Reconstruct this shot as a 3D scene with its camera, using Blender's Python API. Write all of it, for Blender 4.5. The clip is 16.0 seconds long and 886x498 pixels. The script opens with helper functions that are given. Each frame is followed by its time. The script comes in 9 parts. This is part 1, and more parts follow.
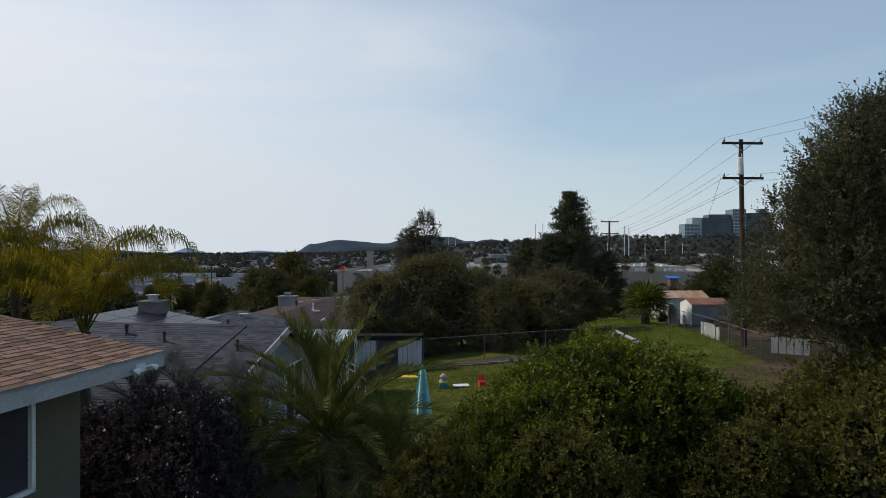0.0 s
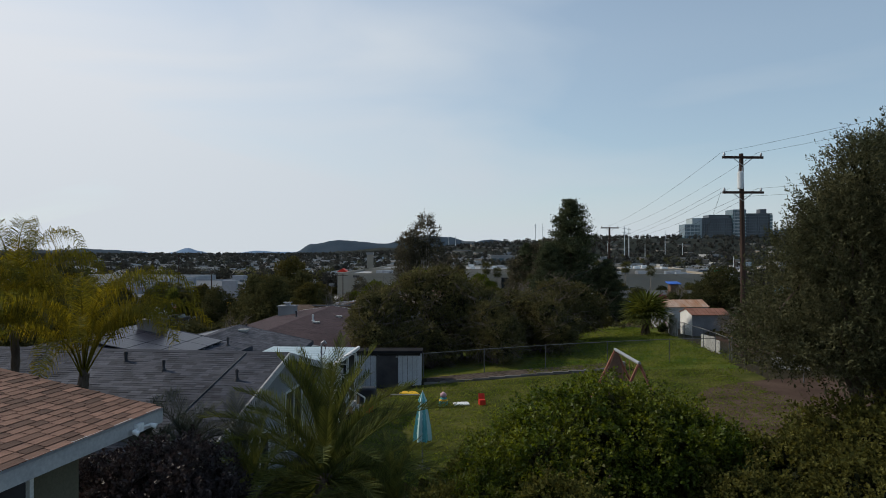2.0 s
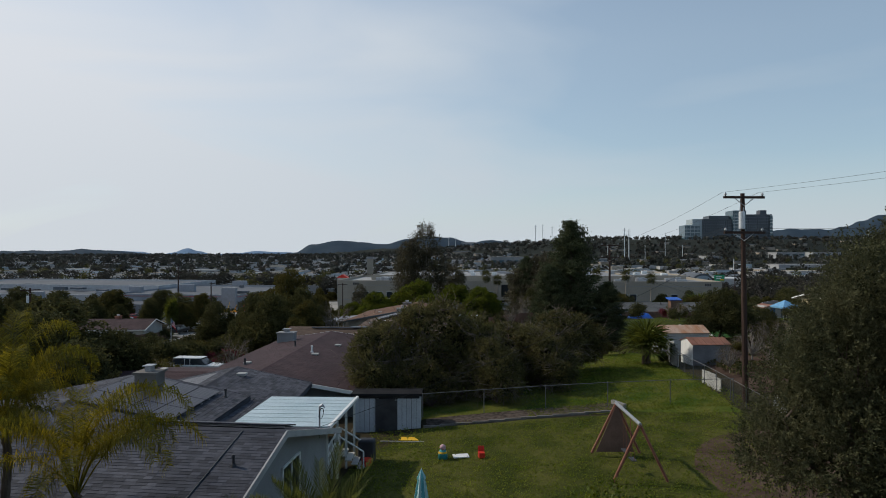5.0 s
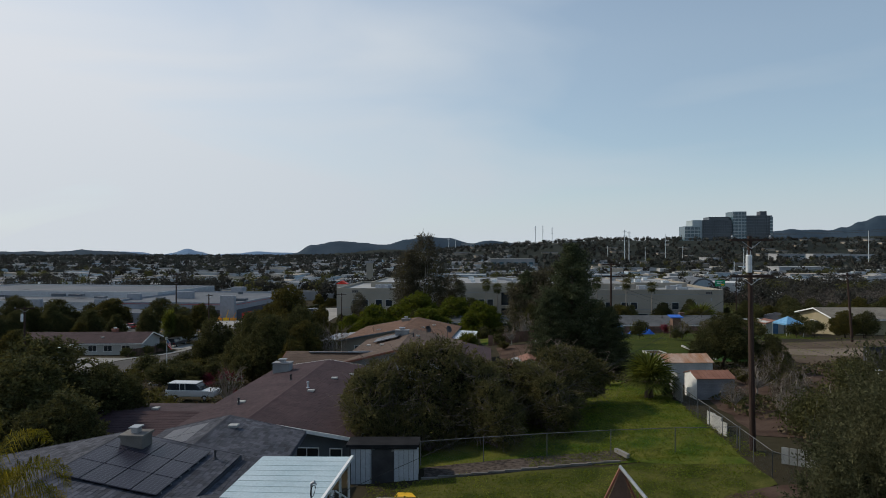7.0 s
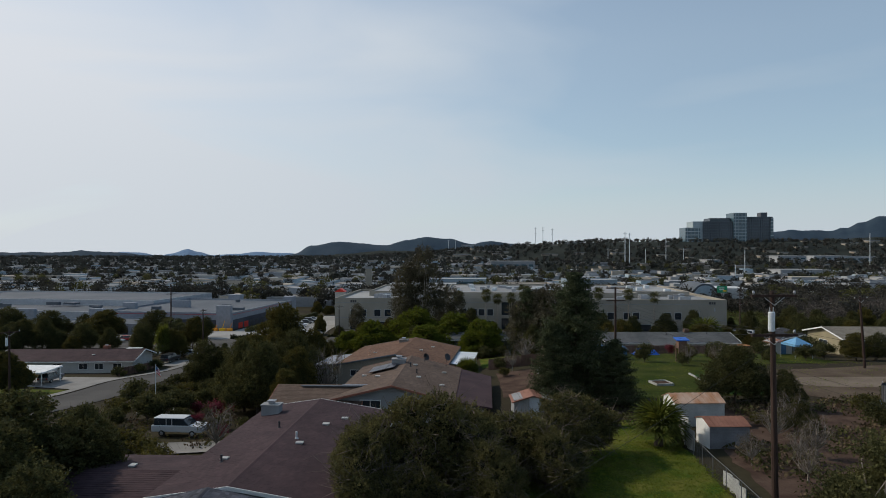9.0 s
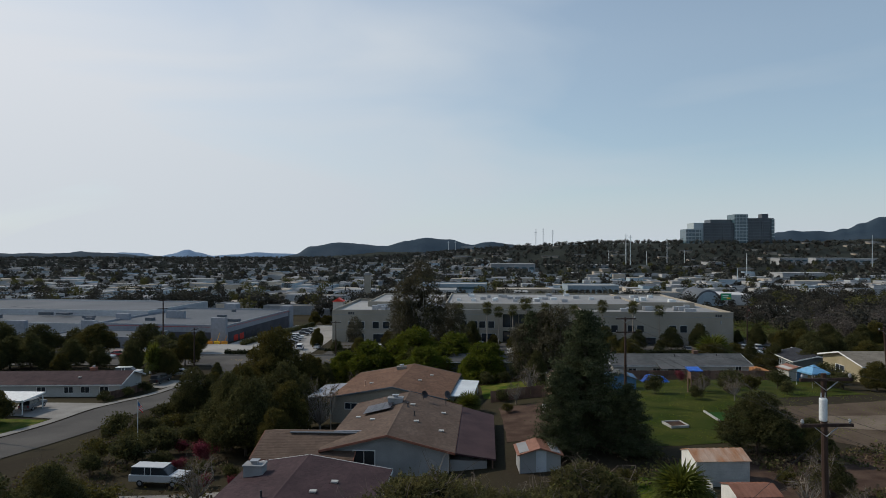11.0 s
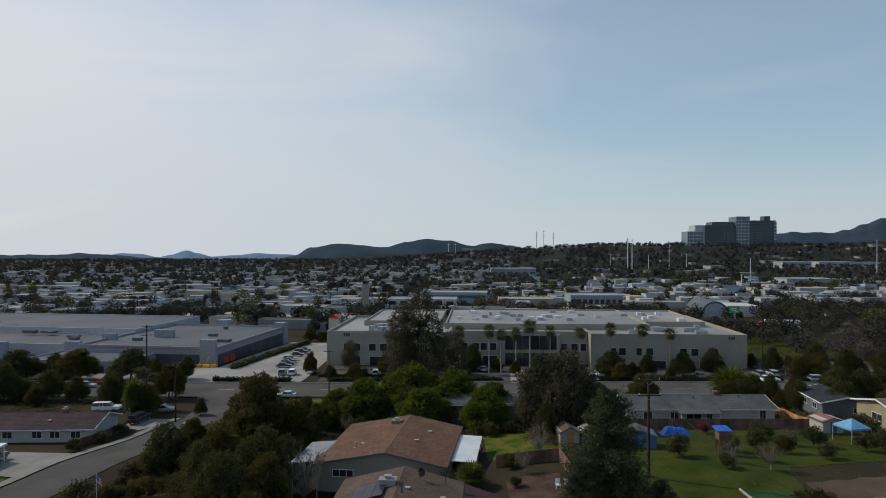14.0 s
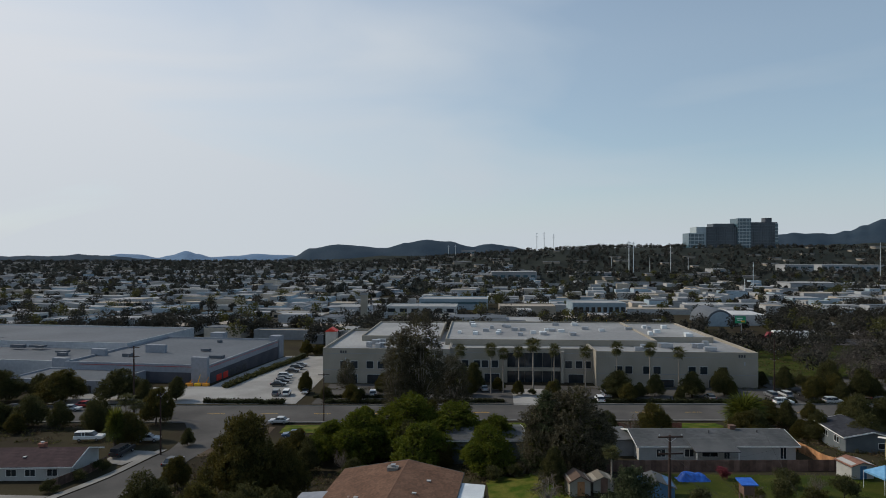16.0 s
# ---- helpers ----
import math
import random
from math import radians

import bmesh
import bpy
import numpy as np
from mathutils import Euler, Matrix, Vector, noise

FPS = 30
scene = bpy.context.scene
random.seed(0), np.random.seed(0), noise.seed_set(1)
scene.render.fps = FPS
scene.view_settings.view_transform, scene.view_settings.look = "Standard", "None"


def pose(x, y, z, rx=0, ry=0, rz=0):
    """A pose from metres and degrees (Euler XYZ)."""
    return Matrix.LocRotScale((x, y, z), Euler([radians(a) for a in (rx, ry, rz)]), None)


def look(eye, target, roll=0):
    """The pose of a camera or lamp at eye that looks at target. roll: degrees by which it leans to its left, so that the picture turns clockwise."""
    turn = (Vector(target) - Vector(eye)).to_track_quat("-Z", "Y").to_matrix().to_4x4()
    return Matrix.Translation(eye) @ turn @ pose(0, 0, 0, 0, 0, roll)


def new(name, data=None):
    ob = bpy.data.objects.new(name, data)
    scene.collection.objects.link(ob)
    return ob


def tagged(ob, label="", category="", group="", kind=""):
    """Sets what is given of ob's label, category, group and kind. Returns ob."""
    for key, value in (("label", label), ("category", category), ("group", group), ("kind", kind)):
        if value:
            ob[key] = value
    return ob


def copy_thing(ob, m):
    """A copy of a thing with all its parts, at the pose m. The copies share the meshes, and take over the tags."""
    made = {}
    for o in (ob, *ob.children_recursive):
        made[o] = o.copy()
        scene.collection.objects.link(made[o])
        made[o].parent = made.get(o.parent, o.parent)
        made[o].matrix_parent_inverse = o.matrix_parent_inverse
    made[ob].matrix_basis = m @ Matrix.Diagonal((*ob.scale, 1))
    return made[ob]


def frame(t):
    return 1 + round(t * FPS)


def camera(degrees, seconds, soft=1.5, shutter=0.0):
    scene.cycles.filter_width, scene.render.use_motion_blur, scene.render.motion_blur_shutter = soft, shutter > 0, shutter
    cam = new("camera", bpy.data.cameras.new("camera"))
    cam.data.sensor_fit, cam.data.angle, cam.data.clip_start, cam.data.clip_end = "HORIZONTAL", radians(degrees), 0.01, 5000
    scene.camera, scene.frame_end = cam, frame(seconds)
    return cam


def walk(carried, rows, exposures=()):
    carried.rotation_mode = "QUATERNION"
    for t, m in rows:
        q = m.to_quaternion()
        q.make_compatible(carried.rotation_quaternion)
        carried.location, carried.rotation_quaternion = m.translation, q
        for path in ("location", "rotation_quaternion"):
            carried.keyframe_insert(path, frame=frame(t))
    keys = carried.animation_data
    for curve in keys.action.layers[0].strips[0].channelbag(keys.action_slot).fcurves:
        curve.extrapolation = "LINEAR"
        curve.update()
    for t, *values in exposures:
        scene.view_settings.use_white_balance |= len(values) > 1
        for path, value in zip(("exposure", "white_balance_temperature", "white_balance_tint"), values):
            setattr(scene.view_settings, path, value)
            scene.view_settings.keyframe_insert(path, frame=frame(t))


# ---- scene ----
# camera: rises from a garden, then flies forward, level all the way
cam = camera(71.5, 16.0, soft=0.9)
PATH = [(0, 0.0, 0.0, 5.90), (1, 0.0, 0.03, 6.28), (2, 0.0, 0.04, 6.76), (3, 0.01, 0.03, 7.33), (4, 0.02, 0.05, 8.16),
        (5, 0.03, 0.26, 9.17), (6, 0.07, 0.70, 10.37), (7, 0.13, 1.31, 11.73), (8, 0.20, 2.40, 13.20), (9, 0.32, 4.12, 14.75),
        (10, 0.37, 6.28, 16.50), (11, 0.37, 8.66, 18.25), (12, 0.37, 11.30, 20.06), (13, 0.40, 14.30, 21.99),
        (14, 0.44, 17.50, 23.96), (15, 0.45, 20.70, 26.02), (16, 0.45, 23.80, 28.20)]
walk(cam, [(t, look((x, y, z), (x, y + 100, z))) for t, x, y, z in PATH],
     exposures=[(0, 0.13), (1, 0.10), (2, 0.05), (3.5, 0.0), (9, 0.0), (12.5, -0.03), (16, -0.06)])

# ---- light ----
SUN_DIR = Vector((-0.76, 0.32, 0.66)).normalized()      # towards the sun
EXPOSURE = 0.0
scene.view_settings.exposure = EXPOSURE
sun = new("sun", bpy.data.lights.new("sun", "SUN"))
sun.data.energy, sun.data.angle, sun.data.color = 2.4, radians(1.2), (1.0, 0.90, 0.75)
sun.matrix_world = look(SUN_DIR * 50, (0, 0, 0))

world = bpy.data.worlds.new("world")
scene.world = world
world.use_nodes = True
wn, wl = world.node_tree.nodes, world.node_tree.links
wn.clear()
sky = wn.new("ShaderNodeTexSky")
sky.sky_type, sky.sun_disc = "NISHITA", False
sky.sun_elevation = math.asin(SUN_DIR.z)
sky.sun_rotation = math.atan2(SUN_DIR.x, SUN_DIR.y)
sky.air_density, sky.dust_density, sky.ozone_density = 1.0, 0.6, 1.5
coord = wn.new("ShaderNodeTexCoord")
warp = wn.new("ShaderNodeMapping")
warp.inputs["Scale"].default_value = (1.0, 0.7, 3.2)
warp.inputs["Rotation"].default_value = (0.0, 0.42, 0.3)
warp.inputs["Location"].default_value = (0.35, 0.2, 0.1)
wl.new(coord.outputs["Generated"], warp.inputs["Vector"])
cl = wn.new("ShaderNodeTexNoise")
cl.inputs["Scale"].default_value, cl.inputs["Detail"].default_value = 1.9, 5.0
cl.inputs["Roughness"].default_value, cl.inputs["Distortion"].default_value = 0.42, 0.6
wl.new(warp.outputs["Vector"], cl.inputs["Vector"])
ramp = wn.new("ShaderNodeValToRGB")
ramp.color_ramp.elements[0].position, ramp.color_ramp.elements[1].position = 0.30, 0.66
ramp.color_ramp.elements[0].color, ramp.color_ramp.elements[1].color = (0.45, 0.45, 0.45, 1), (1.0, 1.0, 1.0, 1)
side = wn.new("ShaderNodeSeparateXYZ")
wl.new(coord.outputs["Generated"], side.inputs["Vector"])
denser = wn.new("ShaderNodeMath")                       # the cloud is denser on the sun's side
denser.operation = "MULTIPLY_ADD"
denser.inputs[1].default_value = -0.28
wl.new(side.outputs["X"], denser.inputs[0])
wl.new(cl.outputs["Fac"], denser.inputs[2])
wl.new(denser.outputs["Value"], ramp.inputs["Fac"])
dim = wn.new("ShaderNodeMix")
dim.data_type, dim.blend_type = "RGBA", "MULTIPLY"
dim.inputs["Factor"].default_value = 1.0
dim.inputs["B"].default_value = (0.098, 0.114, 0.114, 1)
veil = wn.new("ShaderNodeMix")
veil.data_type = "RGBA"
veil.inputs["B"].default_value = (0.56, 0.61, 0.65, 1)
for socket in dim.inputs:
    if socket.name == "A" and socket.type == "RGBA":
        wl.new(sky.outputs["Color"], socket)
    if socket.name == "B" and socket.type == "RGBA":
        socket.default_value = (0.098, 0.114, 0.114, 1)
for socket in veil.inputs:
    if socket.name == "A" and socket.type == "RGBA":
        wl.new([o for o in dim.outputs if o.type == "RGBA"][0], socket)
    if socket.name == "B" and socket.type == "RGBA":
        socket.default_value = (0.56, 0.61, 0.65, 1)
sep = wn.new("ShaderNodeSeparateXYZ")
wl.new(coord.outputs["Generated"], sep.inputs["Vector"])
thin = wn.new("ShaderNodeMapRange")                     # the veil is thick near the horizon and thins out overhead
thin.inputs["From Min"].default_value, thin.inputs["From Max"].default_value = 0.30, 0.70
thin.inputs["To Min"].default_value, thin.inputs["To Max"].default_value = 1.0, 0.12
wl.new(sep.outputs["Z"], thin.inputs["Value"])
amount = wn.new("ShaderNodeMath")
amount.operation = "MULTIPLY"
wl.new(ramp.outputs["Color"], amount.inputs[0])
wl.new(thin.outputs["Result"], amount.inputs[1])
low_haze = wn.new("ShaderNodeMapRange")                 # and closes towards the horizon
low_haze.inputs["From Min"].default_value, low_haze.inputs["From Max"].default_value = 0.02, 0.24
low_haze.inputs["To Min"].default_value, low_haze.inputs["To Max"].default_value = 0.97, 0.0
wl.new(sep.outputs["Z"], low_haze.inputs["Value"])
cover = wn.new("ShaderNodeMath")
cover.operation = "MAXIMUM"
wl.new(amount.outputs["Value"], cover.inputs[0])
wl.new(low_haze.outputs["Result"], cover.inputs[1])
wl.new(cover.outputs["Value"], veil.inputs["Factor"])
toward = wn.new("ShaderNodeVectorMath")                  # thin cloud is brighter towards the sun
toward.operation = "DOT_PRODUCT"
toward.inputs[1].default_value = SUN_DIR
wl.new(coord.outputs["Generated"], toward.inputs[0])
near_sun = wn.new("ShaderNodeMapRange")
near_sun.inputs["From Min"].default_value, near_sun.inputs["From Max"].default_value = -0.35, 0.85
wl.new(toward.outputs["Value"], near_sun.inputs["Value"])
cloud = wn.new("ShaderNodeValToRGB")
cloud.color_ramp.elements[0].color, cloud.color_ramp.elements[1].color = (0.36, 0.46, 0.56, 1), (0.71, 0.74, 0.79, 1)
mid = cloud.color_ramp.elements.new(0.55)
mid.color = (0.51, 0.59, 0.665, 1)
wl.new(near_sun.outputs["Result"], cloud.inputs["Fac"])
band = wn.new("ShaderNodeMath")                         # the haze is pale all along the horizon
band.operation = "MULTIPLY"
band.inputs[1].default_value = 0.6
wl.new(low_haze.outputs["Result"], band.inputs[0])
pale = wn.new("ShaderNodeMixRGB")
pale.inputs["Color2"].default_value = (0.60, 0.645, 0.685, 1)
wl.new(band.outputs["Value"], pale.inputs["Fac"])
wl.new(cloud.outputs["Color"], pale.inputs["Color1"])
wl.new(pale.outputs["Color"], [q for q in veil.inputs if q.name == "B" and q.type == "RGBA"][0])
bg = wn.new("ShaderNodeBackground")
bg.inputs["Strength"].default_value = 1.0
wl.new([o for o in veil.outputs if o.type == "RGBA"][0], bg.inputs["Color"])
out = wn.new("ShaderNodeOutputWorld")
wl.new(bg.outputs["Background"], out.inputs["Surface"])

# ---- materials ----
MATS = {}


def surface(name, c1, c2, scale=1.0, rough=0.85, bump=0.15, fine=14.0, metal=0.0, island=0.0, each=0.0, spec=0.3, stretch=(1, 1, 1), grain=0.25):
    """A worn surface: two tones in blotches, fine grain, light relief; island/each: spread of brightness per piece or per object."""
    m = bpy.data.materials.new(name)
    m.use_nodes = True
    n, l = m.node_tree.nodes, m.node_tree.links
    b = n["Principled BSDF"]
    tc, mp = n.new("ShaderNodeTexCoord"), n.new("ShaderNodeMapping")
    mp.inputs["Scale"].default_value = stretch
    l.new(tc.outputs["Object"], mp.inputs["Vector"])
    big, small = n.new("ShaderNodeTexNoise"), n.new("ShaderNodeTexNoise")
    big.inputs["Scale"].default_value, big.inputs["Detail"].default_value = scale, 4.0
    small.inputs["Scale"].default_value, small.inputs["Detail"].default_value = scale * fine, 3.0
    l.new(mp.outputs["Vector"], big.inputs["Vector"])
    l.new(mp.outputs["Vector"], small.inputs["Vector"])
    r = n.new("ShaderNodeValToRGB")
    r.color_ramp.elements[0].position, r.color_ramp.elements[1].position = 0.36, 0.64
    r.color_ramp.elements[0].color, r.color_ramp.elements[1].color = (*c1, 1), (*c2, 1)
    l.new(big.outputs["Fac"], r.inputs["Fac"])
    hsv = n.new("ShaderNodeHueSaturation")
    l.new(r.outputs["Color"], hsv.inputs["Color"])
    g = n.new("ShaderNodeMath")
    g.operation = "MULTIPLY_ADD"
    g.inputs[1].default_value, g.inputs[2].default_value = grain * 2, 1 - grain
    l.new(small.outputs["Fac"], g.inputs[0])
    last = g.outputs[0]
    for amount, node, socket in ((island, "ShaderNodeNewGeometry", "Random Per Island"), (each, "ShaderNodeObjectInfo", "Random")):
        if amount:
            src, k, x = n.new(node), n.new("ShaderNodeMath"), n.new("ShaderNodeMath")
            k.operation, x.operation = "MULTIPLY_ADD", "MULTIPLY"
            k.inputs[1].default_value, k.inputs[2].default_value = amount * 2, 1 - amount
            l.new(src.outputs[socket], k.inputs[0])
            l.new(last, x.inputs[0])
            l.new(k.outputs[0], x.inputs[1])
            last = x.outputs[0]
    l.new(last, hsv.inputs["Value"])
    l.new(hsv.outputs["Color"], b.inputs["Base Color"])
    b.inputs["Roughness"].default_value, b.inputs["Metallic"].default_value = rough, metal
    b.inputs["Specular IOR Level"].default_value = spec
    if bump:
        bp = n.new("ShaderNodeBump")
        bp.inputs["Strength"].default_value, bp.inputs["Distance"].default_value = bump, 0.02
        l.new(small.outputs["Fac"], bp.inputs["Height"])
        l.new(bp.outputs["Normal"], b.inputs["Normal"])
    MATS[name] = m
    return m


def foliage(name, c1, c2, light=0.3, scale=0.8, spread=0.45, glow=None):
    """Leaves: two greens in patches, each leaf its own shade, some light let through."""
    m = surface(name, c1, c2, scale=scale, rough=0.8, bump=0.0, island=spread, each=0.12, spec=0.08, grain=0.1)
    n, l = m.node_tree.nodes, m.node_tree.links
    b, o = n["Principled BSDF"], n["Material Output"]
    t, mix = n.new("ShaderNodeBsdfTranslucent"), n.new("ShaderNodeMixShader")
    tint = n.new("ShaderNodeHueSaturation")
    tint.inputs["Hue"].default_value, tint.inputs["Saturation"].default_value, tint.inputs["Value"].default_value = 0.48, 1.15, 1.6
    l.new(b.inputs["Base Color"].links[0].from_socket, tint.inputs["Color"])
    l.new(tint.outputs["Color"], t.inputs["Color"])
    mix.inputs["Fac"].default_value = light
    l.new(b.outputs["BSDF"], mix.inputs[1])
    l.new(t.outputs["BSDF"], mix.inputs[2])
    l.new(mix.outputs["Shader"], o.inputs["Surface"])
    return m


def glassy(name, tint=(0.02, 0.025, 0.03), rough=0.06):
    m = surface(name, tint, tuple(c * 1.6 for c in tint), scale=0.4, rough=rough, bump=0.0, spec=0.6, grain=0.05)
    return m


SHINGLE_BROWN = surface("shingle_brown", (0.098, 0.052, 0.038), (0.165, 0.090, 0.063), 1.6, 0.9, 0.3, 40, island=0.5, each=0.5)
SHINGLE_GREY = surface("shingle_grey", (0.048, 0.051, 0.063), (0.076, 0.079, 0.094), 0.6, 0.92, 0.3, 40, island=0.34, each=0.2, spec=0.15)
SHINGLE_DARK = surface("shingle_dark", (0.032, 0.034, 0.040), (0.050, 0.052, 0.060), 0.4, 0.92, 0.3, 40, island=0.2, spec=0.1)
SHINGLE_MAROON = surface("shingle_maroon", (0.038, 0.020, 0.024), (0.056, 0.031, 0.035), 0.4, 0.9, 0.3, 40, island=0.16)
SHINGLE_TAN = surface("shingle_tan", (0.092, 0.061, 0.045), (0.124, 0.085, 0.064), 0.4, 0.9, 0.3, 40, island=0.16)
SHINGLE_ORANGE = surface("shingle_orange", (0.120, 0.062, 0.037), (0.160, 0.086, 0.053), 0.4, 0.9, 0.3, 40, island=0.18)
SHINGLE_SLATE = surface("shingle_slate", (0.072, 0.076, 0.077), (0.110, 0.112, 0.114), 0.3, 0.9, 0.3, 40, island=0.12)
SHINGLE_BEIGE = surface("shingle_beige", (0.160, 0.140, 0.112), (0.208, 0.184, 0.148), 0.3, 0.9, 0.3, 40, island=0.12)
STUCCO_CREAM = surface("stucco_cream", (0.128, 0.120, 0.082), (0.165, 0.152, 0.106), 0.5, 0.95, 0.4, 60)
STUCCO_GREY = surface("stucco_grey", (0.243, 0.248, 0.252), (0.306, 0.310, 0.315), 0.5, 0.95, 0.4, 60)
STUCCO_TEAL = surface("stucco_teal", (0.108, 0.126, 0.135), (0.144, 0.162, 0.171), 0.5, 0.95, 0.4, 60)
STUCCO_WHITE = surface("stucco_white", (0.396, 0.388, 0.364), (0.475, 0.467, 0.444), 0.4, 0.95, 0.35, 60)
STUCCO_BEIGE = surface("stucco_beige", (0.285, 0.258, 0.210), (0.345, 0.312, 0.262), 0.12, 0.95, 0.2, 60)
STUCCO_YELLOW = surface("stucco_yellow", (0.274, 0.238, 0.144), (0.324, 0.281, 0.187), 0.4, 0.95, 0.3, 60)
PAINT_WHITE = surface("paint_white", (0.72, 0.72, 0.70), (0.82, 0.82, 0.80), 1.2, 0.6, 0.1, 20)
TRIM_GREY = surface("trim_grey", (0.367, 0.363, 0.357), (0.469, 0.461, 0.451), 1.2, 0.7, 0.15, 20)
PAINT_DARK = surface("paint_dark", (0.035, 0.035, 0.04), (0.06, 0.06, 0.065), 1.2, 0.6, 0.1, 20)
PAINT_BLUE = surface("paint_blue", (0.06, 0.14, 0.26), (0.09, 0.19, 0.33), 1.2, 0.7, 0.1, 20)
PAINT_RED = surface("paint_red", (0.55, 0.03, 0.02), (0.66, 0.05, 0.03), 1.2, 0.5, 0.1, 20)
PAINT_YELLOW = surface("paint_yellow", (0.75, 0.42, 0.02), (0.85, 0.52, 0.04), 1.2, 0.6, 0.1, 20)
PAINT_TEAL = surface("paint_teal", (0.03, 0.22, 0.24), (0.05, 0.30, 0.32), 1.2, 0.5, 0.1, 20)
PAINT_GREEN = surface("paint_green", (0.02, 0.26, 0.12), (0.03, 0.33, 0.16), 1.2, 0.5, 0.1, 20)
PLASTIC_PINK = surface("plastic_pink", (0.55, 0.33, 0.36), (0.62, 0.40, 0.42), 1.2, 0.5, 0.1, 20)
CANVAS_TEAL = surface("canvas_teal", (0.10, 0.40, 0.42), (0.15, 0.48, 0.50), 2.0, 0.85, 0.2, 30)
CANVAS_PALE = surface("canvas_pale", (0.45, 0.68, 0.66), (0.54, 0.76, 0.74), 2.0, 0.85, 0.2, 30)
TARP_BLUE = surface("tarp_blue", (0.02, 0.10, 0.45), (0.04, 0.16, 0.58), 2.0, 0.5, 0.5, 6)
TARP_SKY = surface("tarp_sky", (0.128, 0.320, 0.528), (0.176, 0.384, 0.592), 2.0, 0.7, 0.3, 6)
METAL_SKY = surface("metal_pale_blue", (0.391, 0.493, 0.527), (0.476, 0.570, 0.603), 0.5, 0.45, 0.1, 20)
METAL_WHITE = surface("metal_white", (0.56, 0.59, 0.61), (0.68, 0.71, 0.72), 0.5, 0.4, 0.1, 20)
METAL_GREY = surface("metal_grey", (0.33, 0.34, 0.36), (0.42, 0.43, 0.45), 0.8, 0.5, 0.1, 20, metal=0.6)
METAL_RUST = surface("metal_rust", (0.36, 0.17, 0.08), (0.48, 0.35, 0.27), 1.3, 0.75, 0.2, 12, stretch=(1, 0.25, 1))
METAL_BROWN = surface("metal_brown", (0.20, 0.09, 0.06), (0.27, 0.13, 0.09), 1.0, 0.75, 0.2, 12)
SHED_GREY = surface("shed_grey", (0.40, 0.43, 0.47), (0.48, 0.51, 0.55), 0.8, 0.6, 0.15, 14)
SHED_DULL = surface("shed_dull", (0.15, 0.152, 0.165), (0.21, 0.212, 0.225), 0.9, 0.7, 0.2, 10)
SHED_PALE = surface("shed_pale", (0.36, 0.36, 0.345), (0.46, 0.46, 0.44), 0.9, 0.7, 0.2, 10)
WOOD_POLE = surface("wood_pole", (0.036, 0.021, 0.016), (0.060, 0.036, 0.028), 1.5, 0.9, 0.5, 12, stretch=(4, 4, 0.4))
WOOD_RED = surface("wood_red", (0.22, 0.09, 0.06), (0.30, 0.13, 0.09), 1.5, 0.85, 0.3, 12, each=0.2)
WOOD_FENCE = surface("wood_fence", (0.13, 0.08, 0.06), (0.20, 0.12, 0.09), 1.2, 0.9, 0.3, 12, each=0.3)
WOOD_ORANGE = surface("wood_orange", (0.38, 0.18, 0.08), (0.48, 0.25, 0.12), 1.2, 0.9, 0.3, 12, each=0.25)
WOOD_GREY = surface("wood_grey", (0.35, 0.33, 0.30), (0.48, 0.46, 0.43), 1.2, 0.9, 0.3, 12, each=0.2)
FENCE_METAL = surface("fence_metal", (0.091, 0.095, 0.098), (0.140, 0.143, 0.147), 1.0, 0.7, 0.1, 20)
STONE_DARK = surface("stone_dark", (0.13, 0.12, 0.11), (0.19, 0.175, 0.16), 1.0, 0.9, 0.3, 20)
BARK = surface("bark", (0.07, 0.05, 0.04), (0.14, 0.11, 0.085), 2.0, 0.95, 0.6, 10, stretch=(3, 3, 0.6))
BARK_PALE = surface("bark_pale", (0.22, 0.19, 0.16), (0.32, 0.28, 0.24), 2.0, 0.95, 0.5, 10, stretch=(3, 3, 0.6))
SOLAR = surface("solar_glass", (0.014, 0.013, 0.022), (0.022, 0.020, 0.032), 0.6, 0.32, 0.0, 10, spec=0.18)


def cell_lines(m, size=0.165):
    """Fine pale conductor lines between the cells of a panel."""
    n, l = m.node_tree.nodes, m.node_tree.links
    b, tc = n["Principled BSDF"], n.new("ShaderNodeTexCoord")
    grid, mix = n.new("ShaderNodeTexBrick"), n.new("ShaderNodeMixRGB")
    grid.offset, grid.squash = 0.0, 1.0
    for key, val in (("Scale", 1.0), ("Brick Width", size), ("Row Height", size), ("Mortar Size", 0.010), ("Mortar Smooth", 0.3)):
        grid.inputs[key].default_value = val
    l.new(tc.outputs["Object"], grid.inputs["Vector"])
    l.new(b.inputs["Base Color"].links[0].from_socket, mix.inputs["Color1"])
    mix.inputs["Color2"].default_value = (0.085, 0.083, 0.10, 1)
    l.new(grid.outputs["Fac"], mix.inputs["Fac"])
    l.new(mix.outputs["Color"], b.inputs["Base Color"])


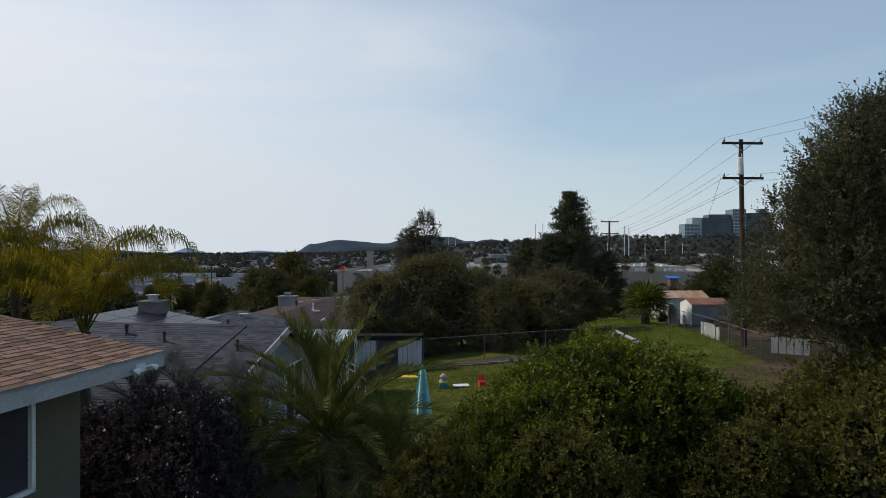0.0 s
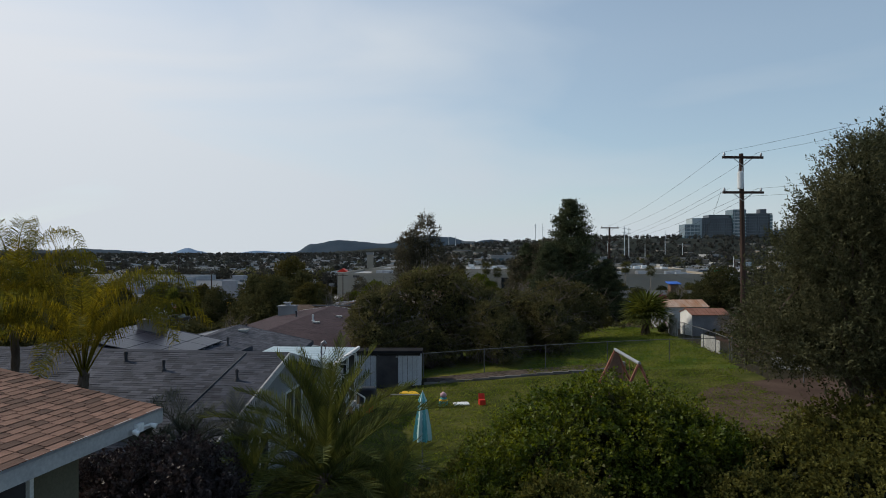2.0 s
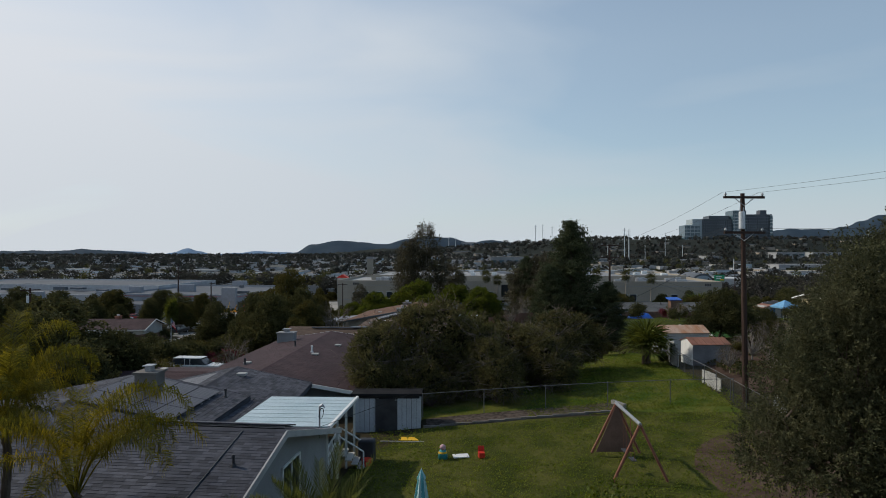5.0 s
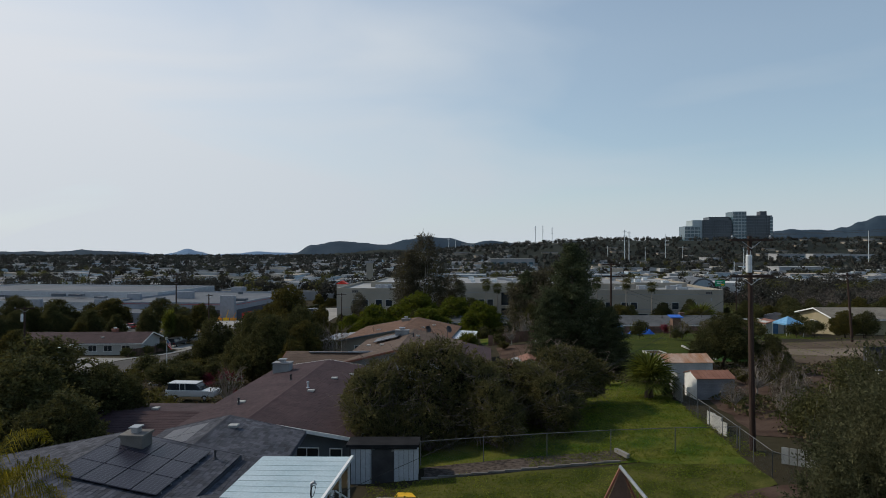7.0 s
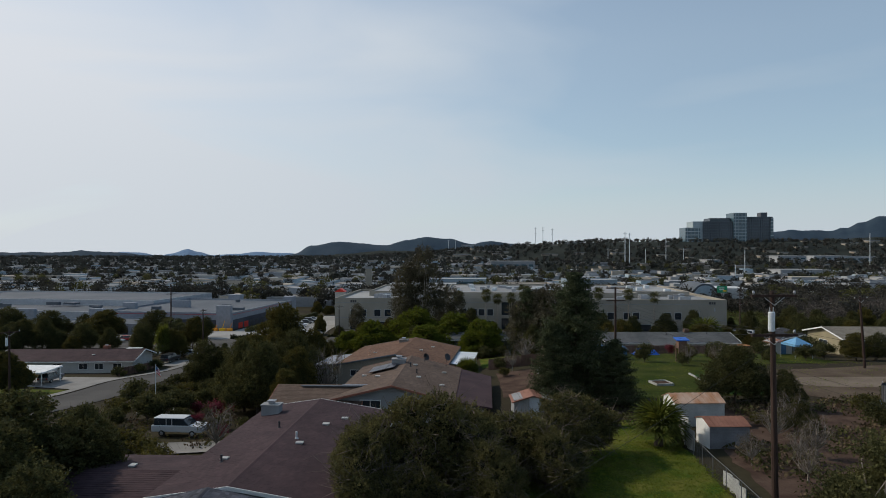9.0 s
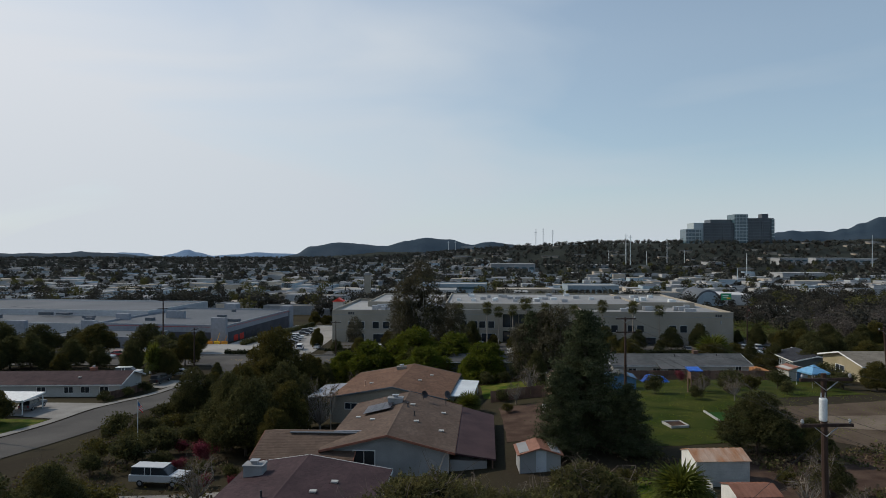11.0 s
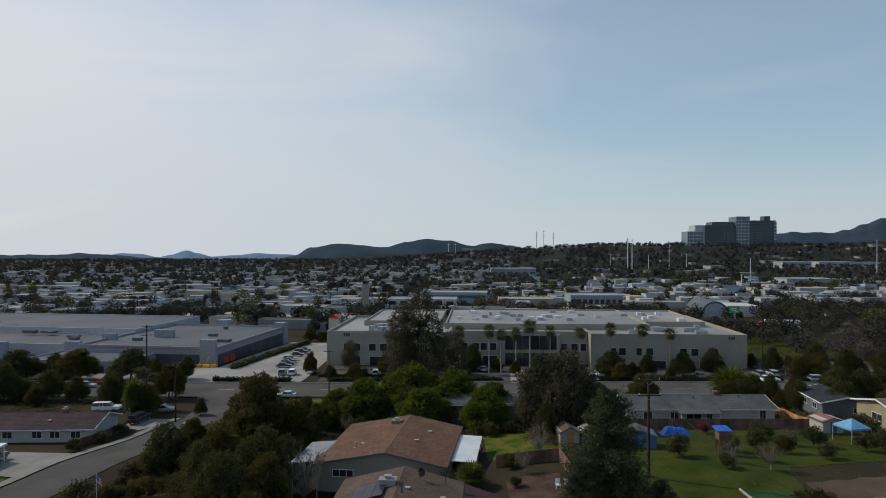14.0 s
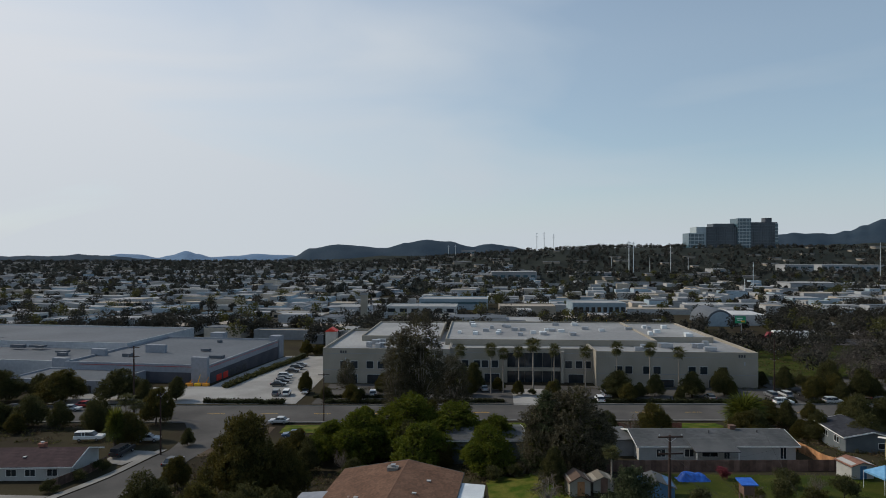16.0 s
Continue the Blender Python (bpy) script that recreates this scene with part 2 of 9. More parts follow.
cell_lines(SOLAR)
ROOF_TAR = surface("roof_tar", (0.016, 0.016, 0.018), (0.028, 0.028, 0.030), 1.0, 0.95, 0.3, 20, spec=0.05)
GLASS = glassy("window_glass")
GLASS_BLUE = glassy("facade_glass", (0.05, 0.09, 0.11), 0.12)
RUBBER = surface("rubber", (0.02, 0.02, 0.02), (0.03, 0.03, 0.03), 3, 0.8, 0.1)
CONCRETE = surface("concrete", (0.200, 0.188, 0.172), (0.264, 0.252, 0.232), 0.25, 0.9, 0.2, 30)
ASPHALT = surface("asphalt", (0.082, 0.078, 0.074), (0.115, 0.108, 0.101), 0.12, 0.95, 0.3, 60, spec=0.05)
ROOF_PALE = surface("roof_pale", (0.240, 0.240, 0.240), (0.344, 0.344, 0.336), 0.05, 0.9, 0.1, 20)
ROOF_BLUEGREY = surface("roof_bluegrey", (0.087, 0.100, 0.115), (0.119, 0.131, 0.150), 0.04, 0.85, 0.1, 20)
WALL_PALE = surface("wall_pale", (0.36, 0.37, 0.39), (0.44, 0.45, 0.47), 0.05, 0.9, 0.1, 20)
PARKING = surface("parking_concrete", (0.27, 0.26, 0.245), (0.36, 0.35, 0.33), 0.12, 0.95, 0.2, 30, spec=0.05)
WALL_BLUEGREY = surface("wall_bluegrey", (0.240, 0.256, 0.288), (0.296, 0.312, 0.344), 0.05, 0.9, 0.1, 20)
DIRT = surface("dirt", (0.060, 0.038, 0.029), (0.104, 0.070, 0.053), 0.5, 1.0, 0.6, 14, spec=0.05)
DIRT_TAN = surface("dirt_tan", (0.080, 0.058, 0.042), (0.116, 0.088, 0.064), 0.3, 1.0, 0.5, 14, spec=0.05)
SAND = surface("sand", (0.152, 0.120, 0.092), (0.200, 0.160, 0.124), 0.3, 1.0, 0.4, 14, spec=0.05)
GRAVEL = surface("gravel", (0.048, 0.038, 0.032), (0.120, 0.096, 0.080), 4.0, 1.0, 0.8, 10, spec=0.05)
LAWN = surface("lawn", (0.038, 0.048, 0.009), (0.094, 0.092, 0.024), 0.55, 0.95, 0.9, 18, grain=0.6, spec=0.05)
LAWN_LUSH = surface("lawn_lush", (0.040, 0.076, 0.008), (0.125, 0.122, 0.026), 0.5, 0.95, 0.9, 14, grain=0.6, spec=0.05)
LAWN_GARDEN = surface("lawn_garden", (0.030, 0.045, 0.007), (0.060, 0.066, 0.014), 0.25, 0.95, 0.9, 30, grain=0.5, spec=0.05)
TURF = surface("turf", (0.024, 0.072, 0.016), (0.036, 0.088, 0.022), 0.35, 0.95, 0.3, 22, spec=0.05)
SOIL = surface("ground_mixed", (0.036, 0.029, 0.020), (0.048, 0.042, 0.024), 0.06, 1.0, 0.4, 40, spec=0.05)
CHAPARRAL = surface("chaparral", (0.019, 0.023, 0.020), (0.035, 0.039, 0.032), 0.012, 1.0, 0.2, 12, spec=0.05)
# distance haze is put into this base colour as blue
HILL_HAZE_BLUE = surface("far_hill", (0.11, 0.19, 0.30), (0.14, 0.22, 0.33), 0.004, 1.0, 0.0, 12)
# bluer and lighter than the ridge itself: slight haze put into the colour
HILL_MID = surface("mid_hill", (0.032, 0.052, 0.074), (0.046, 0.066, 0.088), 0.006, 1.0, 0.0, 20, spec=0.05)

LEAF_BUSH = foliage("leaf_bush", (0.042, 0.068, 0.010), (0.115, 0.132, 0.022), 0.4, 0.9, 0.65)
# hedge leaf; inside crowns its dark tone stands in for shade
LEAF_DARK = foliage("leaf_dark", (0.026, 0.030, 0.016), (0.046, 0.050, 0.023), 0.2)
LEAF_OAK = foliage("leaf_oak", (0.044, 0.048, 0.021), (0.092, 0.090, 0.035), 0.25)
LEAF_BRIGHT = foliage("leaf_bright", (0.065, 0.087, 0.015), (0.103, 0.119, 0.023), 0.3)
LEAF_OLIVE = foliage("leaf_olive", (0.061, 0.060, 0.019), (0.107, 0.094, 0.030), 0.28)
LEAF_CEDAR = foliage("leaf_cedar", (0.047, 0.059, 0.031), (0.082, 0.094, 0.047), 0.15)
LEAF_EUC = foliage("leaf_gum", (0.062, 0.058, 0.038), (0.105, 0.094, 0.060), 0.2)
LEAF_JUNIPER = foliage("leaf_juniper", (0.047, 0.052, 0.027), (0.084, 0.083, 0.042), 0.25)
# leaves of the far slopes, greyed and lightened: aerial haze put into the colour
LEAF_HAZED = foliage("leaf_hazed", (0.043, 0.041, 0.035), (0.067, 0.060, 0.051), 0.1, 0.02, 0.35)
LEAF_TOWN = foliage("leaf_town", (0.033, 0.033, 0.027), (0.058, 0.054, 0.044), 0.1, 0.05, 0.35)
LEAF_PALM = foliage("leaf_palm", (0.057, 0.073, 0.016), (0.100, 0.112, 0.029), 0.3)
LEAF_QUEEN = foliage("leaf_queen_palm", (0.082, 0.086, 0.017), (0.225, 0.192, 0.032), 0.45)
LEAF_GREYPALM = foliage("leaf_grey_palm", (0.050, 0.058, 0.042), (0.085, 0.092, 0.066), 0.2)
LEAF_PURPLE = foliage("leaf_purple", (0.034, 0.027, 0.028), (0.066, 0.050, 0.047), 0.2)
LEAF_RED = foliage("leaf_red", (0.138, 0.034, 0.043), (0.189, 0.060, 0.060), 0.25)
TWIG = surface("twig", (0.10, 0.080, 0.066), (0.18, 0.145, 0.12), 1.5, 0.95, 0.0, island=0.2)
LEAF_SLOPE = foliage("leaf_slope", (0.053, 0.057, 0.050), (0.084, 0.084, 0.073), 0.1, 0.05, 0.3)
PAINT_MAROON = surface("paint_maroon", (0.16, 0.02, 0.025), (0.21, 0.03, 0.035), 1.2, 0.5, 0.1, 20)
b = LEAF_PURPLE.node_tree.nodes["Principled BSDF"]         # glossy leaves
b.inputs["Specular IOR Level"].default_value, b.inputs["Roughness"].default_value = 0.2, 0.45
b = LEAF_BUSH.node_tree.nodes["Principled BSDF"]
b.inputs["Specular IOR Level"].default_value, b.inputs["Roughness"].default_value = 0.2, 0.5
GRASS_BLADE = foliage("grass_blade", (0.103, 0.142, 0.026), (0.155, 0.181, 0.043), 0.5)
LEAF_DATE = foliage("leaf_date_palm", (0.055, 0.068, 0.020), (0.112, 0.124, 0.036), 0.3)
LEAF_SHRUB = foliage("leaf_shrub", (0.056, 0.060, 0.017), (0.109, 0.104, 0.028), 0.35)
LEAF_THICKET = foliage("leaf_thicket", (0.061, 0.063, 0.027), (0.118, 0.108, 0.044), 0.25)

# ---- mesh helpers ----
class Solid:
    """Collects vertices and faces for one mesh."""

    def __init__(self):
        self.v, self.f = [], []

    def add(self, verts, faces):
        k = len(self.v)
        self.v.extend(verts)
        self.f.extend([tuple(i + k for i in f) for f in faces])
        return self

    def box(self, cx, cy, cz, sx, sy, sz, rz=0.0):
        c, s = math.cos(radians(rz)), math.sin(radians(rz))
        p = [(cx + c * x - s * y, cy + s * x + c * y, cz + z) for z in (-sz / 2, sz / 2)
             for x, y in ((-sx / 2, -sy / 2), (sx / 2, -sy / 2), (sx / 2, sy / 2), (-sx / 2, sy / 2))]
        return self.add(p, [(3, 2, 1, 0), (4, 5, 6, 7), (0, 1, 5, 4), (1, 2, 6, 5), (2, 3, 7, 6), (3, 0, 4, 7)])

    def prism(self, outline, lo, hi, axis="y"):
        """A flat outline drawn out along an axis. axis y: outline in x, z; x: in y, z; z: in x, y."""
        n = len(outline)
        put = {"y": lambda a, b, t: (a, t, b), "x": lambda a, b, t: (t, a, b), "z": lambda a, b, t: (a, b, t)}[axis]
        p = [put(a, b, lo) for a, b in outline] + [put(a, b, hi) for a, b in outline]
        return self.add(p, [tuple(range(n)), tuple(range(2 * n - 1, n - 1, -1))] + [(i, i + n, (i + 1) % n + n, (i + 1) % n) for i in range(n)])

    def tube(self, points, radii, n=6, cap=True):
        """A tapered tube along points."""
        k = len(self.v)
        pts = [Vector(p) for p in points]
        for i, p in enumerate(pts):
            d = (pts[min(i + 1, len(pts) - 1)] - pts[max(i - 1, 0)]).normalized()
            a = d.orthogonal().normalized()
            b = d.cross(a)
            for j in range(n):
                t = 2 * math.pi * j / n
                self.v.append(tuple(p + (a * math.cos(t) + b * math.sin(t)) * radii[i]))
        for i in range(len(pts) - 1):
            for j in range(n):
                self.f.append((k + i * n + j, k + i * n + (j + 1) % n, k + (i + 1) * n + (j + 1) % n, k + (i + 1) * n + j))
        if cap:
            self.f.append(tuple(range(k + n - 1, k - 1, -1)))
            self.f.append(tuple(range(k + (len(pts) - 1) * n, k + len(pts) * n)))
        return self

    def slab(self, a, b, c, d, t):
        """A plate through four corners, t thick downwards along its normal."""
        a, b, c, d = (Vector(p) for p in (a, b, c, d))
        n = (b - a).cross(d - a).normalized() * t
        return self.add([tuple(p) for p in (a, b, c, d, a - n, b - n, c - n, d - n)],
                        [(0, 1, 2, 3), (7, 6, 5, 4), (0, 4, 5, 1), (1, 5, 6, 2), (2, 6, 7, 3), (3, 7, 4, 0)])

    def mesh(self, name, material=None):
        m = bpy.data.meshes.new(name)
        m.from_pydata(self.v, [], self.f)
        bm = bmesh.new()
        bm.from_mesh(m)
        bmesh.ops.recalc_face_normals(bm, faces=bm.faces)
        bm.to_mesh(m)
        bm.free()
        if material:
            m.materials.append(material)
        return m


def thing(name, label, category, x=0, y=0, z=0, rz=0, group="", kind=""):
    ob = new(name)
    ob.empty_display_size = 0.2
    ob.matrix_basis = pose(x, y, z, 0, 0, rz)
    return tagged(ob, label, category, group, kind)


def part(name, solid, material, parent=None, label="", smooth=False, m=None):
    """One mesh object under a thing or a part."""
    data = solid.mesh(name, material) if isinstance(solid, Solid) else solid
    if smooth:
        data.polygons.foreach_set("use_smooth", [True] * len(data.polygons))
    ob = new(name, data)
    ob.parent = parent
    if m is not None:
        ob.matrix_basis = m
    return tagged(ob, label)


def plain_mesh(name, verts, faces, material):
    m = bpy.data.meshes.new(name)
    m.from_pydata(verts, [], faces)
    m.materials.append(material)
    return m


def soft_edges(ob, width, segments=2):
    b = ob.modifiers.new("bevel", "BEVEL")
    b.width, b.segments, b.limit_method = width, segments, "ANGLE"
    return ob


def smoothstep(a, b, x):
    t = min(1, max(0, (x - a) / (b - a)))
    return t * t * (3 - 2 * t)


def profile(y, knots):
    for (a, za), (b, zb) in zip(knots, knots[1:]):
        if y <= b:
            t = (y - a) / (b - a)
            return za + (zb - za) * t * t * (3 - 2 * t) if y > a else za
    return knots[-1][1]


# ---- the lie of the land ----
LEFT = [(9, 1.6), (17, -0.7), (37, -2.5), (60, -4.6), (105, -7.9), (130, -9.6), (165, -10.8), (200, -11.8), (300, -14), (700, -19), (1100, -16), (1700, -13), (2250, -18), (3000, -80), (4900, -160)]
RIGHT = [(9, 1.6), (17, 0.0), (40, 0.0), (62, -0.8), (85, -1.0), (105, -2.7), (122, -5.6), (150, -9.4), (165, -10.4), (200, -11.6), (300, -14), (650, -18), (950, -8), (1400, 30), (1650, 26), (2600, -40), (3400, -100), (4900, -170)]


def land(x, y):
    s = smoothstep(-27, 20, x) if y < 260 else smoothstep(-27 - (y - 260) * 0.3, 20 + (y - 260) * 0.35, x)
    return profile(y, LEFT) * (1 - s) + profile(y, RIGHT) * s


def steps(lo, hi, size):
    n = max(1, round((hi - lo) / size))
    return [lo + (hi - lo) * i / n for i in range(n + 1)]


def sheet(xs, ys, lift=0.0, wobble=0.0):
    v = [(x, y, land(x, y) + lift + (noise.noise((x * 0.35, y * 0.35, 3.0)) * wobble if wobble else 0)) for y in ys for x in xs]
    n = len(xs)
    f = [(j * n + i, j * n + i + 1, (j + 1) * n + i + 1, (j + 1) * n + i) for j in range(len(ys) - 1) for i in range(n - 1)]
    return v, f


xs = [-5000, -3500, -2500, -1800, -1300, -1000, -800] + steps(-600, -160, 40)[:-1] + steps(-160, 160, 2.5) + steps(200, 600, 40) + [800, 1000, 1300, 1800, 2500, 3500, 5000]
ys = [-4000, -1500, -500, -200, -80, -40, -20] + steps(-10, 230, 2.5) + steps(240, 700, 20) + steps(740, 1700, 60) + [1900, 2200, 2600, 3200, 4000, 4900]
v, f = sheet(xs, ys)
ground = tagged(new("ground", plain_mesh("ground", v, f, SOIL)), "mixed bare soil, leaf litter and weeds over gently falling land", "ground", kind="structure")


def patch(name, outline, material, label, category, lift=0.05, step=2.5, kind="structure", ragged=0.0):
    """A sheet of another ground cover, laid over the land inside an outline of x, y."""
    bm = bmesh.new()
    lo_x, hi_x = min(p[0] for p in outline), max(p[0] for p in outline)
    lo_y, hi_y = min(p[1] for p in outline), max(p[1] for p in outline)
    if ragged:
        pts = []
        for i, a in enumerate(outline):
            b = outline[(i + 1) % len(outline)]
            k = max(1, round(math.dist(a, b) / 1.0))
            for j in range(k):
                q = (a[0] + (b[0] - a[0]) * j / k, a[1] + (b[1] - a[1]) * j / k)
                w = noise.noise_vector((q[0] * 0.6, q[1] * 0.6, 7.0)) * ragged
                pts.append((q[0] + w.x, q[1] + w.y))
        outline = pts
    bm.faces.new([bm.verts.new((x, y, 0)) for x, y in outline])
    for axis, lo, hi in ((0, lo_x, hi_x), (1, lo_y, hi_y)):
        k = math.ceil(lo / step) * step
        while k < hi:
            co, no = [0, 0, 0], [0, 0, 0]
            co[axis], no[axis] = k, 1
            bmesh.ops.bisect_plane(bm, geom=bm.verts[:] + bm.edges[:] + bm.faces[:], plane_co=co, plane_no=no)
            k += step
    bmesh.ops.triangulate(bm, faces=[q for q in bm.faces if len(q.verts) > 4])
    for w in bm.verts:
        w.co.z = land(w.co.x, w.co.y) + lift
    for q in bm.faces:
        if q.normal.z < 0:
            q.normal_flip()
    m = bpy.data.meshes.new(name)
    bm.to_mesh(m)
    bm.free()
    m.materials.append(material)
    return tagged(new(name, m), label, category, kind=kind)

# ---- plants ----
def leaf_cloud(points, size, seed, long=1.9, spread=0.35):
    """One small rhombic leaf at each point, turned at random."""
    g = np.random.default_rng(seed)
    n = len(points)
    a = g.normal(size=(n, 3))
    a /= np.linalg.norm(a, axis=1, keepdims=True)
    b = np.cross(a, g.normal(size=(n, 3)))
    b /= np.linalg.norm(b, axis=1, keepdims=True)
    s = size * (1 + spread * g.uniform(-1, 1, (n, 1)))
    fold = np.cross(a, b) * s * 0.12
    v = np.stack([points - a * s * long / 2, points + b * s / 2 + fold, points + a * s * long / 2, points - b * s / 2 + fold], 1).reshape(-1, 3)
    f = np.arange(4 * n).reshape(n, 4)
    return v, f


def np_mesh(name, v, f, material):
    m = bpy.data.meshes.new(name)
    m.vertices.add(len(v))
    m.vertices.foreach_set("co", np.asarray(v, dtype=np.float32).ravel())
    m.loops.add(f.size)
    m.loops.foreach_set("vertex_index", f.astype(np.int32).ravel())
    m.polygons.add(len(f))
    m.polygons.foreach_set("loop_start", np.arange(0, f.size, f.shape[1], dtype=np.int32))
    m.update(calc_edges=True)
    m.materials.append(material)
    return m


def crown_points(g, rx, ry, rz, cz, clumps, leaves, rc, hollow=0.45, low=-0.7, shape=None):
    """Leaf places: clumps spread through an uneven ellipsoid, dense towards its outside."""
    c, lobes = [], []
    n = 8 + clumps // 40
    while len(lobes) < n:
        d = g.normal(size=3)
        d /= np.linalg.norm(d)
        if d[2] > low:
            lobes.append((d * g.uniform(0.45, 0.78), g.uniform(0.24, 0.46)))
    while len(c) < clumps:
        d = g.normal(size=3)
        d /= np.linalg.norm(d)
        o, size = lobes[g.integers(n)]
        r = hollow + (1 - hollow) * g.uniform() ** 0.6
        p = (o + d * r * size) * (rx, ry, rz)
        if p[2] < low * rz:
            continue
        if shape:
            p = shape(p)
        c.append(p + (0, 0, cz))
    c = np.array(c)
    k = np.clip(g.normal(size=(clumps, leaves, 3)), -1.7, 1.7) * rc * g.uniform(0.6, 1.3, (clumps, 1, 1))
    k[:, :, 2] *= 0.75
    return c, (c[:, None, :] + k).reshape(-1, 3)


def limbs(s, g, base, ends, r, bend=0.25, n=5):
    """Crooked limbs from a point of the trunk to places in the crown."""
    for e in ends:
        a, b = Vector(base), Vector(e)
        w = Vector(g.normal(size=3)) * (b - a).length * bend * 0.5
        w2 = Vector(g.normal(size=3)) * (b - a).length * bend * 0.3
        p = [a, a.lerp(b, 0.35) + w * 0.7, a.lerp(b, 0.7) + w + w2 * 0.4, b]
        s.tube(p, [r, r * 0.7, r * 0.42, r * 0.12], n, cap=False)


def leafy_tree(name, label, category, h, rx, ry, trunk, leaf, bark, seed, clumps=90, leaves=60, size=0.16, rc=0.5, limb=14, bare=0, rz=None, low=-0.7, lean=0.0, hollow=0.45, group="", stout=0.022):
    """A tree of height h: tapered trunk, limbs and a crown of clumped leaves that starts about trunk metres up."""
    g = np.random.default_rng(seed)
    root = thing(name, label, category, group=group)
    rz = rz or (h - trunk) / 2
    cz = h - rz
    c, p = crown_points(g, rx, ry, rz, cz, clumps, leaves, rc, hollow, low)
    s = Solid()
    t = max(0.05, h * stout)
    fork = (lean * 0.4, 0, max(trunk * 0.9, 0.3))
    s.tube([(0, 0, -0.5), (lean * 0.1, 0.03, trunk * 0.35), fork, (lean * 0.6, 0.05, cz)], [t * 1.35, t, t * 0.85, t * 0.4], 7)
    pick = c[g.permutation(len(c))[:limb]]
    limbs(s, g, fork, pick, t * 0.55)
    part("trunk", s, bark, root, smooth=True)
    if bare:
        s = Solid()
        for q in c[g.permutation(len(c))[:bare]]:
            d = (Vector(q) - Vector((0, 0, cz))).normalized()
            a = Vector(q) - d * 0.6
            limbs(s, g, a, [a + d * g.uniform(0.7, 1.5) + Vector(g.normal(size=3)) * 0.4 for i in range(4)], 0.025, 0.3, 3)
        tagged(part("twig_spray", s, TWIG, root, "leafless pale twigs"), kind="stuff")
    v, f = leaf_cloud(p, size, seed + 1)
    part("crown", np_mesh("crown", v, f, leaf), leaf, root)
    return root


def conifer(name, label, h, r, leaf, bark, seed, tiers=26, per=11, leaves=55, size=0.16, base=0.6, power=0.8, group=""):
    """A conical tree with drooping sprays of needles."""
    g = np.random.default_rng(seed)
    root = thing(name, label, "tree", group=group)
    s = Solid()
    t = h * 0.02
    s.tube([(0, 0, -0.5), (0.05, 0, h * 0.4), (0, 0.05, h * 0.97)], [t * 1.3, t * 0.8, 0.03], 7)
    pts = []
    for i in range(tiers):
        u = i / (tiers - 1)
        z = base + (h - base) * u
        rr = r * (1 - u) ** power + 0.15
        for k in range(max(3, round(per * (1 - u * 0.7)))):
            a = g.uniform(0, 6.283)
            q = rr * g.uniform(0.62, 1.15) * (0.85 + 0.3 * noise.noise((math.cos(a) * 1.3, math.sin(a) * 1.3, z * 0.35)))
            e = Vector((math.cos(a) * q, math.sin(a) * q, z + g.uniform(-0.1, 0.5) + 0.16 * q))
            s.tube([(0, 0, z), Vector((0, 0, z)).lerp(e, 0.5) + Vector((0, 0, 0.12)), e], [t * 0.3 * (1.1 - u), t * 0.2 * (1.1 - u), 0.01], 4, cap=False)
            along = g.uniform(0.25, 1.05, leaves)[:, None]
            pts.append(np.array([0, 0, z]) + (np.array(e) - (0, 0, z)) * along + g.normal(size=(leaves, 3)) * (0.16 + 0.05 * q, 0.16 + 0.05 * q, 0.14))
    part("trunk", s, bark, root, smooth=True)
    v, f = leaf_cloud(np.concatenate(pts), size, seed + 1, 2.4)
    part("crown", np_mesh("crown", v, f, leaf), leaf, root)
    return root


def fan_leaf_mesh(name, stalk, blade, n, material):
    s = Solid()
    s.tube([(0, 0, 0), (stalk * 0.5, 0, 0.05), (stalk, 0, 0)], [0.03, 0.022, 0.018], 4, cap=False)
    for i in range(n):
        a = radians(-115 + 230 * i / (n - 1))
        d, q = Vector((math.cos(a), math.sin(a), 0)), Vector((-math.sin(a), math.cos(a), 0)) * blade * 0.055
        p = Vector((stalk, 0, 0))
        m = p + d * blade * 0.6 + Vector((0, 0, -0.03))
        s.add([tuple(p), tuple(m - q), tuple(p + d * blade + Vector((0, 0, -blade * 0.22))), tuple(m + q)], [(0, 1, 2, 3)])
    m = bpy.data.meshes.new(name)
    m.from_pydata(s.v, [], s.f)
    m.materials.append(material)
    return m


def fan_palm(name, label, trunk, r, mesh, count, seed, group="", skirt=True, scale=1.0):
    g = np.random.default_rng(seed)
    root = thing(name, label, "palm tree", group=group)
    s = Solid()
    n = 12
    s.tube([(0.02 * math.sin(i), 0, -0.4 + (trunk + 0.4) * i / n) for i in range(n + 1)], [r * (1.2 - 0.4 * i / n) for i in range(n + 1)], 8)
    part("trunk", s, BARK_PALE if trunk > 3 else BARK, root)
    for i in range(count):
        tilt = (-70 if skirt else -15) + (150 if skirt else 95) * (i + 0.5) / count
        m = Matrix.Translation((0, 0, trunk)) @ Matrix.Rotation(radians(i * 137.5 + g.uniform(-10, 10)), 4, "Z") @ Matrix.Rotation(radians(-tilt), 4, "Y") @ Matrix.Scale(scale * g.uniform(0.85, 1.1), 4)
        part("frond", mesh, None, root, m=m)
    return root


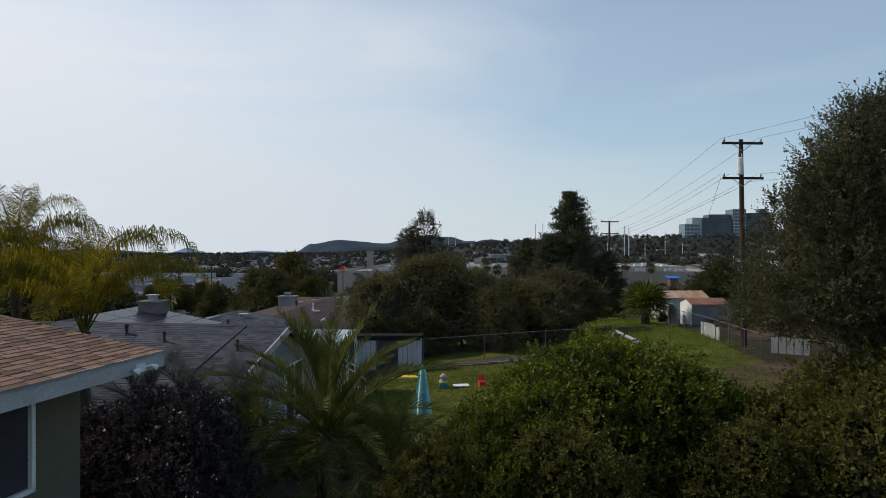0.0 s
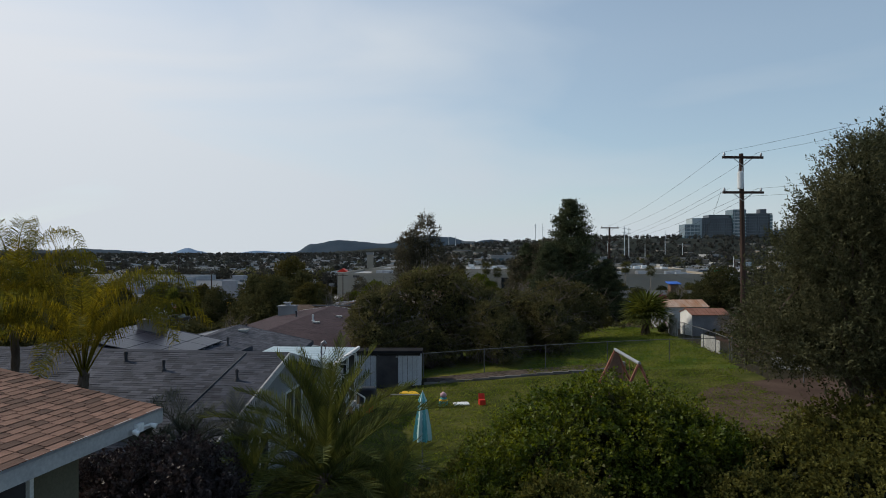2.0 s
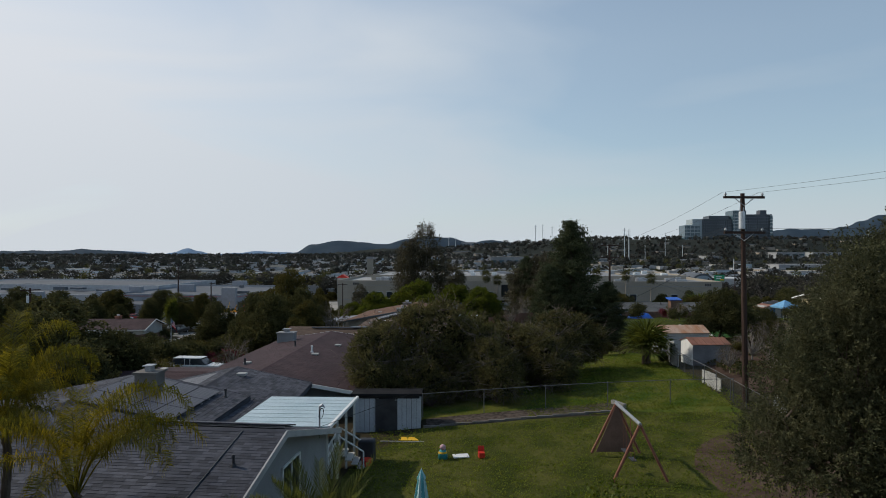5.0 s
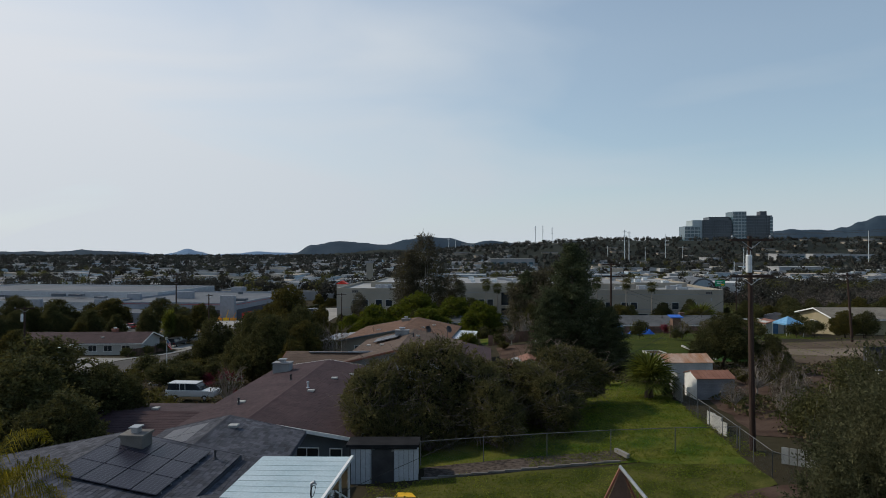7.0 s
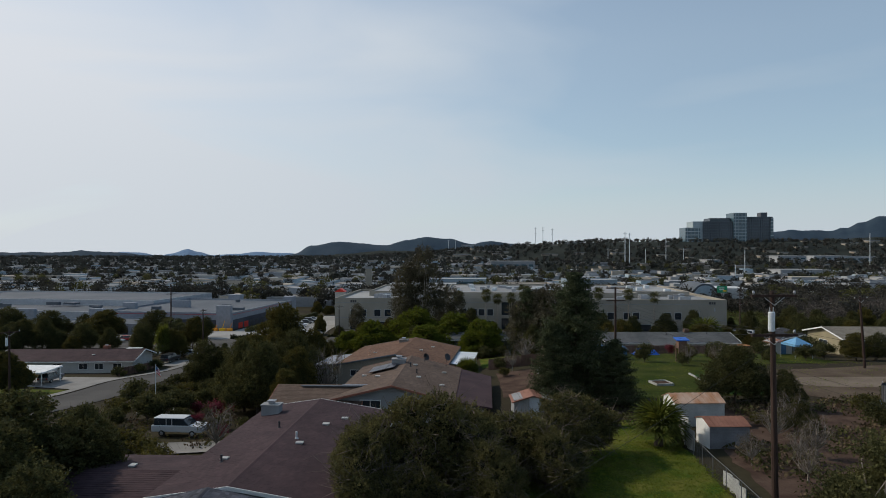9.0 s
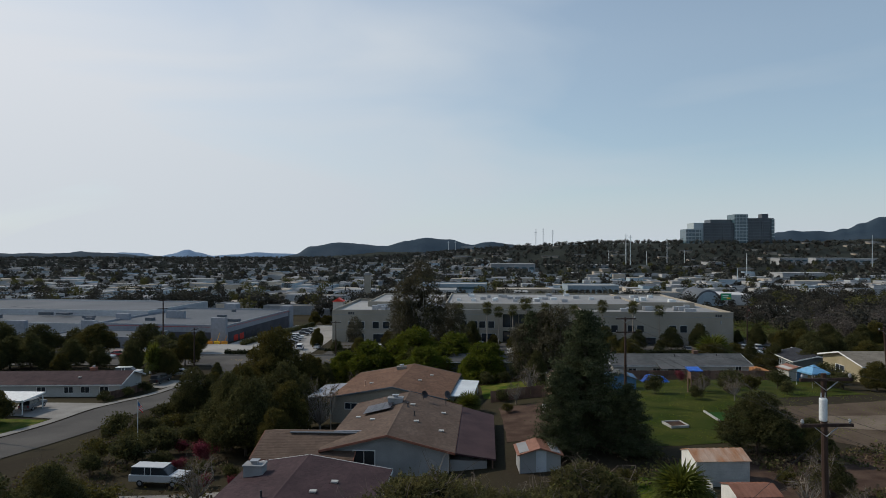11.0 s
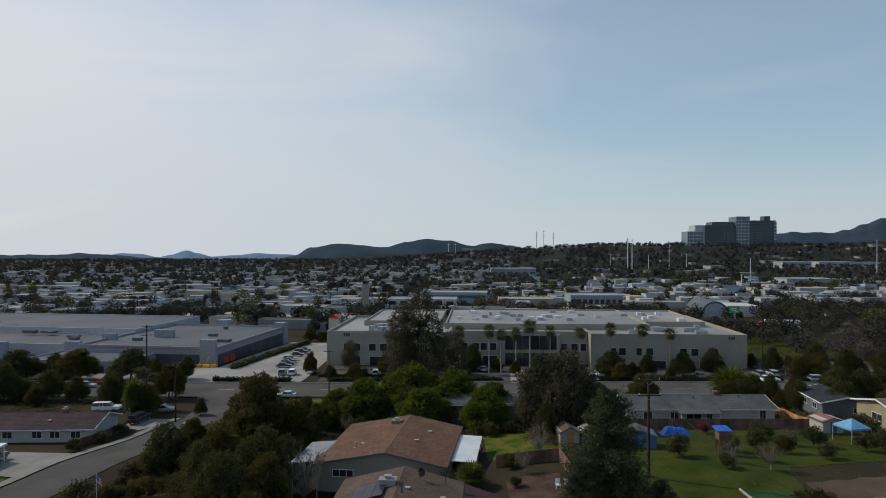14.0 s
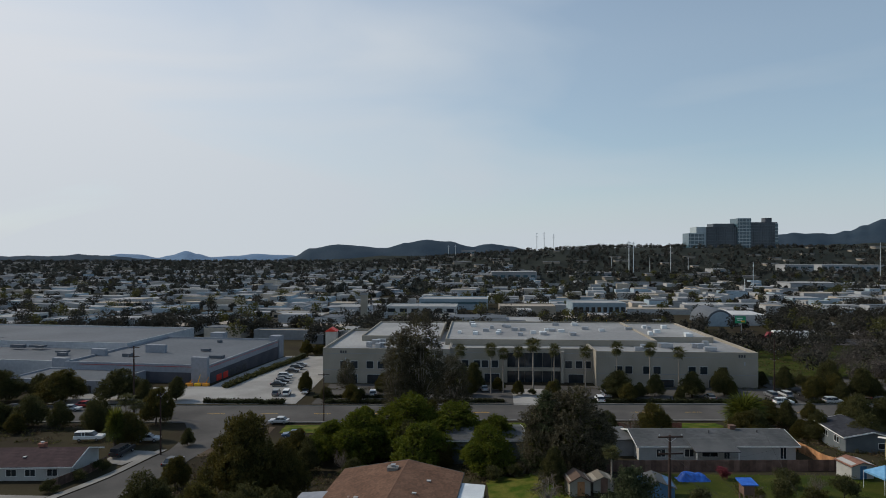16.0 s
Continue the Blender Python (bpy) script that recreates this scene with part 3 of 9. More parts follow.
def arc_frond(name, length, up, tip, leaflet, pairs, material, seed, width=0.014, hang=0.7, sweep=0.5, lift=0.2, fluff=0.4, stalk=0.14, rib=0.02, bend=1.5):
    """A feather frond that leaves the head at the angle up and ends at the angle tip; long leaflets that hang by their weight."""
    g = np.random.default_rng(seed)
    s, n = Solid(), 14
    pts, dirs = [Vector((0, 0, 0))], []
    for i in range(n):
        a = radians(up + (tip - up) * (i / n) ** bend)
        dirs.append(Vector((math.cos(a), 0, math.sin(a))))
        pts.append(pts[-1] + dirs[-1] * length / n)
    dirs.append(dirs[-1])
    s.tube(pts, [rib * (1 - 0.85 * i / n) for i in range(n + 1)], 4, cap=False)
    for i in range(pairs):
        u = stalk + (1 - stalk) * (i + g.uniform(0, 0.7)) / pairs
        k = min(n - 1, int(u * n))
        p, d = pts[k].lerp(pts[k + 1], u * n - k), dirs[k]
        up_n = Vector((-d.z, 0, d.x))
        size = leaflet * (0.35 + 0.65 * math.sin(math.pi * min(1, 0.15 + 0.8 * u)))
        for side in (-1, 1):
            w = (Vector((0, side, 0)) * (1 - 0.5 * sweep) + d * sweep + up_n * (lift + fluff * g.uniform(-1, 1))).normalized()
            z = size * g.uniform(0.8, 1.15)
            m = p + w * z * 0.5
            e = m + (w * (1 - hang) + Vector((0, 0, -hang)) * g.uniform(0.7, 1.2)).normalized() * z * 0.55
            q = d * width
            s.add([tuple(p - q * 0.6), tuple(p + q * 0.6), tuple(m + q), tuple(m - q), tuple(e)], [(0, 1, 2, 3), (3, 2, 4)])
    m = bpy.data.meshes.new(name)
    m.from_pydata(s.v, [], s.f)
    m.materials.append(material)
    return m


def plume_palm(name, label, trunk, r, fronds, seed, bark=BARK, group="", skirt=0.0):
    """A palm on a ringed trunk; fronds: (mesh, turn in degrees, scale), each turned about the upright axis alone."""
    g = np.random.default_rng(seed)
    root = thing(name, label, "palm tree", group=group)
    s = Solid()
    n = max(5, int(trunk / 0.14))
    s.tube([(0.03 * math.sin(i * 0.6), 0, -0.3 + (trunk + 0.3) * i / n) for i in range(n + 1)],
           [r * (1.25 - 0.35 * i / n) * (1.06 if i % 2 else 0.92) for i in range(n + 1)], 9)
    s.tube([(0, 0, trunk - 0.25), (0, 0, trunk + 0.12)], [r * 1.15, r * 0.6], 9)
    part("trunk", s, bark, root)
    for mesh, turn, k in fronds:
        m = Matrix.Translation((0, 0, trunk - 0.08 + g.uniform(-0.06, 0.12))) @ Matrix.Rotation(radians(turn), 4, "Z") @ Matrix.Scale(k, 4)
        part("frond", mesh, None, root, m=m)
    return root


def shoot_crown(g, lobes, dense, length, per, size, long=1.7, up=0.55, wild=0.5, rough=0.28, inner=1.0, keep=1.0, inner_size=2.4):
    """Leaves on short shoots that stand out from a group of lobes (x, y, z, rx, ry, rz), over an inner mass of broad leaves."""
    pos, way = [], []
    L = np.array(lobes, dtype=float)
    for i, (cx, cy, cz, rx, ry, rz) in enumerate(lobes):
        area = 4 * math.pi * ((rx * ry) ** 1.6 + (rx * rz) ** 1.6 + (ry * rz) ** 1.6) ** (1 / 1.6) / 3 ** (1 / 1.6)
        n = int(area * dense)
        d = g.normal(size=(n, 3))
        d /= np.linalg.norm(d, axis=1, keepdims=True)
        for q in d:
            w = noise.fractal((q[0] * 2.1 + i * 3.1, q[1] * 2.1, q[2] * 2.1), 0.9, 2.0, 3)
            if w < -0.42 * keep - 0.1 and g.uniform() < 0.85:
                continue
            k = 0.93 + rough * w + g.uniform(-0.06, 0.08)
            p = np.array((cx + q[0] * rx * k, cy + q[1] * ry * k, cz + q[2] * rz * k))
            if any(j != i and (((p - L[j, :3]) / L[j, 3:]) ** 2).sum() < 0.62 for j in range(len(L))):
                continue
            o = q / (rx, ry, rz)
            o = o / np.linalg.norm(o) + np.array((0, 0, up)) + g.normal(size=3) * wild
            pos.append(p)
            way.append(o / np.linalg.norm(o))
    pos, way = np.array(pos), np.array(way)
    n = len(pos)
    along = (np.arange(per) + 0.5) / per
    reach = length * g.uniform(0.5, 1.25, (n, 1, 1))
    base = pos[:, None, :] + way[:, None, :] * along[None, :, None] * reach
    side = np.cross(way[:, None, :], g.normal(size=(n, per, 3)))
    side /= np.linalg.norm(side, axis=2, keepdims=True)
    a = side + way[:, None, :] * 0.8
    a /= np.linalg.norm(a, axis=2, keepdims=True)
    b = np.cross(a, g.normal(size=(n, per, 3)))
    b /= np.linalg.norm(b, axis=2, keepdims=True)
    z = size * g.uniform(0.65, 1.3, (n, per, 1))
    p0, a, b, z = (q.reshape(-1, q.shape[-1]) for q in (base, a, b, z))
    fold = np.cross(a, b) * z * 0.15
    v = np.stack([p0, p0 + a * z * long * 0.5 + b * z / 2 + fold, p0 + a * z * long, p0 + a * z * long * 0.5 - b * z / 2 + fold], 1).reshape(-1, 3)
    f = np.arange(len(v)).reshape(-1, 4)
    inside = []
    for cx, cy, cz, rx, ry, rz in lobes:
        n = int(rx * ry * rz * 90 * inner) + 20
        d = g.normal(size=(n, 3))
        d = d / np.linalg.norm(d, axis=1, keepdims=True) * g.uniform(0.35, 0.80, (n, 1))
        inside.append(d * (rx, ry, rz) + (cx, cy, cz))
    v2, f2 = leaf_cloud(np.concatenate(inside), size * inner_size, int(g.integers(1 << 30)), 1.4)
    return v, f, v2, f2, pos


def bumpy(lobes, n, seed, small=0.32, large=0.5):
    """The same lobes with n smaller ones set on their outsides, to break up the outline."""
    g = random.Random(seed)
    out = list(lobes)
    for i in range(n):
        x, y, z, rx, ry, rz = lobes[g.randrange(len(lobes))]
        a, b = g.uniform(0, 6.283), math.asin(g.uniform(-0.35, 1.0))
        k, t = g.uniform(small, large), g.uniform(0.85, 1.1)
        out.append((x + rx * t * math.cos(a) * math.cos(b), y + ry * t * math.sin(a) * math.cos(b), z + rz * t * math.sin(b), rx * k, ry * k, rz * k * g.uniform(0.8, 1.4)))
    return out


def shoot_tree(name, label, category, lobes, trunks, leaf, inner_leaf, bark, seed, dense=110, length=0.16, per=7, size=0.045, group="", limb=14, r=0.09, bare=0, twig=0.022, reach=1.3, **more):
    """A shrub or tree given by its lobes and by its trunks (x, y, height of the fork)."""
    g = np.random.default_rng(seed)
    root = thing(name, label, category, group=group)
    v, f, v2, f2, pos = shoot_crown(g, lobes, dense, length, per, size, **more)
    s = Solid()
    for x, y, h in trunks:
        fork = (x + g.uniform(-0.2, 0.2), y + g.uniform(-0.2, 0.2), h)
        s.tube([(x, y, -0.5), (x + g.uniform(-0.1, 0.1), y, h * 0.5), fork], [r * 1.4, r, r * 0.85], 7)
        limbs(s, g, fork, [tuple(0.8 * np.array(lobes[k % len(lobes)][:3]) + 0.2 * pos[g.integers(len(pos))]) for k in range(limb // len(trunks))], r * 0.6, 0.3)
    part("trunk", s, bark, root, smooth=True)
    if bare:
        s = Solid()
        for q in pos[g.permutation(len(pos))[:bare]]:
            c = min(lobes, key=lambda o: sum((q[i] - o[i]) ** 2 for i in range(3)))
            d = (Vector(q) - Vector(c[:3])).normalized()
            a = Vector(q) - d * 0.5
            limbs(s, g, a, [a + d * g.uniform(0.5, 1.0) * reach + Vector(g.normal(size=3)) * 0.35 * reach for i in range(4)], twig, 0.4, 3)
        tagged(part("twig_spray", s, TWIG, root, "leafless pale twigs"), kind="stuff")
    part("crown", np_mesh("crown", v, f, leaf), None, root)
    # a darker inner_leaf puts the crown's inner shade into the leaf colour
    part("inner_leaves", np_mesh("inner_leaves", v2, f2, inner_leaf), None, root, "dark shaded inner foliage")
    return root


def place(root, x, y, rz=0.0, s=1.0, sz=None, z=None, dz=0.0):
    """Stands a plant that is already there at a place on the land."""
    z = land(x, y) if z is None else z
    root.matrix_basis = pose(x, y, z + dz, 0, 0, rz) @ Matrix.Diagonal((s, s, sz or s, 1))
    return root


def again(root, x, y, rz=0.0, s=1.0, sz=None, z=None, dz=0.0, label=""):
    """One more of a plant."""
    z = land(x, y) if z is None else z
    old = root.scale.copy()
    k = copy_thing(root, pose(0, 0, 0))
    k.matrix_basis = pose(x, y, z + dz, 0, 0, rz) @ Matrix.Diagonal((s, s, sz or s, 1))
    return tagged(k, label)

# ---- buildings: kit ----
def window(parent, side, u, z, w, h, at, frame_mat=PAINT_WHITE, bars=1, depth=0.05, glass=GLASS, label=""):
    """A window or glazed door on a wall. side: which way it looks (-y, +y, -x, +x); u: along the wall; at: the wall's plane."""
    s, t = Solid(), 0.06
    for a, b, c, d in ((u, z - h / 2 + t / 2, w, t), (u, z + h / 2 - t / 2, w, t), (u - w / 2 + t / 2, z, t, h), (u + w / 2 - t / 2, z, t, h), *[(u - w / 2 + w * (i + 1) / (bars + 1), z, t * 0.7, h) for i in range(bars)]):
        sx, sy = (c, depth) if side[1] == "y" else (depth, c)
        o = at + (depth / 2 - 0.005) * (1 if side[0] == "+" else -1)
        s.box(a if side[1] == "y" else o, o if side[1] == "y" else a, b, sx, sy, d)
    win = part("window", s, frame_mat, parent, label)
    o = at + 0.012 * (1 if side[0] == "+" else -1)
    p = Solid().box(u if side[1] == "y" else o, o if side[1] == "y" else u, z, w - t if side[1] == "y" else 0.012, 0.012 if side[1] == "y" else w - t, h - t)
    part("pane", p, glass, win)
    return win


def courses(eave_a, eave_b, ridge_a, ridge_b, step, width, seed, thick=0.014, cut=None):
    """Lapped shingles over a roof plane: verts and faces of one joined mesh."""
    g = random.Random(seed)
    a, b, c, d = (Vector(p) for p in (eave_a, eave_b, ridge_a, ridge_b))
    n = (b - a).cross(c - a).normalized()
    if n.z < 0:
        n = -n
    rows = max(1, round((c - a).length / step))
    s = Solid()
    for i in range(rows):
        l0, r0 = a.lerp(c, i / rows), b.lerp(d, i / rows)
        l1, r1 = a.lerp(c, (i + 1.0) / rows), b.lerp(d, (i + 1.0) / rows)
        span = (r0 - l0).length
        u = -g.uniform(0, width)
        while u < span:
            w = width * g.uniform(0.75, 1.25)
            p, q = max(0, u) / span, min(span, u + w - 0.008) / span
            u += w
            if q <= p:
                continue
            k = thick * g.uniform(0.7, 1.5)
            drop = (l0 - l1).normalized() * g.uniform(0, 0.012)
            e0, e1, f1, f0 = l0.lerp(r0, p) + drop, l0.lerp(r0, q) + drop, l1.lerp(r1, q), l1.lerp(r1, p)
            s.add([tuple(x) for x in (e0 + n * k, e1 + n * k, f1 + n * 0.002, f0 + n * 0.002, e0, e1)], [(0, 1, 2, 3), (4, 5, 1, 0), (4, 0, 3), (5, 2, 1)])
    return s


def vent_box(parent, x, y, z, slope, s=0.35):
    q = Solid().box(x, y, z + 0.09, s, s * 0.8, 0.10).box(x, y, z + 0.03, s * 0.7, s * 0.6, 0.12)
    return part("roof_vent", q, SHED_PALE, parent, "pale metal roof vent")


def vent_pipe(parent, x, y, z, h=0.45, material=PAINT_DARK, r=0.05):
    q = Solid().tube([(x, y, z - 0.1), (x, y, z + h)], [r, r], 8).tube([(x, y, z + h - 0.1), (x, y, z + h - 0.02)], [r * 1.3, r * 1.3], 8).tube([(x, y, z - 0.05), (x, y, z + 0.08)], [r * 2.6, r * 1.2], 8)
    return part("vent_pipe", q, material, parent, "upright vent pipe with a flashing")


def chimney(parent, x, y, z, w, d, h, material, cap=True, rz=0):
    q = Solid().box(x, y, z + h / 2 - 0.4, w, d, h + 0.8, rz).box(x, y, z + h, w + 0.14, d + 0.14, 0.1, rz)
    c = part("chimney", q, material, parent, "squat stuccoed chimney")
    if cap:
        k = Solid().box(x, y, z + h + 0.16, w * 0.3, d * 0.4, 0.24, rz).box(x, y, z + h + 0.31, w * 0.45, d * 0.6, 0.05, rz)
        part("cap", k, METAL_GREY, c, "sheet metal cap")
    return c


def gable_house(name, label, x, y, z, rz, length, wl, wr, ridge, slope, walls, roof, trim, step=0.2, tile=0.35, over=0.45, seed=1, fine=True, category="house", left_slope=None):
    """A low gabled house. Local axes: the ridge runs along y from 0 to length at x = 0, its top at height ridge over the ground z;
    the roof reaches wl to the left and wr to the right. Returns the root and helpers for heights."""
    root = thing(name, label, category, x, y, z, rz)
    sl = left_slope or slope
    zl, zr, t = ridge - wl * sl, ridge - wr * slope, 0.14
    q = Solid().prism([(-wl + over, -0.6), (wr - over, -0.6), (wr - over, zr + over * slope - t), (0, ridge - t - 0.02), (-wl + over, zl + over * sl - t)], over, length - over, "y")
    part("wall", q, walls, root)
    for side, w, zz, k in ((-1, wl, zl, sl), (1, wr, zr, slope)):
        a, b, c, d = (side * w, 0, zz), (side * w, length, zz), (0, 0, ridge), (0, length, ridge)
        r = part("roof_slope", Solid().slab(a, b, d, c, t * (-1 if side > 0 else 1) * -1), roof, root)
        if fine:
            sh = part("shingles", courses(a, b, c, d, step, tile, seed + side, 0.012 if step >= 0.2 else 0.009), roof, r)
            tagged(sh, kind="stuff")
        for yy in (-0.03, length + 0.03):
            p = Solid().prism([(side * (w + 0.03), zz - 0.2), (side * (w + 0.03), zz + 0.02), (0, ridge + 0.02), (0, ridge - 0.2)], yy - 0.025, yy + 0.025, "y")
            part("rake_board", p, trim, root)
        part("fascia", Solid().box(side * (w + 0.02), length / 2, zz - 0.13, 0.05, length, 0.18), trim, root)
    cap = Solid().prism([(-0.14, ridge - 0.14 * sl + 0.015), (0, ridge + 0.035), (0.14, ridge - 0.14 * slope + 0.015), (0, ridge - 0.02)], 0, length, "y")
    part("ridge_cap", cap, roof, root)
    return root


def roof_at(ridge, slope, x):
    return ridge - abs(x) * slope

# ---- the near gardens: ground covers ----
patch("lawn_near", [(-4.6, 17.5), (12.5, 17.5), (12, 26), (14.5, 30.5), (17.0, 32), (17.0, 35.6), (-1.2, 35.2), (-4.2, 30)], LAWN, "mown lawn with thin patches and scattered toys", "lawn", 0.027, 2.5, ragged=0.3)
patch("dirt_yard", [(9.8, 17.5), (24, 17.5), (26, 33), (18.2, 32.0), (13.4, 30.6), (10.9, 27)], DIRT, "bare brown dirt with weeds at its edge", "bare soil", 0.045, 2.5, ragged=0.6)
patch("gravel_strip", [(-1.0, 35.2), (10.5, 36.0), (10.5, 37.9), (-1.0, 37.2)], GRAVEL, "gravel strip below the wire fence", "gravel", 0.041, 2.5, ragged=0.15)
patch("lawn_slope", [(7.0, 36.0), (17.0, 34.9), (18.0, 46), (19.0, 52), (20.6, 57.5), (14, 62), (9.5, 60), (7, 52)], LAWN_LUSH, "lush green grass strip between fence and trees", "lawn", 0.032, 2.5, ragged=0.4)
patch("lawn_under_tree", [(-4, 37.0), (8.5, 37.6), (8.5, 53), (-2, 52)], LAWN_LUSH, "shaded grass below the trees", "lawn", 0.032, 2.5, ragged=0.3)
patch("dirt_bank", [(19.5, 40), (42, 36), (46, 66), (24, 66)], DIRT, "weedy brown garden soil", "bare soil", 0.032, 2.5, ragged=0.6)
patch("lawn_garden", [(20, 68), (34, 70), (40, 88), (58, 92), (60, 108), (30, 110), (20, 96)], LAWN_GARDEN, "large sunlit back lawn with shrubs", "lawn", 0.032, 2.5, ragged=0.5)
patch("putting_strip", [(31.2, 81), (37.9, 81), (37.6, 70), (31.2, 70)], TURF, "strip of smooth artificial turf", "turf", 0.050, 2.5)
patch("dirt_far_yard", [(39.0, 83), (54, 86), (66, 90), (70, 66), (46, 62), (38.8, 70)], DIRT_TAN, "dry brown dirt yard", "bare soil", 0.045, 2.5, ragged=0.5)
patch("sand_path", [(38.9, 75.7), (46, 73.5), (60, 74.5), (62, 80), (44, 79.2)], SAND, "pale sandy path", "path", 0.059, 2.5, ragged=0.2)
patch("lawn_middle", [(6.2, 96), (16, 96), (18, 112), (6.5, 112)], LAWN_LUSH, "bright green lawn beside the house", "lawn", 0.036, 2.5, ragged=0.2)
patch("dry_plot", [(7, 72), (13, 72), (13.5, 87), (7.5, 87)], DIRT, "dry fenced garden plot", "bare soil", 0.036, 2.5, ragged=0.2)

# ---- own house: brown shingle roof ----
def own_house():
    root = thing("house", "cream stucco house with brown shingle roof and white fascia", "house", -4.36, 9.48, 1.6, -11.0)
    # local: the eave runs from the corner towards -y at x = 0; the roof climbs towards -x
    slope, deep, long, eave = 0.17, 6.0, 12.0, 2.72
    part("wall", Solid().prism([(-0.75, -0.3), (-0.75, eave - 0.02), (-deep, eave + (deep - 0.75) * slope - 0.12), (-2 * deep + 0.75, eave - 0.02), (-2 * deep + 0.75, -0.3)], -long + 0.5, -0.75, "y"), STUCCO_CREAM, root)
    a, b, c, d = (0.04, 0.04, eave), (0.04, -long, eave), (-deep, 0.04, eave + deep * slope), (-deep, -long, eave + deep * slope)
    deck = part("roof_slope", Solid().slab(a, b, d, c, -0.1), SHINGLE_BROWN, root)
    part("roof_slope", Solid().slab((-2 * deep, 0.04, eave), (-2 * deep, -long, eave), d, c, -0.1), SHINGLE_BROWN, root)
    part("ridge_cap", Solid().prism([(-deep - 0.16, eave + (deep - 0.16) * slope + 0.01), (-deep, eave + deep * slope + 0.05), (-deep + 0.16, eave + (deep - 0.16) * slope + 0.01), (-deep, eave + deep * slope - 0.02)], -long, 0.04, "y"), SHINGLE_BROWN, root)
    part("rake_board", Solid().prism([(-2 * deep, eave - 0.22), (-2 * deep, eave - 0.01), (-deep, eave + deep * slope - 0.01), (-deep, eave + deep * slope - 0.22)], 0.02, 0.06, "y"), TRIM_GREY, root, "white painted rake board")
    part("soffit", Solid().slab((0, 0, eave - 0.2), (0, -long, eave - 0.2), (-1.2, -long, eave - 0.2), (-1.2, 0, eave - 0.2), 0.02), PAINT_WHITE, root)
    part("fascia", Solid().box(0.03, -long / 2, eave - 0.10, 0.05, long, 0.24), TRIM_GREY, root, "white painted fascia board")
    part("rake_board", Solid().prism([(0.03, eave - 0.22), (0.03, eave - 0.01), (-deep, eave + deep * slope - 0.01), (-deep, eave + deep * slope - 0.22)], 0.02, 0.06, "y"), TRIM_GREY, root, "white painted rake board")
    part("drip_edge", Solid().box(0.055, -long / 2, eave - 0.005, 0.03, long, 0.03), METAL_GREY, root)
    w = window(root, "+x", -2.3, 1.76, 1.4, 1.25, -0.75, PAINT_WHITE, 0, 0.09)
    part("screen", Solid().box(-0.72, -2.3, 1.76, 0.004, 1.26, 1.1), PAINT_DARK, w, "dark insect screen")
    lamp = part("floodlight", Solid().box(0.08, -0.55, eave - 0.14, 0.06, 0.14, 0.12), PAINT_WHITE, root, "white twin security floodlight")
    for yy in (-0.36, -0.74):
        part("lamp_head", Solid().tube([(0.12, yy, eave - 0.14), (0.20, yy + 0.03, eave - 0.175)], [0.025, 0.042], 10).tube([(0.09, -0.55, eave - 0.14), (0.12, yy, eave - 0.14)], [0.016, 0.016], 6), PAINT_WHITE, lamp)
    return root, deck, slope, eave, deep


HOUSE_A, DECK_A, SLOPE_A, EAVE_A, DEEP_A = own_house()

# ---- neighbour's house: grey shingle roof ----
ZB = -0.75
HOUSE_B = gable_house("house", "pale grey house with grey shingle roof and tall gable window", -4.9, 19.6, ZB, 83.5, 21.0, 5.9, 6.1, 3.45 - ZB, 0.275, STUCCO_GREY, SHINGLE_GREY, TRIM_GREY, 0.14, 0.30, 0.45, 11)
window(HOUSE_B, "-y", -1.3, 1.25, 1.5, 1.5, 0.45, PAINT_WHITE, 1, 0.07)
window(HOUSE_B, "-y", 1.6, 1.75, 1.7, 2.0, 0.45, PAINT_WHITE, 1, 0.07)
vent_pipe(HOUSE_B, -1.83, 0.87, 2.95 - ZB, 0.33, r=0.04)
vent_pipe(HOUSE_B, -1.34, 3.42, 3.08 - ZB, 0.33, r=0.04)
vent_pipe(HOUSE_B, -0.8, 5.0, 3.2 - ZB, 0.35)
part("flashing", Solid().tube([(-5.8, 1.58, 1.875 - ZB), (-0.1, 1.38, 3.445 - ZB)], [0.022, 0.022], 6), SHINGLE_SLATE, HOUSE_B, "metal conduit up the roof")
mast = part("service_mast", Solid().tube([(4.3, 0.3, 1.9 - ZB), (4.3, 0.3, 3.1 - ZB)], [0.035, 0.035], 8).tube([(4.3, 0.3, 3.1 - ZB), (4.3, 0.18, 3.18 - ZB), (4.3, 0.1, 3.08 - ZB)], [0.05, 0.06, 0.03], 8), METAL_GREY, HOUSE_B, "service mast with coiled drop cable")
coil = Solid()
coil.tube([(4.3 + 0.28 * math.cos(i * 0.7), 0.22 + 0.03 * i / 24, 2.85 - ZB + 0.2 * math.sin(i * 0.7)) for i in range(24)], [0.008] * 24, 4)
part("cable_coil", coil, RUBBER, mast)

# rear wing with chimney and the flat solar array
WING_B = gable_house("house_wing", "grey shingle rear wing with chimney and black solar panels", -11.7, 21.0, ZB - 0.4, 1.0, 15.2, 3.6, 4.3, 2.3 - ZB + 0.4, 0.22, STUCCO_TEAL, SHINGLE_GREY, SHINGLE_GREY, 0.2, 0.32, 0.4, 12)
REAR_B = gable_house("house_wing", "low grey shingle wing with squat chimney beside solar panels", -15.2, 20.2, ZB - 0.4, -2.0, 10.4, 8.5, 5.4, 3.05 - ZB + 0.4, 0.2, STUCCO_TEAL, SHINGLE_GREY, SHINGLE_GREY, 0.2, 0.32, 0.4, 13)
chimney(REAR_B, 1.2, 8.9, 2.7 - ZB + 0.4, 1.0, 0.85, 0.72, STONE_DARK)
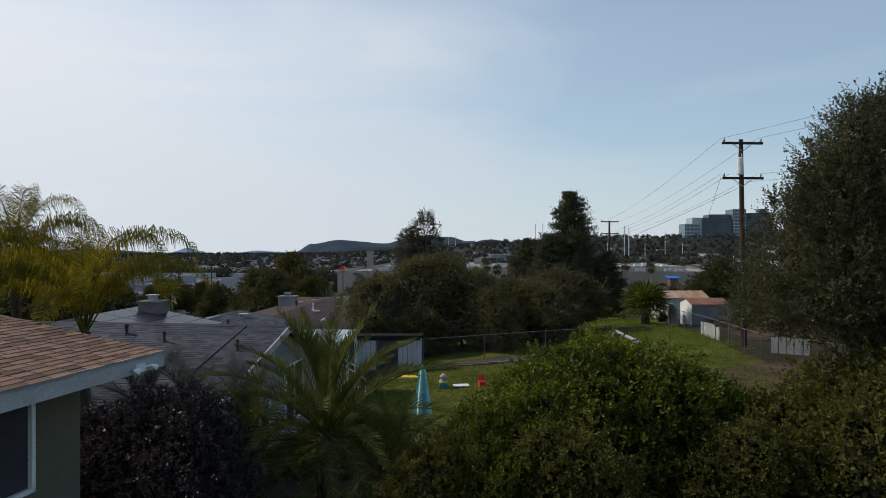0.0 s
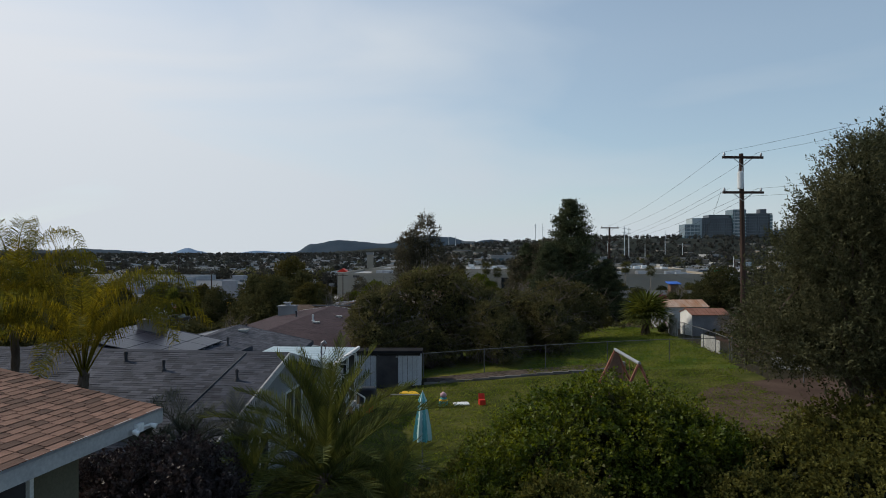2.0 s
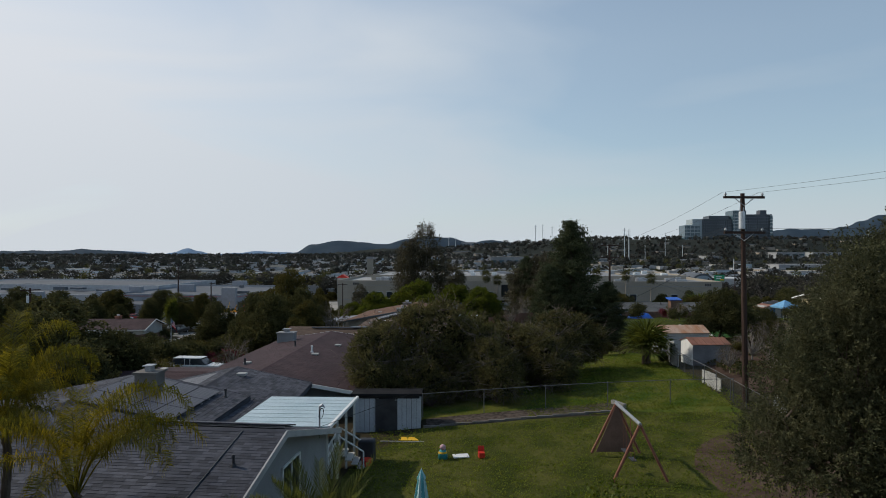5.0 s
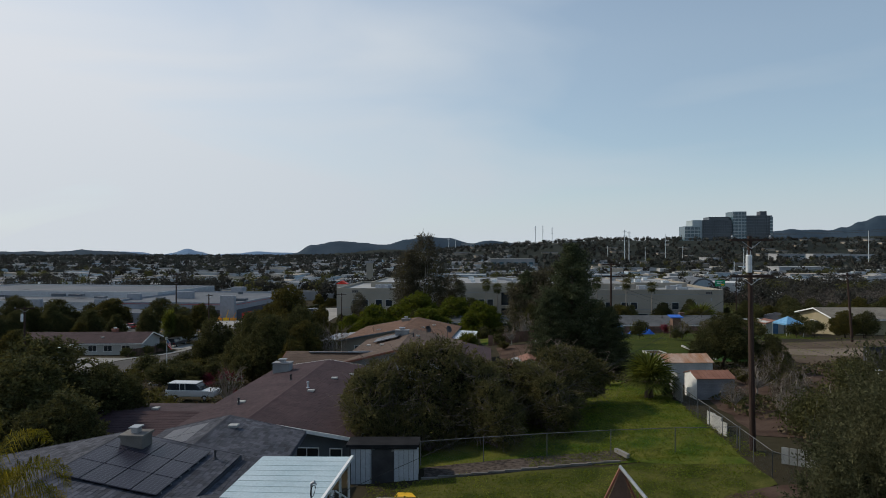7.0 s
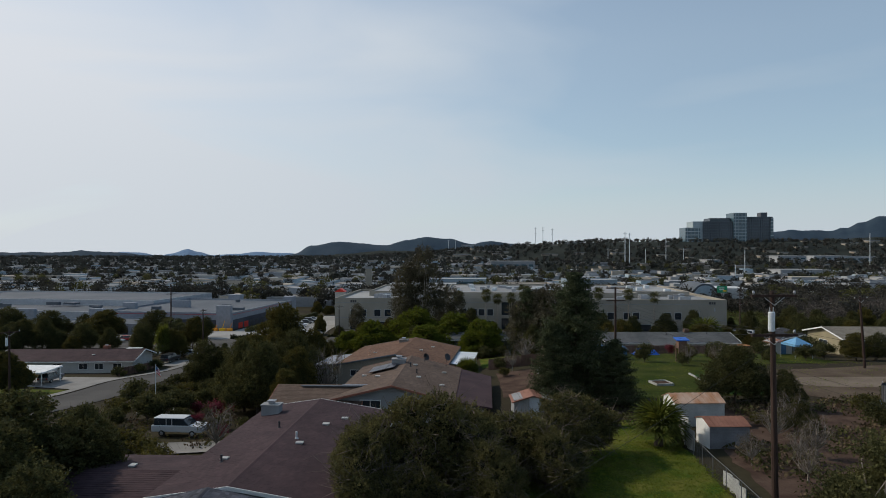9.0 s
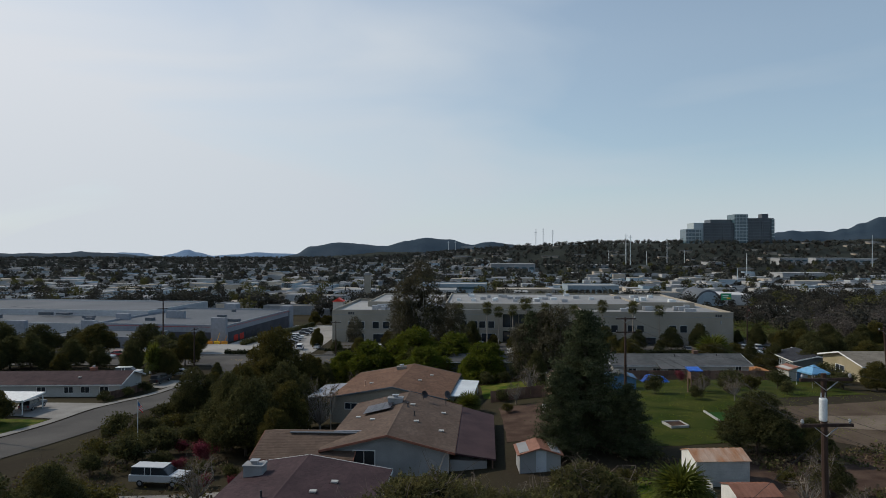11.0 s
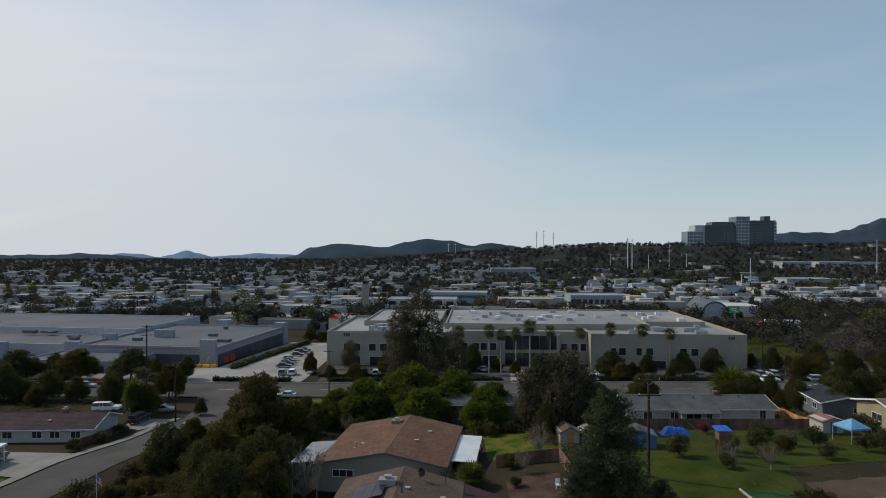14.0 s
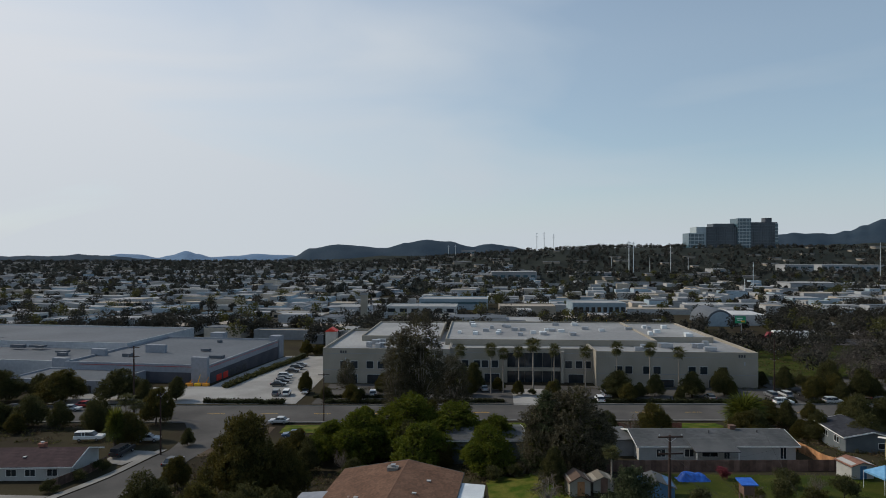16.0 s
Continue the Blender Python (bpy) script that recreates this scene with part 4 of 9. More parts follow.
vent_pipe(REAR_B, 4.6, 9.4, 2.15 - ZB + 0.4, 0.4)
vent_box(WING_B, 0.8, 13.4, 2.15 - ZB + 0.4, 0.22, 0.5)
vent_box(WING_B, -1.0, 10.0, 2.1 - ZB + 0.4, 0.22, 0.4)


def solar_array(label, x, y, z, rz, tilt, nx, ny, axis="X"):
    root = thing("solar_array", label, "solar panels", x, y, z, rz)
    root.matrix_basis = root.matrix_basis @ Matrix.Rotation(radians(tilt), 4, axis)
    for i in range(nx):
        for j in range(ny):
            p = part("panel", Solid().box(i * 1.03 + 0.5, j * 1.68 + 0.83, 0.0, 1.0, 1.65, 0.04), SOLAR, root)
            soft_edges(p, 0.01, 1)
    for j in range(ny):
        part("rail", Solid().box(nx * 0.515, j * 1.68 + 0.4, -0.06, nx * 1.03, 0.05, 0.06).box(nx * 0.515, j * 1.68 + 1.25, -0.06, nx * 1.03, 0.05, 0.06), METAL_GREY, root)
    return root


solar_array("black glass solar panels on the grey roof slope", -14.85, 24.95, 3.12, -2, 11.3, 4, 3, "Y")
solar_array("black glass solar panels over the lower rear roof", -11.6, 21.75, 3.22, -6.5, -15.4, 6, 1, "X")
solar_array("pale sheened solar panels on the far roof slope", -14.7, 32.0, 1.68, 1, -12.4, 2, 2, "Y")

# white metal patio cover, deck and rails
def patio():
    root = thing("patio_cover", "pale blue ribbed metal patio cover on white posts", "patio cover", -6.4, 28.0, land(-6.4, 28.0))
    z = 1.95 - land(-6.4, 28.0)
    s = Solid().slab((-2.3, -2.5, z), (1.75, -2.6, z - 0.05), (2.2, 2.4, z - 0.05), (-1.95, 2.3, z + 0.02), 0.05)
    roof = part("roof_sheet", s, METAL_SKY, root)
    for i in range(9):
        t = i / 8
        part("rib", Solid().tube([(-2.3 + 0.35 * t, -2.5 + 4.8 * t, z + 0.015), (1.75 + 0.45 * t, -2.6 + 5.0 * t, z - 0.035)], [0.008, 0.008], 4), METAL_SKY, roof)
    part("gutter", Solid().slab((1.72, -2.65, z + 0.01), (1.84, -2.65, z + 0.01), (2.30, 2.45, z + 0.01), (2.18, 2.45, z + 0.01), 0.14), PAINT_WHITE, root)
    for k in range(4):
        part("post", Solid().box(1.7 + 0.15 * k - 0.05, -2.4 + 1.55 * k, z / 2 - 0.2, 0.1, 0.1, z + 0.3), PAINT_WHITE, root)
    return root


patio()


def deck_stairs():
    zg = land(-4.6, 28)
    root = thing("deck", "raised wooden deck with white railing and stairs", "deck", -5.2, 27.4, zg)
    for k in range(14):
        part("board", Solid().box(-1.2, -2.2 + k * 0.3, 0.75, 3.2, 0.28, 0.04), WOOD_GREY, root)
    for k in range(5):
        part("post", Solid().box(0.35, -2.2 + k * 1.0, 0.85, 0.09, 0.09, 1.7), PAINT_WHITE, root)
    for zz in (1.68, 1.3, 0.95):
        part("rail", Solid().box(0.35, -0.2, zz, 0.06, 4.1, 0.08), PAINT_WHITE, root)
    for k in range(4):
        part("stair_tread", Solid().box(0.62 + 0.28 * k, 1.5, 0.62 - 0.18 * k, 0.3, 1.1, 0.05), WOOD_GREY, root)
    for yy in (0.95, 2.05):
        part("stair_rail", Solid().tube([(0.4, yy, 1.6), (1.6, yy, 0.85)], [0.04, 0.04], 6).tube([(1.6, yy, 0.85), (1.6, yy, -0.1)], [0.04, 0.04], 6), PAINT_WHITE, root)
    return root


deck_stairs()
sack = thing("storage_bag", "pale green cloth bag on the deck", "bag", -5.6, 26.2, land(-4.6, 28) + 0.77)
soft_edges(part("bag_body", Solid().box(0, 0, 0.3, 0.6, 0.5, 0.6), CANVAS_PALE, sack), 0.18, 3)
bbq = thing("grill", "covered black barbecue grill beside the deck", "grill", -3.6, 29.6, land(-3.6, 29.6))
soft_edges(part("cover", Solid().box(0, 0, 0.55, 0.8, 0.6, 1.1), PAINT_DARK, bbq), 0.12, 3)
part("tub", Solid().tube([(0.1, -0.75, 0), (0.1, -0.75, 0.4)], [0.2, 0.26], 12), PAINT_RED, bbq, "red plastic tub at its foot")

# ---- garden shed by the lawn ----
def garden_shed():
    zg = -1.42
    root = thing("garden_shed", "pale grey metal shed with dark doorway and flat dark roof", "shed", -3.2, 36.2, zg)
    w, d, h = 3.85, 1.6, 2.22
    part("frame_body", Solid().box(0, 0.05, h / 2, w - 0.1, d - 0.1, h), PAINT_DARK, root)
    part("plinth", Solid().box(0, 0, -0.25, w + 0.3, d + 0.3, 0.6), CONCRETE, root)
    for k in range(5):
        for x0 in (-1.78, 0.62):
            part("panel", Solid().box(x0 + 0.135 + k * 0.27 - 0.0, -d / 2 - 0.01, h / 2 - 0.02, 0.25, 0.05, h - 0.3), SHED_GREY, root)
    for k in range(7):
        part("panel", Solid().box(w / 2 - 0.02, -d / 2 + 0.16 + k * 0.27, h / 2, 0.05, 0.25, h - 0.15), SHED_GREY, root)
    part("door_leaf", Solid().box(-0.02, -d / 2 - 0.02, h / 2 - 0.05, 1.15, 0.04, h - 0.25), PAINT_DARK, root)
    for xx in (-0.6, 0.57):
        part("door_post", Solid().box(xx, -d / 2 - 0.03, h / 2, 0.06, 0.06, h), PAINT_DARK, root)
    part("roof", Solid().slab((-w / 2 - 0.1, -d / 2 - 0.2, h + 0.14), (w / 2 + 0.1, -d / 2 - 0.2, h + 0.14), (w / 2 + 0.1, d / 2 + 0.1, h + 0.02), (-w / 2 - 0.1, d / 2 + 0.1, h + 0.02), 0.14), ROOF_TAR, root, "dark weathered flat roof")
    part("sign_plate", Solid().box(0.55, -d / 2 - 0.05, h - 0.22, 0.12, 0.02, 0.1), METAL_GREY, root)
    return root


garden_shed()

# ---- closed parasol ----
def parasol():
    x, y = -0.66, 19.85
    zg = land(x, y)
    top = 2.15 - zg
    root = thing("parasol", "closed teal and white striped parasol on the lawn", "parasol", x, y, zg)
    part("pole", Solid().tube([(0, 0, 0), (0, 0, top - 0.05)], [0.022, 0.022], 8), METAL_GREY, root)
    part("base", Solid().tube([(0, 0, 0), (0, 0, 0.06), (0, 0, 0.09)], [0.28, 0.28, 0.06], 16), PAINT_DARK, root)
    rings = [(0.0, 0.02), (0.12, 0.07), (0.28, 0.13), (0.30, 0.10), (0.55, 0.145), (0.85, 0.19), (1.15, 0.235), (1.5, 0.27)]
    n = 16
    for k in range(n):
        s = Solid()
        v = []
        for dz, r in rings:
            for a in (k, k + 1):
                t = 2 * math.pi * a / n
                rr = r * (1.25 if a % 2 else 0.95)
                v.append((rr * math.cos(t), rr * math.sin(t), top - dz - (0.05 if a % 2 and dz > 1.3 else 0)))
        s.add(v, [(2 * i, 2 * i + 1, 2 * i + 3, 2 * i + 2) for i in range(len(rings) - 1)])
        part("canopy_fold", s, CANVAS_TEAL if k % 4 in (0, 1) else CANVAS_PALE, root)
    for dz, r in ((0.62, 0.16), (0.80, 0.19), (1.02, 0.215), (1.25, 0.245)):
        s = Solid()
        s.tube([(0, 0, top - dz), (0, 0, top - dz - 0.05)], [r, r + 0.006], 16, cap=False)
        part("stripe", s, CANVAS_PALE, root, "pale woven cross stripe")
    part("finial", Solid().tube([(0, 0, top - 0.03), (0, 0, top + 0.06)], [0.022, 0.008], 8), PAINT_WHITE, root)
    return root


parasol()

# toys on the lawn
def on_lawn(name, label, category, x, y):
    return thing(name, label, category, x, y, land(x, y) + 0.06)


t = on_lawn("toy_figure_stand", "teal and pink plastic toddler toy on the grass", "toy", 0.02, 29.2)
part("toy_body", Solid().tube([(0, 0, 0), (0, 0, 0.3), (0, 0, 0.42)], [0.24, 0.2, 0.14], 14), PAINT_TEAL, t, smooth=True)
part("toy_band", Solid().tube([(0, 0, 0.26), (0, 0, 0.34)], [0.215, 0.19], 14), PAINT_YELLOW, t)
part("toy_knob", Solid().tube([(0, 0, 0.40), (0, 0, 0.5), (0, 0, 0.6), (0, 0, 0.66)], [0.1, 0.16, 0.13, 0.04], 14), PLASTIC_PINK, t, smooth=True)
t = on_lawn("foam_board", "white foam board lying on the grass", "board", 0.62, 29.3)
soft_edges(part("board", Solid().box(0.25, 0, 0.05, 0.75, 0.5, 0.06, 8), PAINT_WHITE, t), 0.02)
t = on_lawn("toy_bucket", "red plastic chair-shaped toy on the lawn", "toy", 1.83, 29.0)
part("toy_seat", Solid().box(0, 0, 0.12, 0.28, 0.28, 0.24, 12), PAINT_RED, t)
part("toy_back", Solid().slab((-0.15, 0.13, 0.22), (0.15, 0.16, 0.22), (0.13, 0.22, 0.48), (-0.15, 0.2, 0.48), 0.04), PAINT_RED, t)
t = on_lawn("play_mat", "yellow play mat with a wooden pole beside it", "mat", -1.85, 33.0)
part("mat", Solid().prism([(-0.5, -0.25), (0.6, -0.3), (0.35, 0.25), (-0.35, 0.3)], 0, 0.06, "z"), PAINT_YELLOW, t)
part("wood_pole", Solid().tube([(-1.4, -0.4, 0.04), (0.9, -0.5, 0.04)], [0.04, 0.04], 6), WOOD_GREY, t)

# swing frame
def swing():
    x, y = 7.95, 26.7
    zg = land(x, y) + 0.08
    root = thing("swing_frame", "red-brown wooden swing frame with pale beam on the grass", "swing", x, y, zg)
    top = 2.12 - zg
    beam = part("beam", Solid().tube([(0, -1.75, top), (0, 1.75, top)], [0.075, 0.075], 8), METAL_GREY, root, "pale blue-grey beam")
    for yy in (-1.7, 1.7):
        for sx in (-1, 1):
            part("leg", Solid().tube([(0, yy, top), (sx * 1.1, yy * 1.05, 0)], [0.06, 0.06], 6), WOOD_RED, root)
    part("cross_brace", Solid().tube([(-0.55, 1.73, top / 2), (0.55, 1.73, top / 2)], [0.04, 0.04], 6), WOOD_RED, root)
    part("climb_panel", Solid().slab((-0.95, 1.6, 0.1), (0.8, 1.6, 0.1), (0.06, 1.6, top - 0.15), (-0.06, 1.6, top - 0.15), 0.03), WOOD_FENCE, root, "weathered brown panel between the legs")
    for yy in (-0.9, -0.45, 0.2, 0.65):
        part("rope", Solid().tube([(0, yy, top), (0.02, yy, 0.55)], [0.012, 0.012], 4), WOOD_RED, root)
    for yy in (-0.68, 0.42):
        part("seat", Solid().box(0.02, yy, 0.55, 0.22, 0.48, 0.04), PAINT_DARK, root)
    return root


swing()

# concrete edging along the gravel, in sections
edge = thing("garden_edging", "pale concrete edging blocks along the gravel", "edging", 0, 0, 0)
for k in range(12):
    x = -0.6 + k * 0.93
    part("block", Solid().box(x, 35.35 + 0.06 * x, land(x, 35.4) + 0.05, 0.98, 0.14, 0.14, 3.4), STONE_DARK, edge)
part("loose_block", Solid().box(10.4, 36.6, land(10.4, 36.6) + 0.3, 0.22, 1.2, 0.22, 20), CONCRETE, edge)

# chain link fence
def wire_fence(label, points, h, spacing, post=FENCE_METAL, tilt=0.0):
    root = thing("wire_fence", label, "fence")
    wires = Solid()
    tops = []
    for (x0, y0), (x1, y1) in zip(points, points[1:]):
        n = max(1, round(math.dist((x0, y0), (x1, y1)) / spacing))
        for i in range(n + 1):
            x, y = x0 + (x1 - x0) * i / n, y0 + (y1 - y0) * i / n
            z = land(x, y)
            if not tops or math.dist((x, y), tops[-1][:2]) > 0.1:
                part("post", Solid().tube([(x, y, z - 0.2), (x + tilt, y, z + h)], [0.026, 0.026], 8).tube([(x + tilt, y, z + h), (x + tilt, y, z + h + 0.04)], [0.045, 0.02], 8), post, root)
                tops.append((x + tilt, y, z + h))
    for a, b in zip(tops, tops[1:]):
        part("top_rail", Solid().tube([a, b], [0.021, 0.021], 6), post, root)
        a, b = Vector(a), Vector(b)
        d = (b - a)
        n = max(2, round(d.length / 0.16))
        for i in range(n):
            for s in (-1, 1):
                u0 = i / n
                u1 = u0 + s * h / d.length * 0.55
                lo = min(1, max(0, u1))
                cut = (lo - u0) / (u1 - u0) if u1 != u0 else 1
                p, q = a + d * u0, a + d * lo - Vector((0, 0, h * cut))
                w = 0.0022
                wires.add([tuple(p), (p.x + w * 2, p.y, p.z), (q.x + w * 2, q.y, q.z), tuple(q)], [(0, 1, 2, 3)])
    k = bpy.data.meshes.new("mesh_wire")
    k.from_pydata(wires.v, [], wires.f)
    k.materials.append(FENCE_METAL)
    tagged(part("mesh_wire", k, None, root), kind="stuff")
    return root


wire_fence("galvanised chain-link fence across the back of the lawn", [(-1.2, 37.6), (17.35, 37.0)], 1.45, 3.4)
wire_fence("galvanised chain-link fence with leaning posts along the grass strip", [(17.1, 33.0), (17.9, 44.2), (18.9, 51.3), (21.0, 57.5)], 1.35, 2.1)
wire_fence("chain-link fence over the brown soil under the conifer", [(17.1, 33.0), (19.2, 29.0), (22.0, 26.0)], 1.35, 2.4)
boards = thing("board_screen", "pale weathered boards leaning on the wire fence", "boards")
for k, (x, y, h) in enumerate(((17.8, 40.2, 0.85), (17.9, 41.2, 0.95), (18.0, 42.3, 0.9), (19.0, 50.5, 1.5), (19.2, 51.6, 1.7), (19.5, 52.6, 1.6), (19.85, 53.7, 1.75), (20.2, 54.9, 1.6))):
    part("board", Solid().box(x, y, land(x, y) + h / 2, 0.05, 0.85, h, 12), SHED_PALE, boards)
boards2 = thing("board_screen", "white-painted boards behind the wire fence", "boards")
for k in range(5):
    part("board", Solid().box(18.8 + k * 0.33, 34.9 - k * 0.2, land(19, 34.5) + 0.45, 0.34, 0.05, 0.9, -30), SHED_PALE, boards2)

# ---- two storage sheds ----
def storage_shed(name, label, x, y, rz, w, d, h, rise, roof, wall, side, eave_at):
    zg = land(x, y) - 0.05
    root = thing(name, label, "shed", x, y, zg, rz)
    hh = eave_at - zg
    part("wall", Solid().prism([(-d / 2, -0.3), (d / 2, -0.3), (d / 2, hh), (0, hh + rise - 0.05), (-d / 2, hh)], -w / 2, w / 2, "x"), wall, root)
    n = int(hh / 0.2)
    for k in range(n):
        part("siding_board", Solid().box(0, -d / 2 - 0.012, 0.1 + k * hh / n, w + 0.02, 0.03, hh / n - 0.015), wall, root)
    # the sun-side end takes a whiter material: sunlight put into its colour
    part("end_panel", Solid().prism([(-d / 2 + 0.02, 0), (d / 2 - 0.02, 0), (d / 2 - 0.02, hh), (0, hh + rise - 0.06), (-d / 2 + 0.02, hh)], -w / 2 - 0.04, -w / 2 - 0.01, "x"), side, root, "end wall with sunlight put into its paler colour")
    for s in (-1, 1):
        a, b, c, e = (-w / 2 - 0.12, s * (d / 2 + 0.15), hh - 0.03), (w / 2 + 0.12, s * (d / 2 + 0.15), hh - 0.03), (w / 2 + 0.12, 0, hh + rise), (-w / 2 - 0.12, 0, hh + rise)
        r = part("roof_slope", Solid().slab(a, b, c, e, 0.04 * -s), roof, root)
        for k in range(9):
            u = -w / 2 + w * k / 8
            part("rib", Solid().tube([(u, s * (d / 2 + 0.15), hh - 0.01), (u, 0, hh + rise + 0.02)], [0.025, 0.025], 4), roof, r)
    return root


storage_shed("storage_shed", "white clapboard shed with rust-streaked metal roof", 22.7, 59.2, 2, 4.3, 2.8, 2.4, 0.55, METAL_RUST, SHED_PALE, PAINT_WHITE, 1.35)
storage_shed("storage_shed", "grey metal shed with rusty brown gabled roof", 22.0, 51.9, 1, 3.0, 2.4, 2.2, 0.4, METAL_BROWN, SHED_DULL, PAINT_WHITE, 1.37)
clutter = thing("yard_clutter", "pink and white plastic chair leaning by the sheds", "chair", 20.7, 56.6, land(20.7, 56.6))
part("chair_seat", Solid().slab((-0.3, -0.2, 0.3), (0.35, -0.3, 0.45), (0.4, 0.3, 0.9), (-0.2, 0.35, 0.75), 0.05), PLASTIC_PINK, clutter)
for k in range(3):
    part("leg", Solid().tube([(-0.25 + 0.3 * k, 0, 0), (-0.2 + 0.25 * k, 0.1, 0.6)], [0.025, 0.025], 5), PAINT_WHITE, clutter)

# ---- utility poles and wires ----
def utility_pole(label, x, y, z, h, arms, transformer=True, rz=-14, lean=0.0, r=0.15, width=2.5):
    root = thing("utility_pole", label, "utility pole", x, y, z, rz)
    part("shaft", Solid().tube([(0, 0, -0.4), (lean * 0.5, 0, h / 2), (lean, 0, h)], [r * 1.2, r, r * 0.8], 10), WOOD_POLE, root)
    for za in arms:
        arm = part("crossarm", Solid().box(lean * za / h, -0.17, za, width, 0.12, 0.14), WOOD_POLE, root)
        for s in (-1, 1):
            part("brace", Solid().tube([(lean, -0.2, za - 0.5), (lean + s * 0.55, -0.2, za - 0.08)], [0.025, 0.025], 4), METAL_GREY, arm)
            part("insulator", Solid().tube([(lean + s * (width / 2 - 0.12), -0.17, za + 0.07), (lean + s * (width / 2 - 0.12), -0.17, za + 0.16), (lean + s * (width / 2 - 0.12), -0.17, za + 0.28)], [0.03, 0.075, 0.045], 8), METAL_GREY, arm)
    if transformer:
        tank = part("transformer", Solid().tube([(-0.32, -0.15, h - 2.15), (-0.32, -0.15, h - 2.1), (-0.32, -0.15, h - 1.15), (-0.32, -0.15, h - 1.1)], [0.14, 0.17, 0.17, 0.14], 14), METAL_WHITE, root, "pale grey transformer can")
        for dx in (-0.1, 0.1):
            part("bushing", Solid().tube([(-0.32 + dx, -0.15, h - 1.1), (-0.32 + dx, -0.15, h - 0.85)], [0.04, 0.025], 6), METAL_GREY, tank)
    return root


def span_wire(name, label, runs, sag=0.012, r=0.012):
    root = thing(name, label, "wires")
    for a, b in runs:
        a, b = Vector(a), Vector(b)
        pts = [a.lerp(b, i / 16) - Vector((0, 0, (b - a).length * sag * 4 * (i / 16) * (1 - i / 16))) for i in range(17)]
        part("wire", Solid().tube(pts, [r] * 17, 4, cap=False), RUBBER, root)
    return root


utility_pole("dark wooden utility pole with two crossarms and transformer", 18.15, 37.1, -0.1, 12.6, (12.35, 10.25), True, 3, -0.2)
utility_pole("dark wooden utility pole with two crossarms behind the cedar", 22.9, 84.7, land(22.9, 84.7), 11.0 - land(22.9, 84.7) - 1.2, (11.0 - land(22.9, 84.7) - 1.35, 11.0 - land(22.9, 84.7) - 3.0), False, 3)
utility_pole("leaning pale wooden utility pole at the dirt yard", 56.0, 85.3, land(56, 85.3), 9.5, (9.2,), False, 20, -1.0)
span_wire("power_lines", "thin black power lines between the poles", [
    ((16.7, 37, 12.55), (21.9, 84.6, 9.6)), ((18.9, 37, 12.55), (23.9, 84.6, 9.6)),
    ((16.7, 37, 10.4), (21.9, 84.6, 8.0)), ((17.2, 37, 10.4), (23.0, 84.6, 8.0)), ((18.9, 37, 10.4), (23.9, 84.6, 8.0)),
    ((16.7, 37, 12.55), (30, -8, 14.5)), ((18.9, 37, 12.55), (32.5, -8, 14.5)), ((18.9, 37, 10.4), (32.0, -4, 10.8)), ((17.8, 37, 9.9), (32.0, -4, 10.2))], 0.012, 0.008)
span_wire("service_drops", "slack service cables from the pole to the houses", [
    ((17.8, 37, 9.6), (-4.8, 23.9, 2.3)), ((22.9, 84.7, 7.0), (40, 52, 2.0)), ((22.9, 84.7, 6.7), (38, 50, 1.6)), ((22.9, 84.7, 7.2), (58, 121, -1.5)), ((16.7, 37, 10.2), (40, 100, 6))], 0.02, 0.01)

# garden tap rail near the own house
rail = thing("garden_gate", "grey metal gate with curved top beside the wall", "gate", -5.6, 10.8, 1.55)
part("gate_frame", Solid().tube([(-0.1, 0, 0), (-0.1, 0, 0.85), (0.0, 0, 1.0), (0.35, 0.1, 1.2)], [0.03] * 4, 8), METAL_GREY, rail)
for k in range(4):
    part("finger", Solid().tube([(0.05 + k * 0.09, 0.02 * k, 1.04 + k * 0.045), (0.11 + k * 0.09, 0.02 * k, 1.13 + k * 0.045)], [0.018, 0.012], 6), METAL_GREY, rail)
for k in range(5):
    part("slat", Solid().box(0.25, 0.1, 0.25 + k * 0.16, 0.6, 0.03, 0.05), WOOD_GREY, rail)

# ---- the near plants ----
Q_FROND = [arc_frond("queen_frond_" + k, n, u, t, 0.54, 105, LEAF_QUEEN, 40 + i, 0.0085, 0.76, 0.5, 0.2, 0.6, 0.28, bend=2.0)
           for i, (k, n, u, t) in enumerate((("a", 3.7, 87, -70), ("b", 3.6, 83, -95), ("c", 3.4, 77, -100), ("d", 3.2, 62, -70), ("e", 3.0, 68, -105), ("f", 2.6, 54, -100)))]


def queen_palm(label, trunk, seed, count, own=()):
    g = random.Random(seed)
    rows = [(Q_FROND[min(5, int(6 * (i + 0.5) / count))], i * 137.5 + g.uniform(-18, 18) + seed * 40, g.uniform(0.85, 1.1)) for i in range(count)] + list(own)
    return plume_palm("queen_palm", label, trunk, 0.10, rows, seed, BARK, "queen palms")


place(queen_palm("queen palm with drooping yellow-green fronds beside the brown roof", 3.25, 70, 14, ((Q_FROND[3], 12, 1.02), (Q_FROND[1], 20, 1.08), (Q_FROND[3], -25, 0.95))), -7.37, 12.65, z=0.95)
place(queen_palm("taller queen palm with yellow-green plumes against the sky", 4.0, 71, 15, ((Q_FROND[0], 115, 1.25), (Q_FROND[0], 150, 1.2), (Q_FROND[1], 25, 0.95))), -10.35, 14.9, z=0.8)
place(queen_palm("queen palm with hanging yellowish plumes above the roofs", 3.4, 72, 17), -10.7, 13.4, z=0.8)
place(queen_palm("queen palm with dark hanging plumes behind the others", 3.4, 73, 16), -12.2, 15.6, z=0.8)

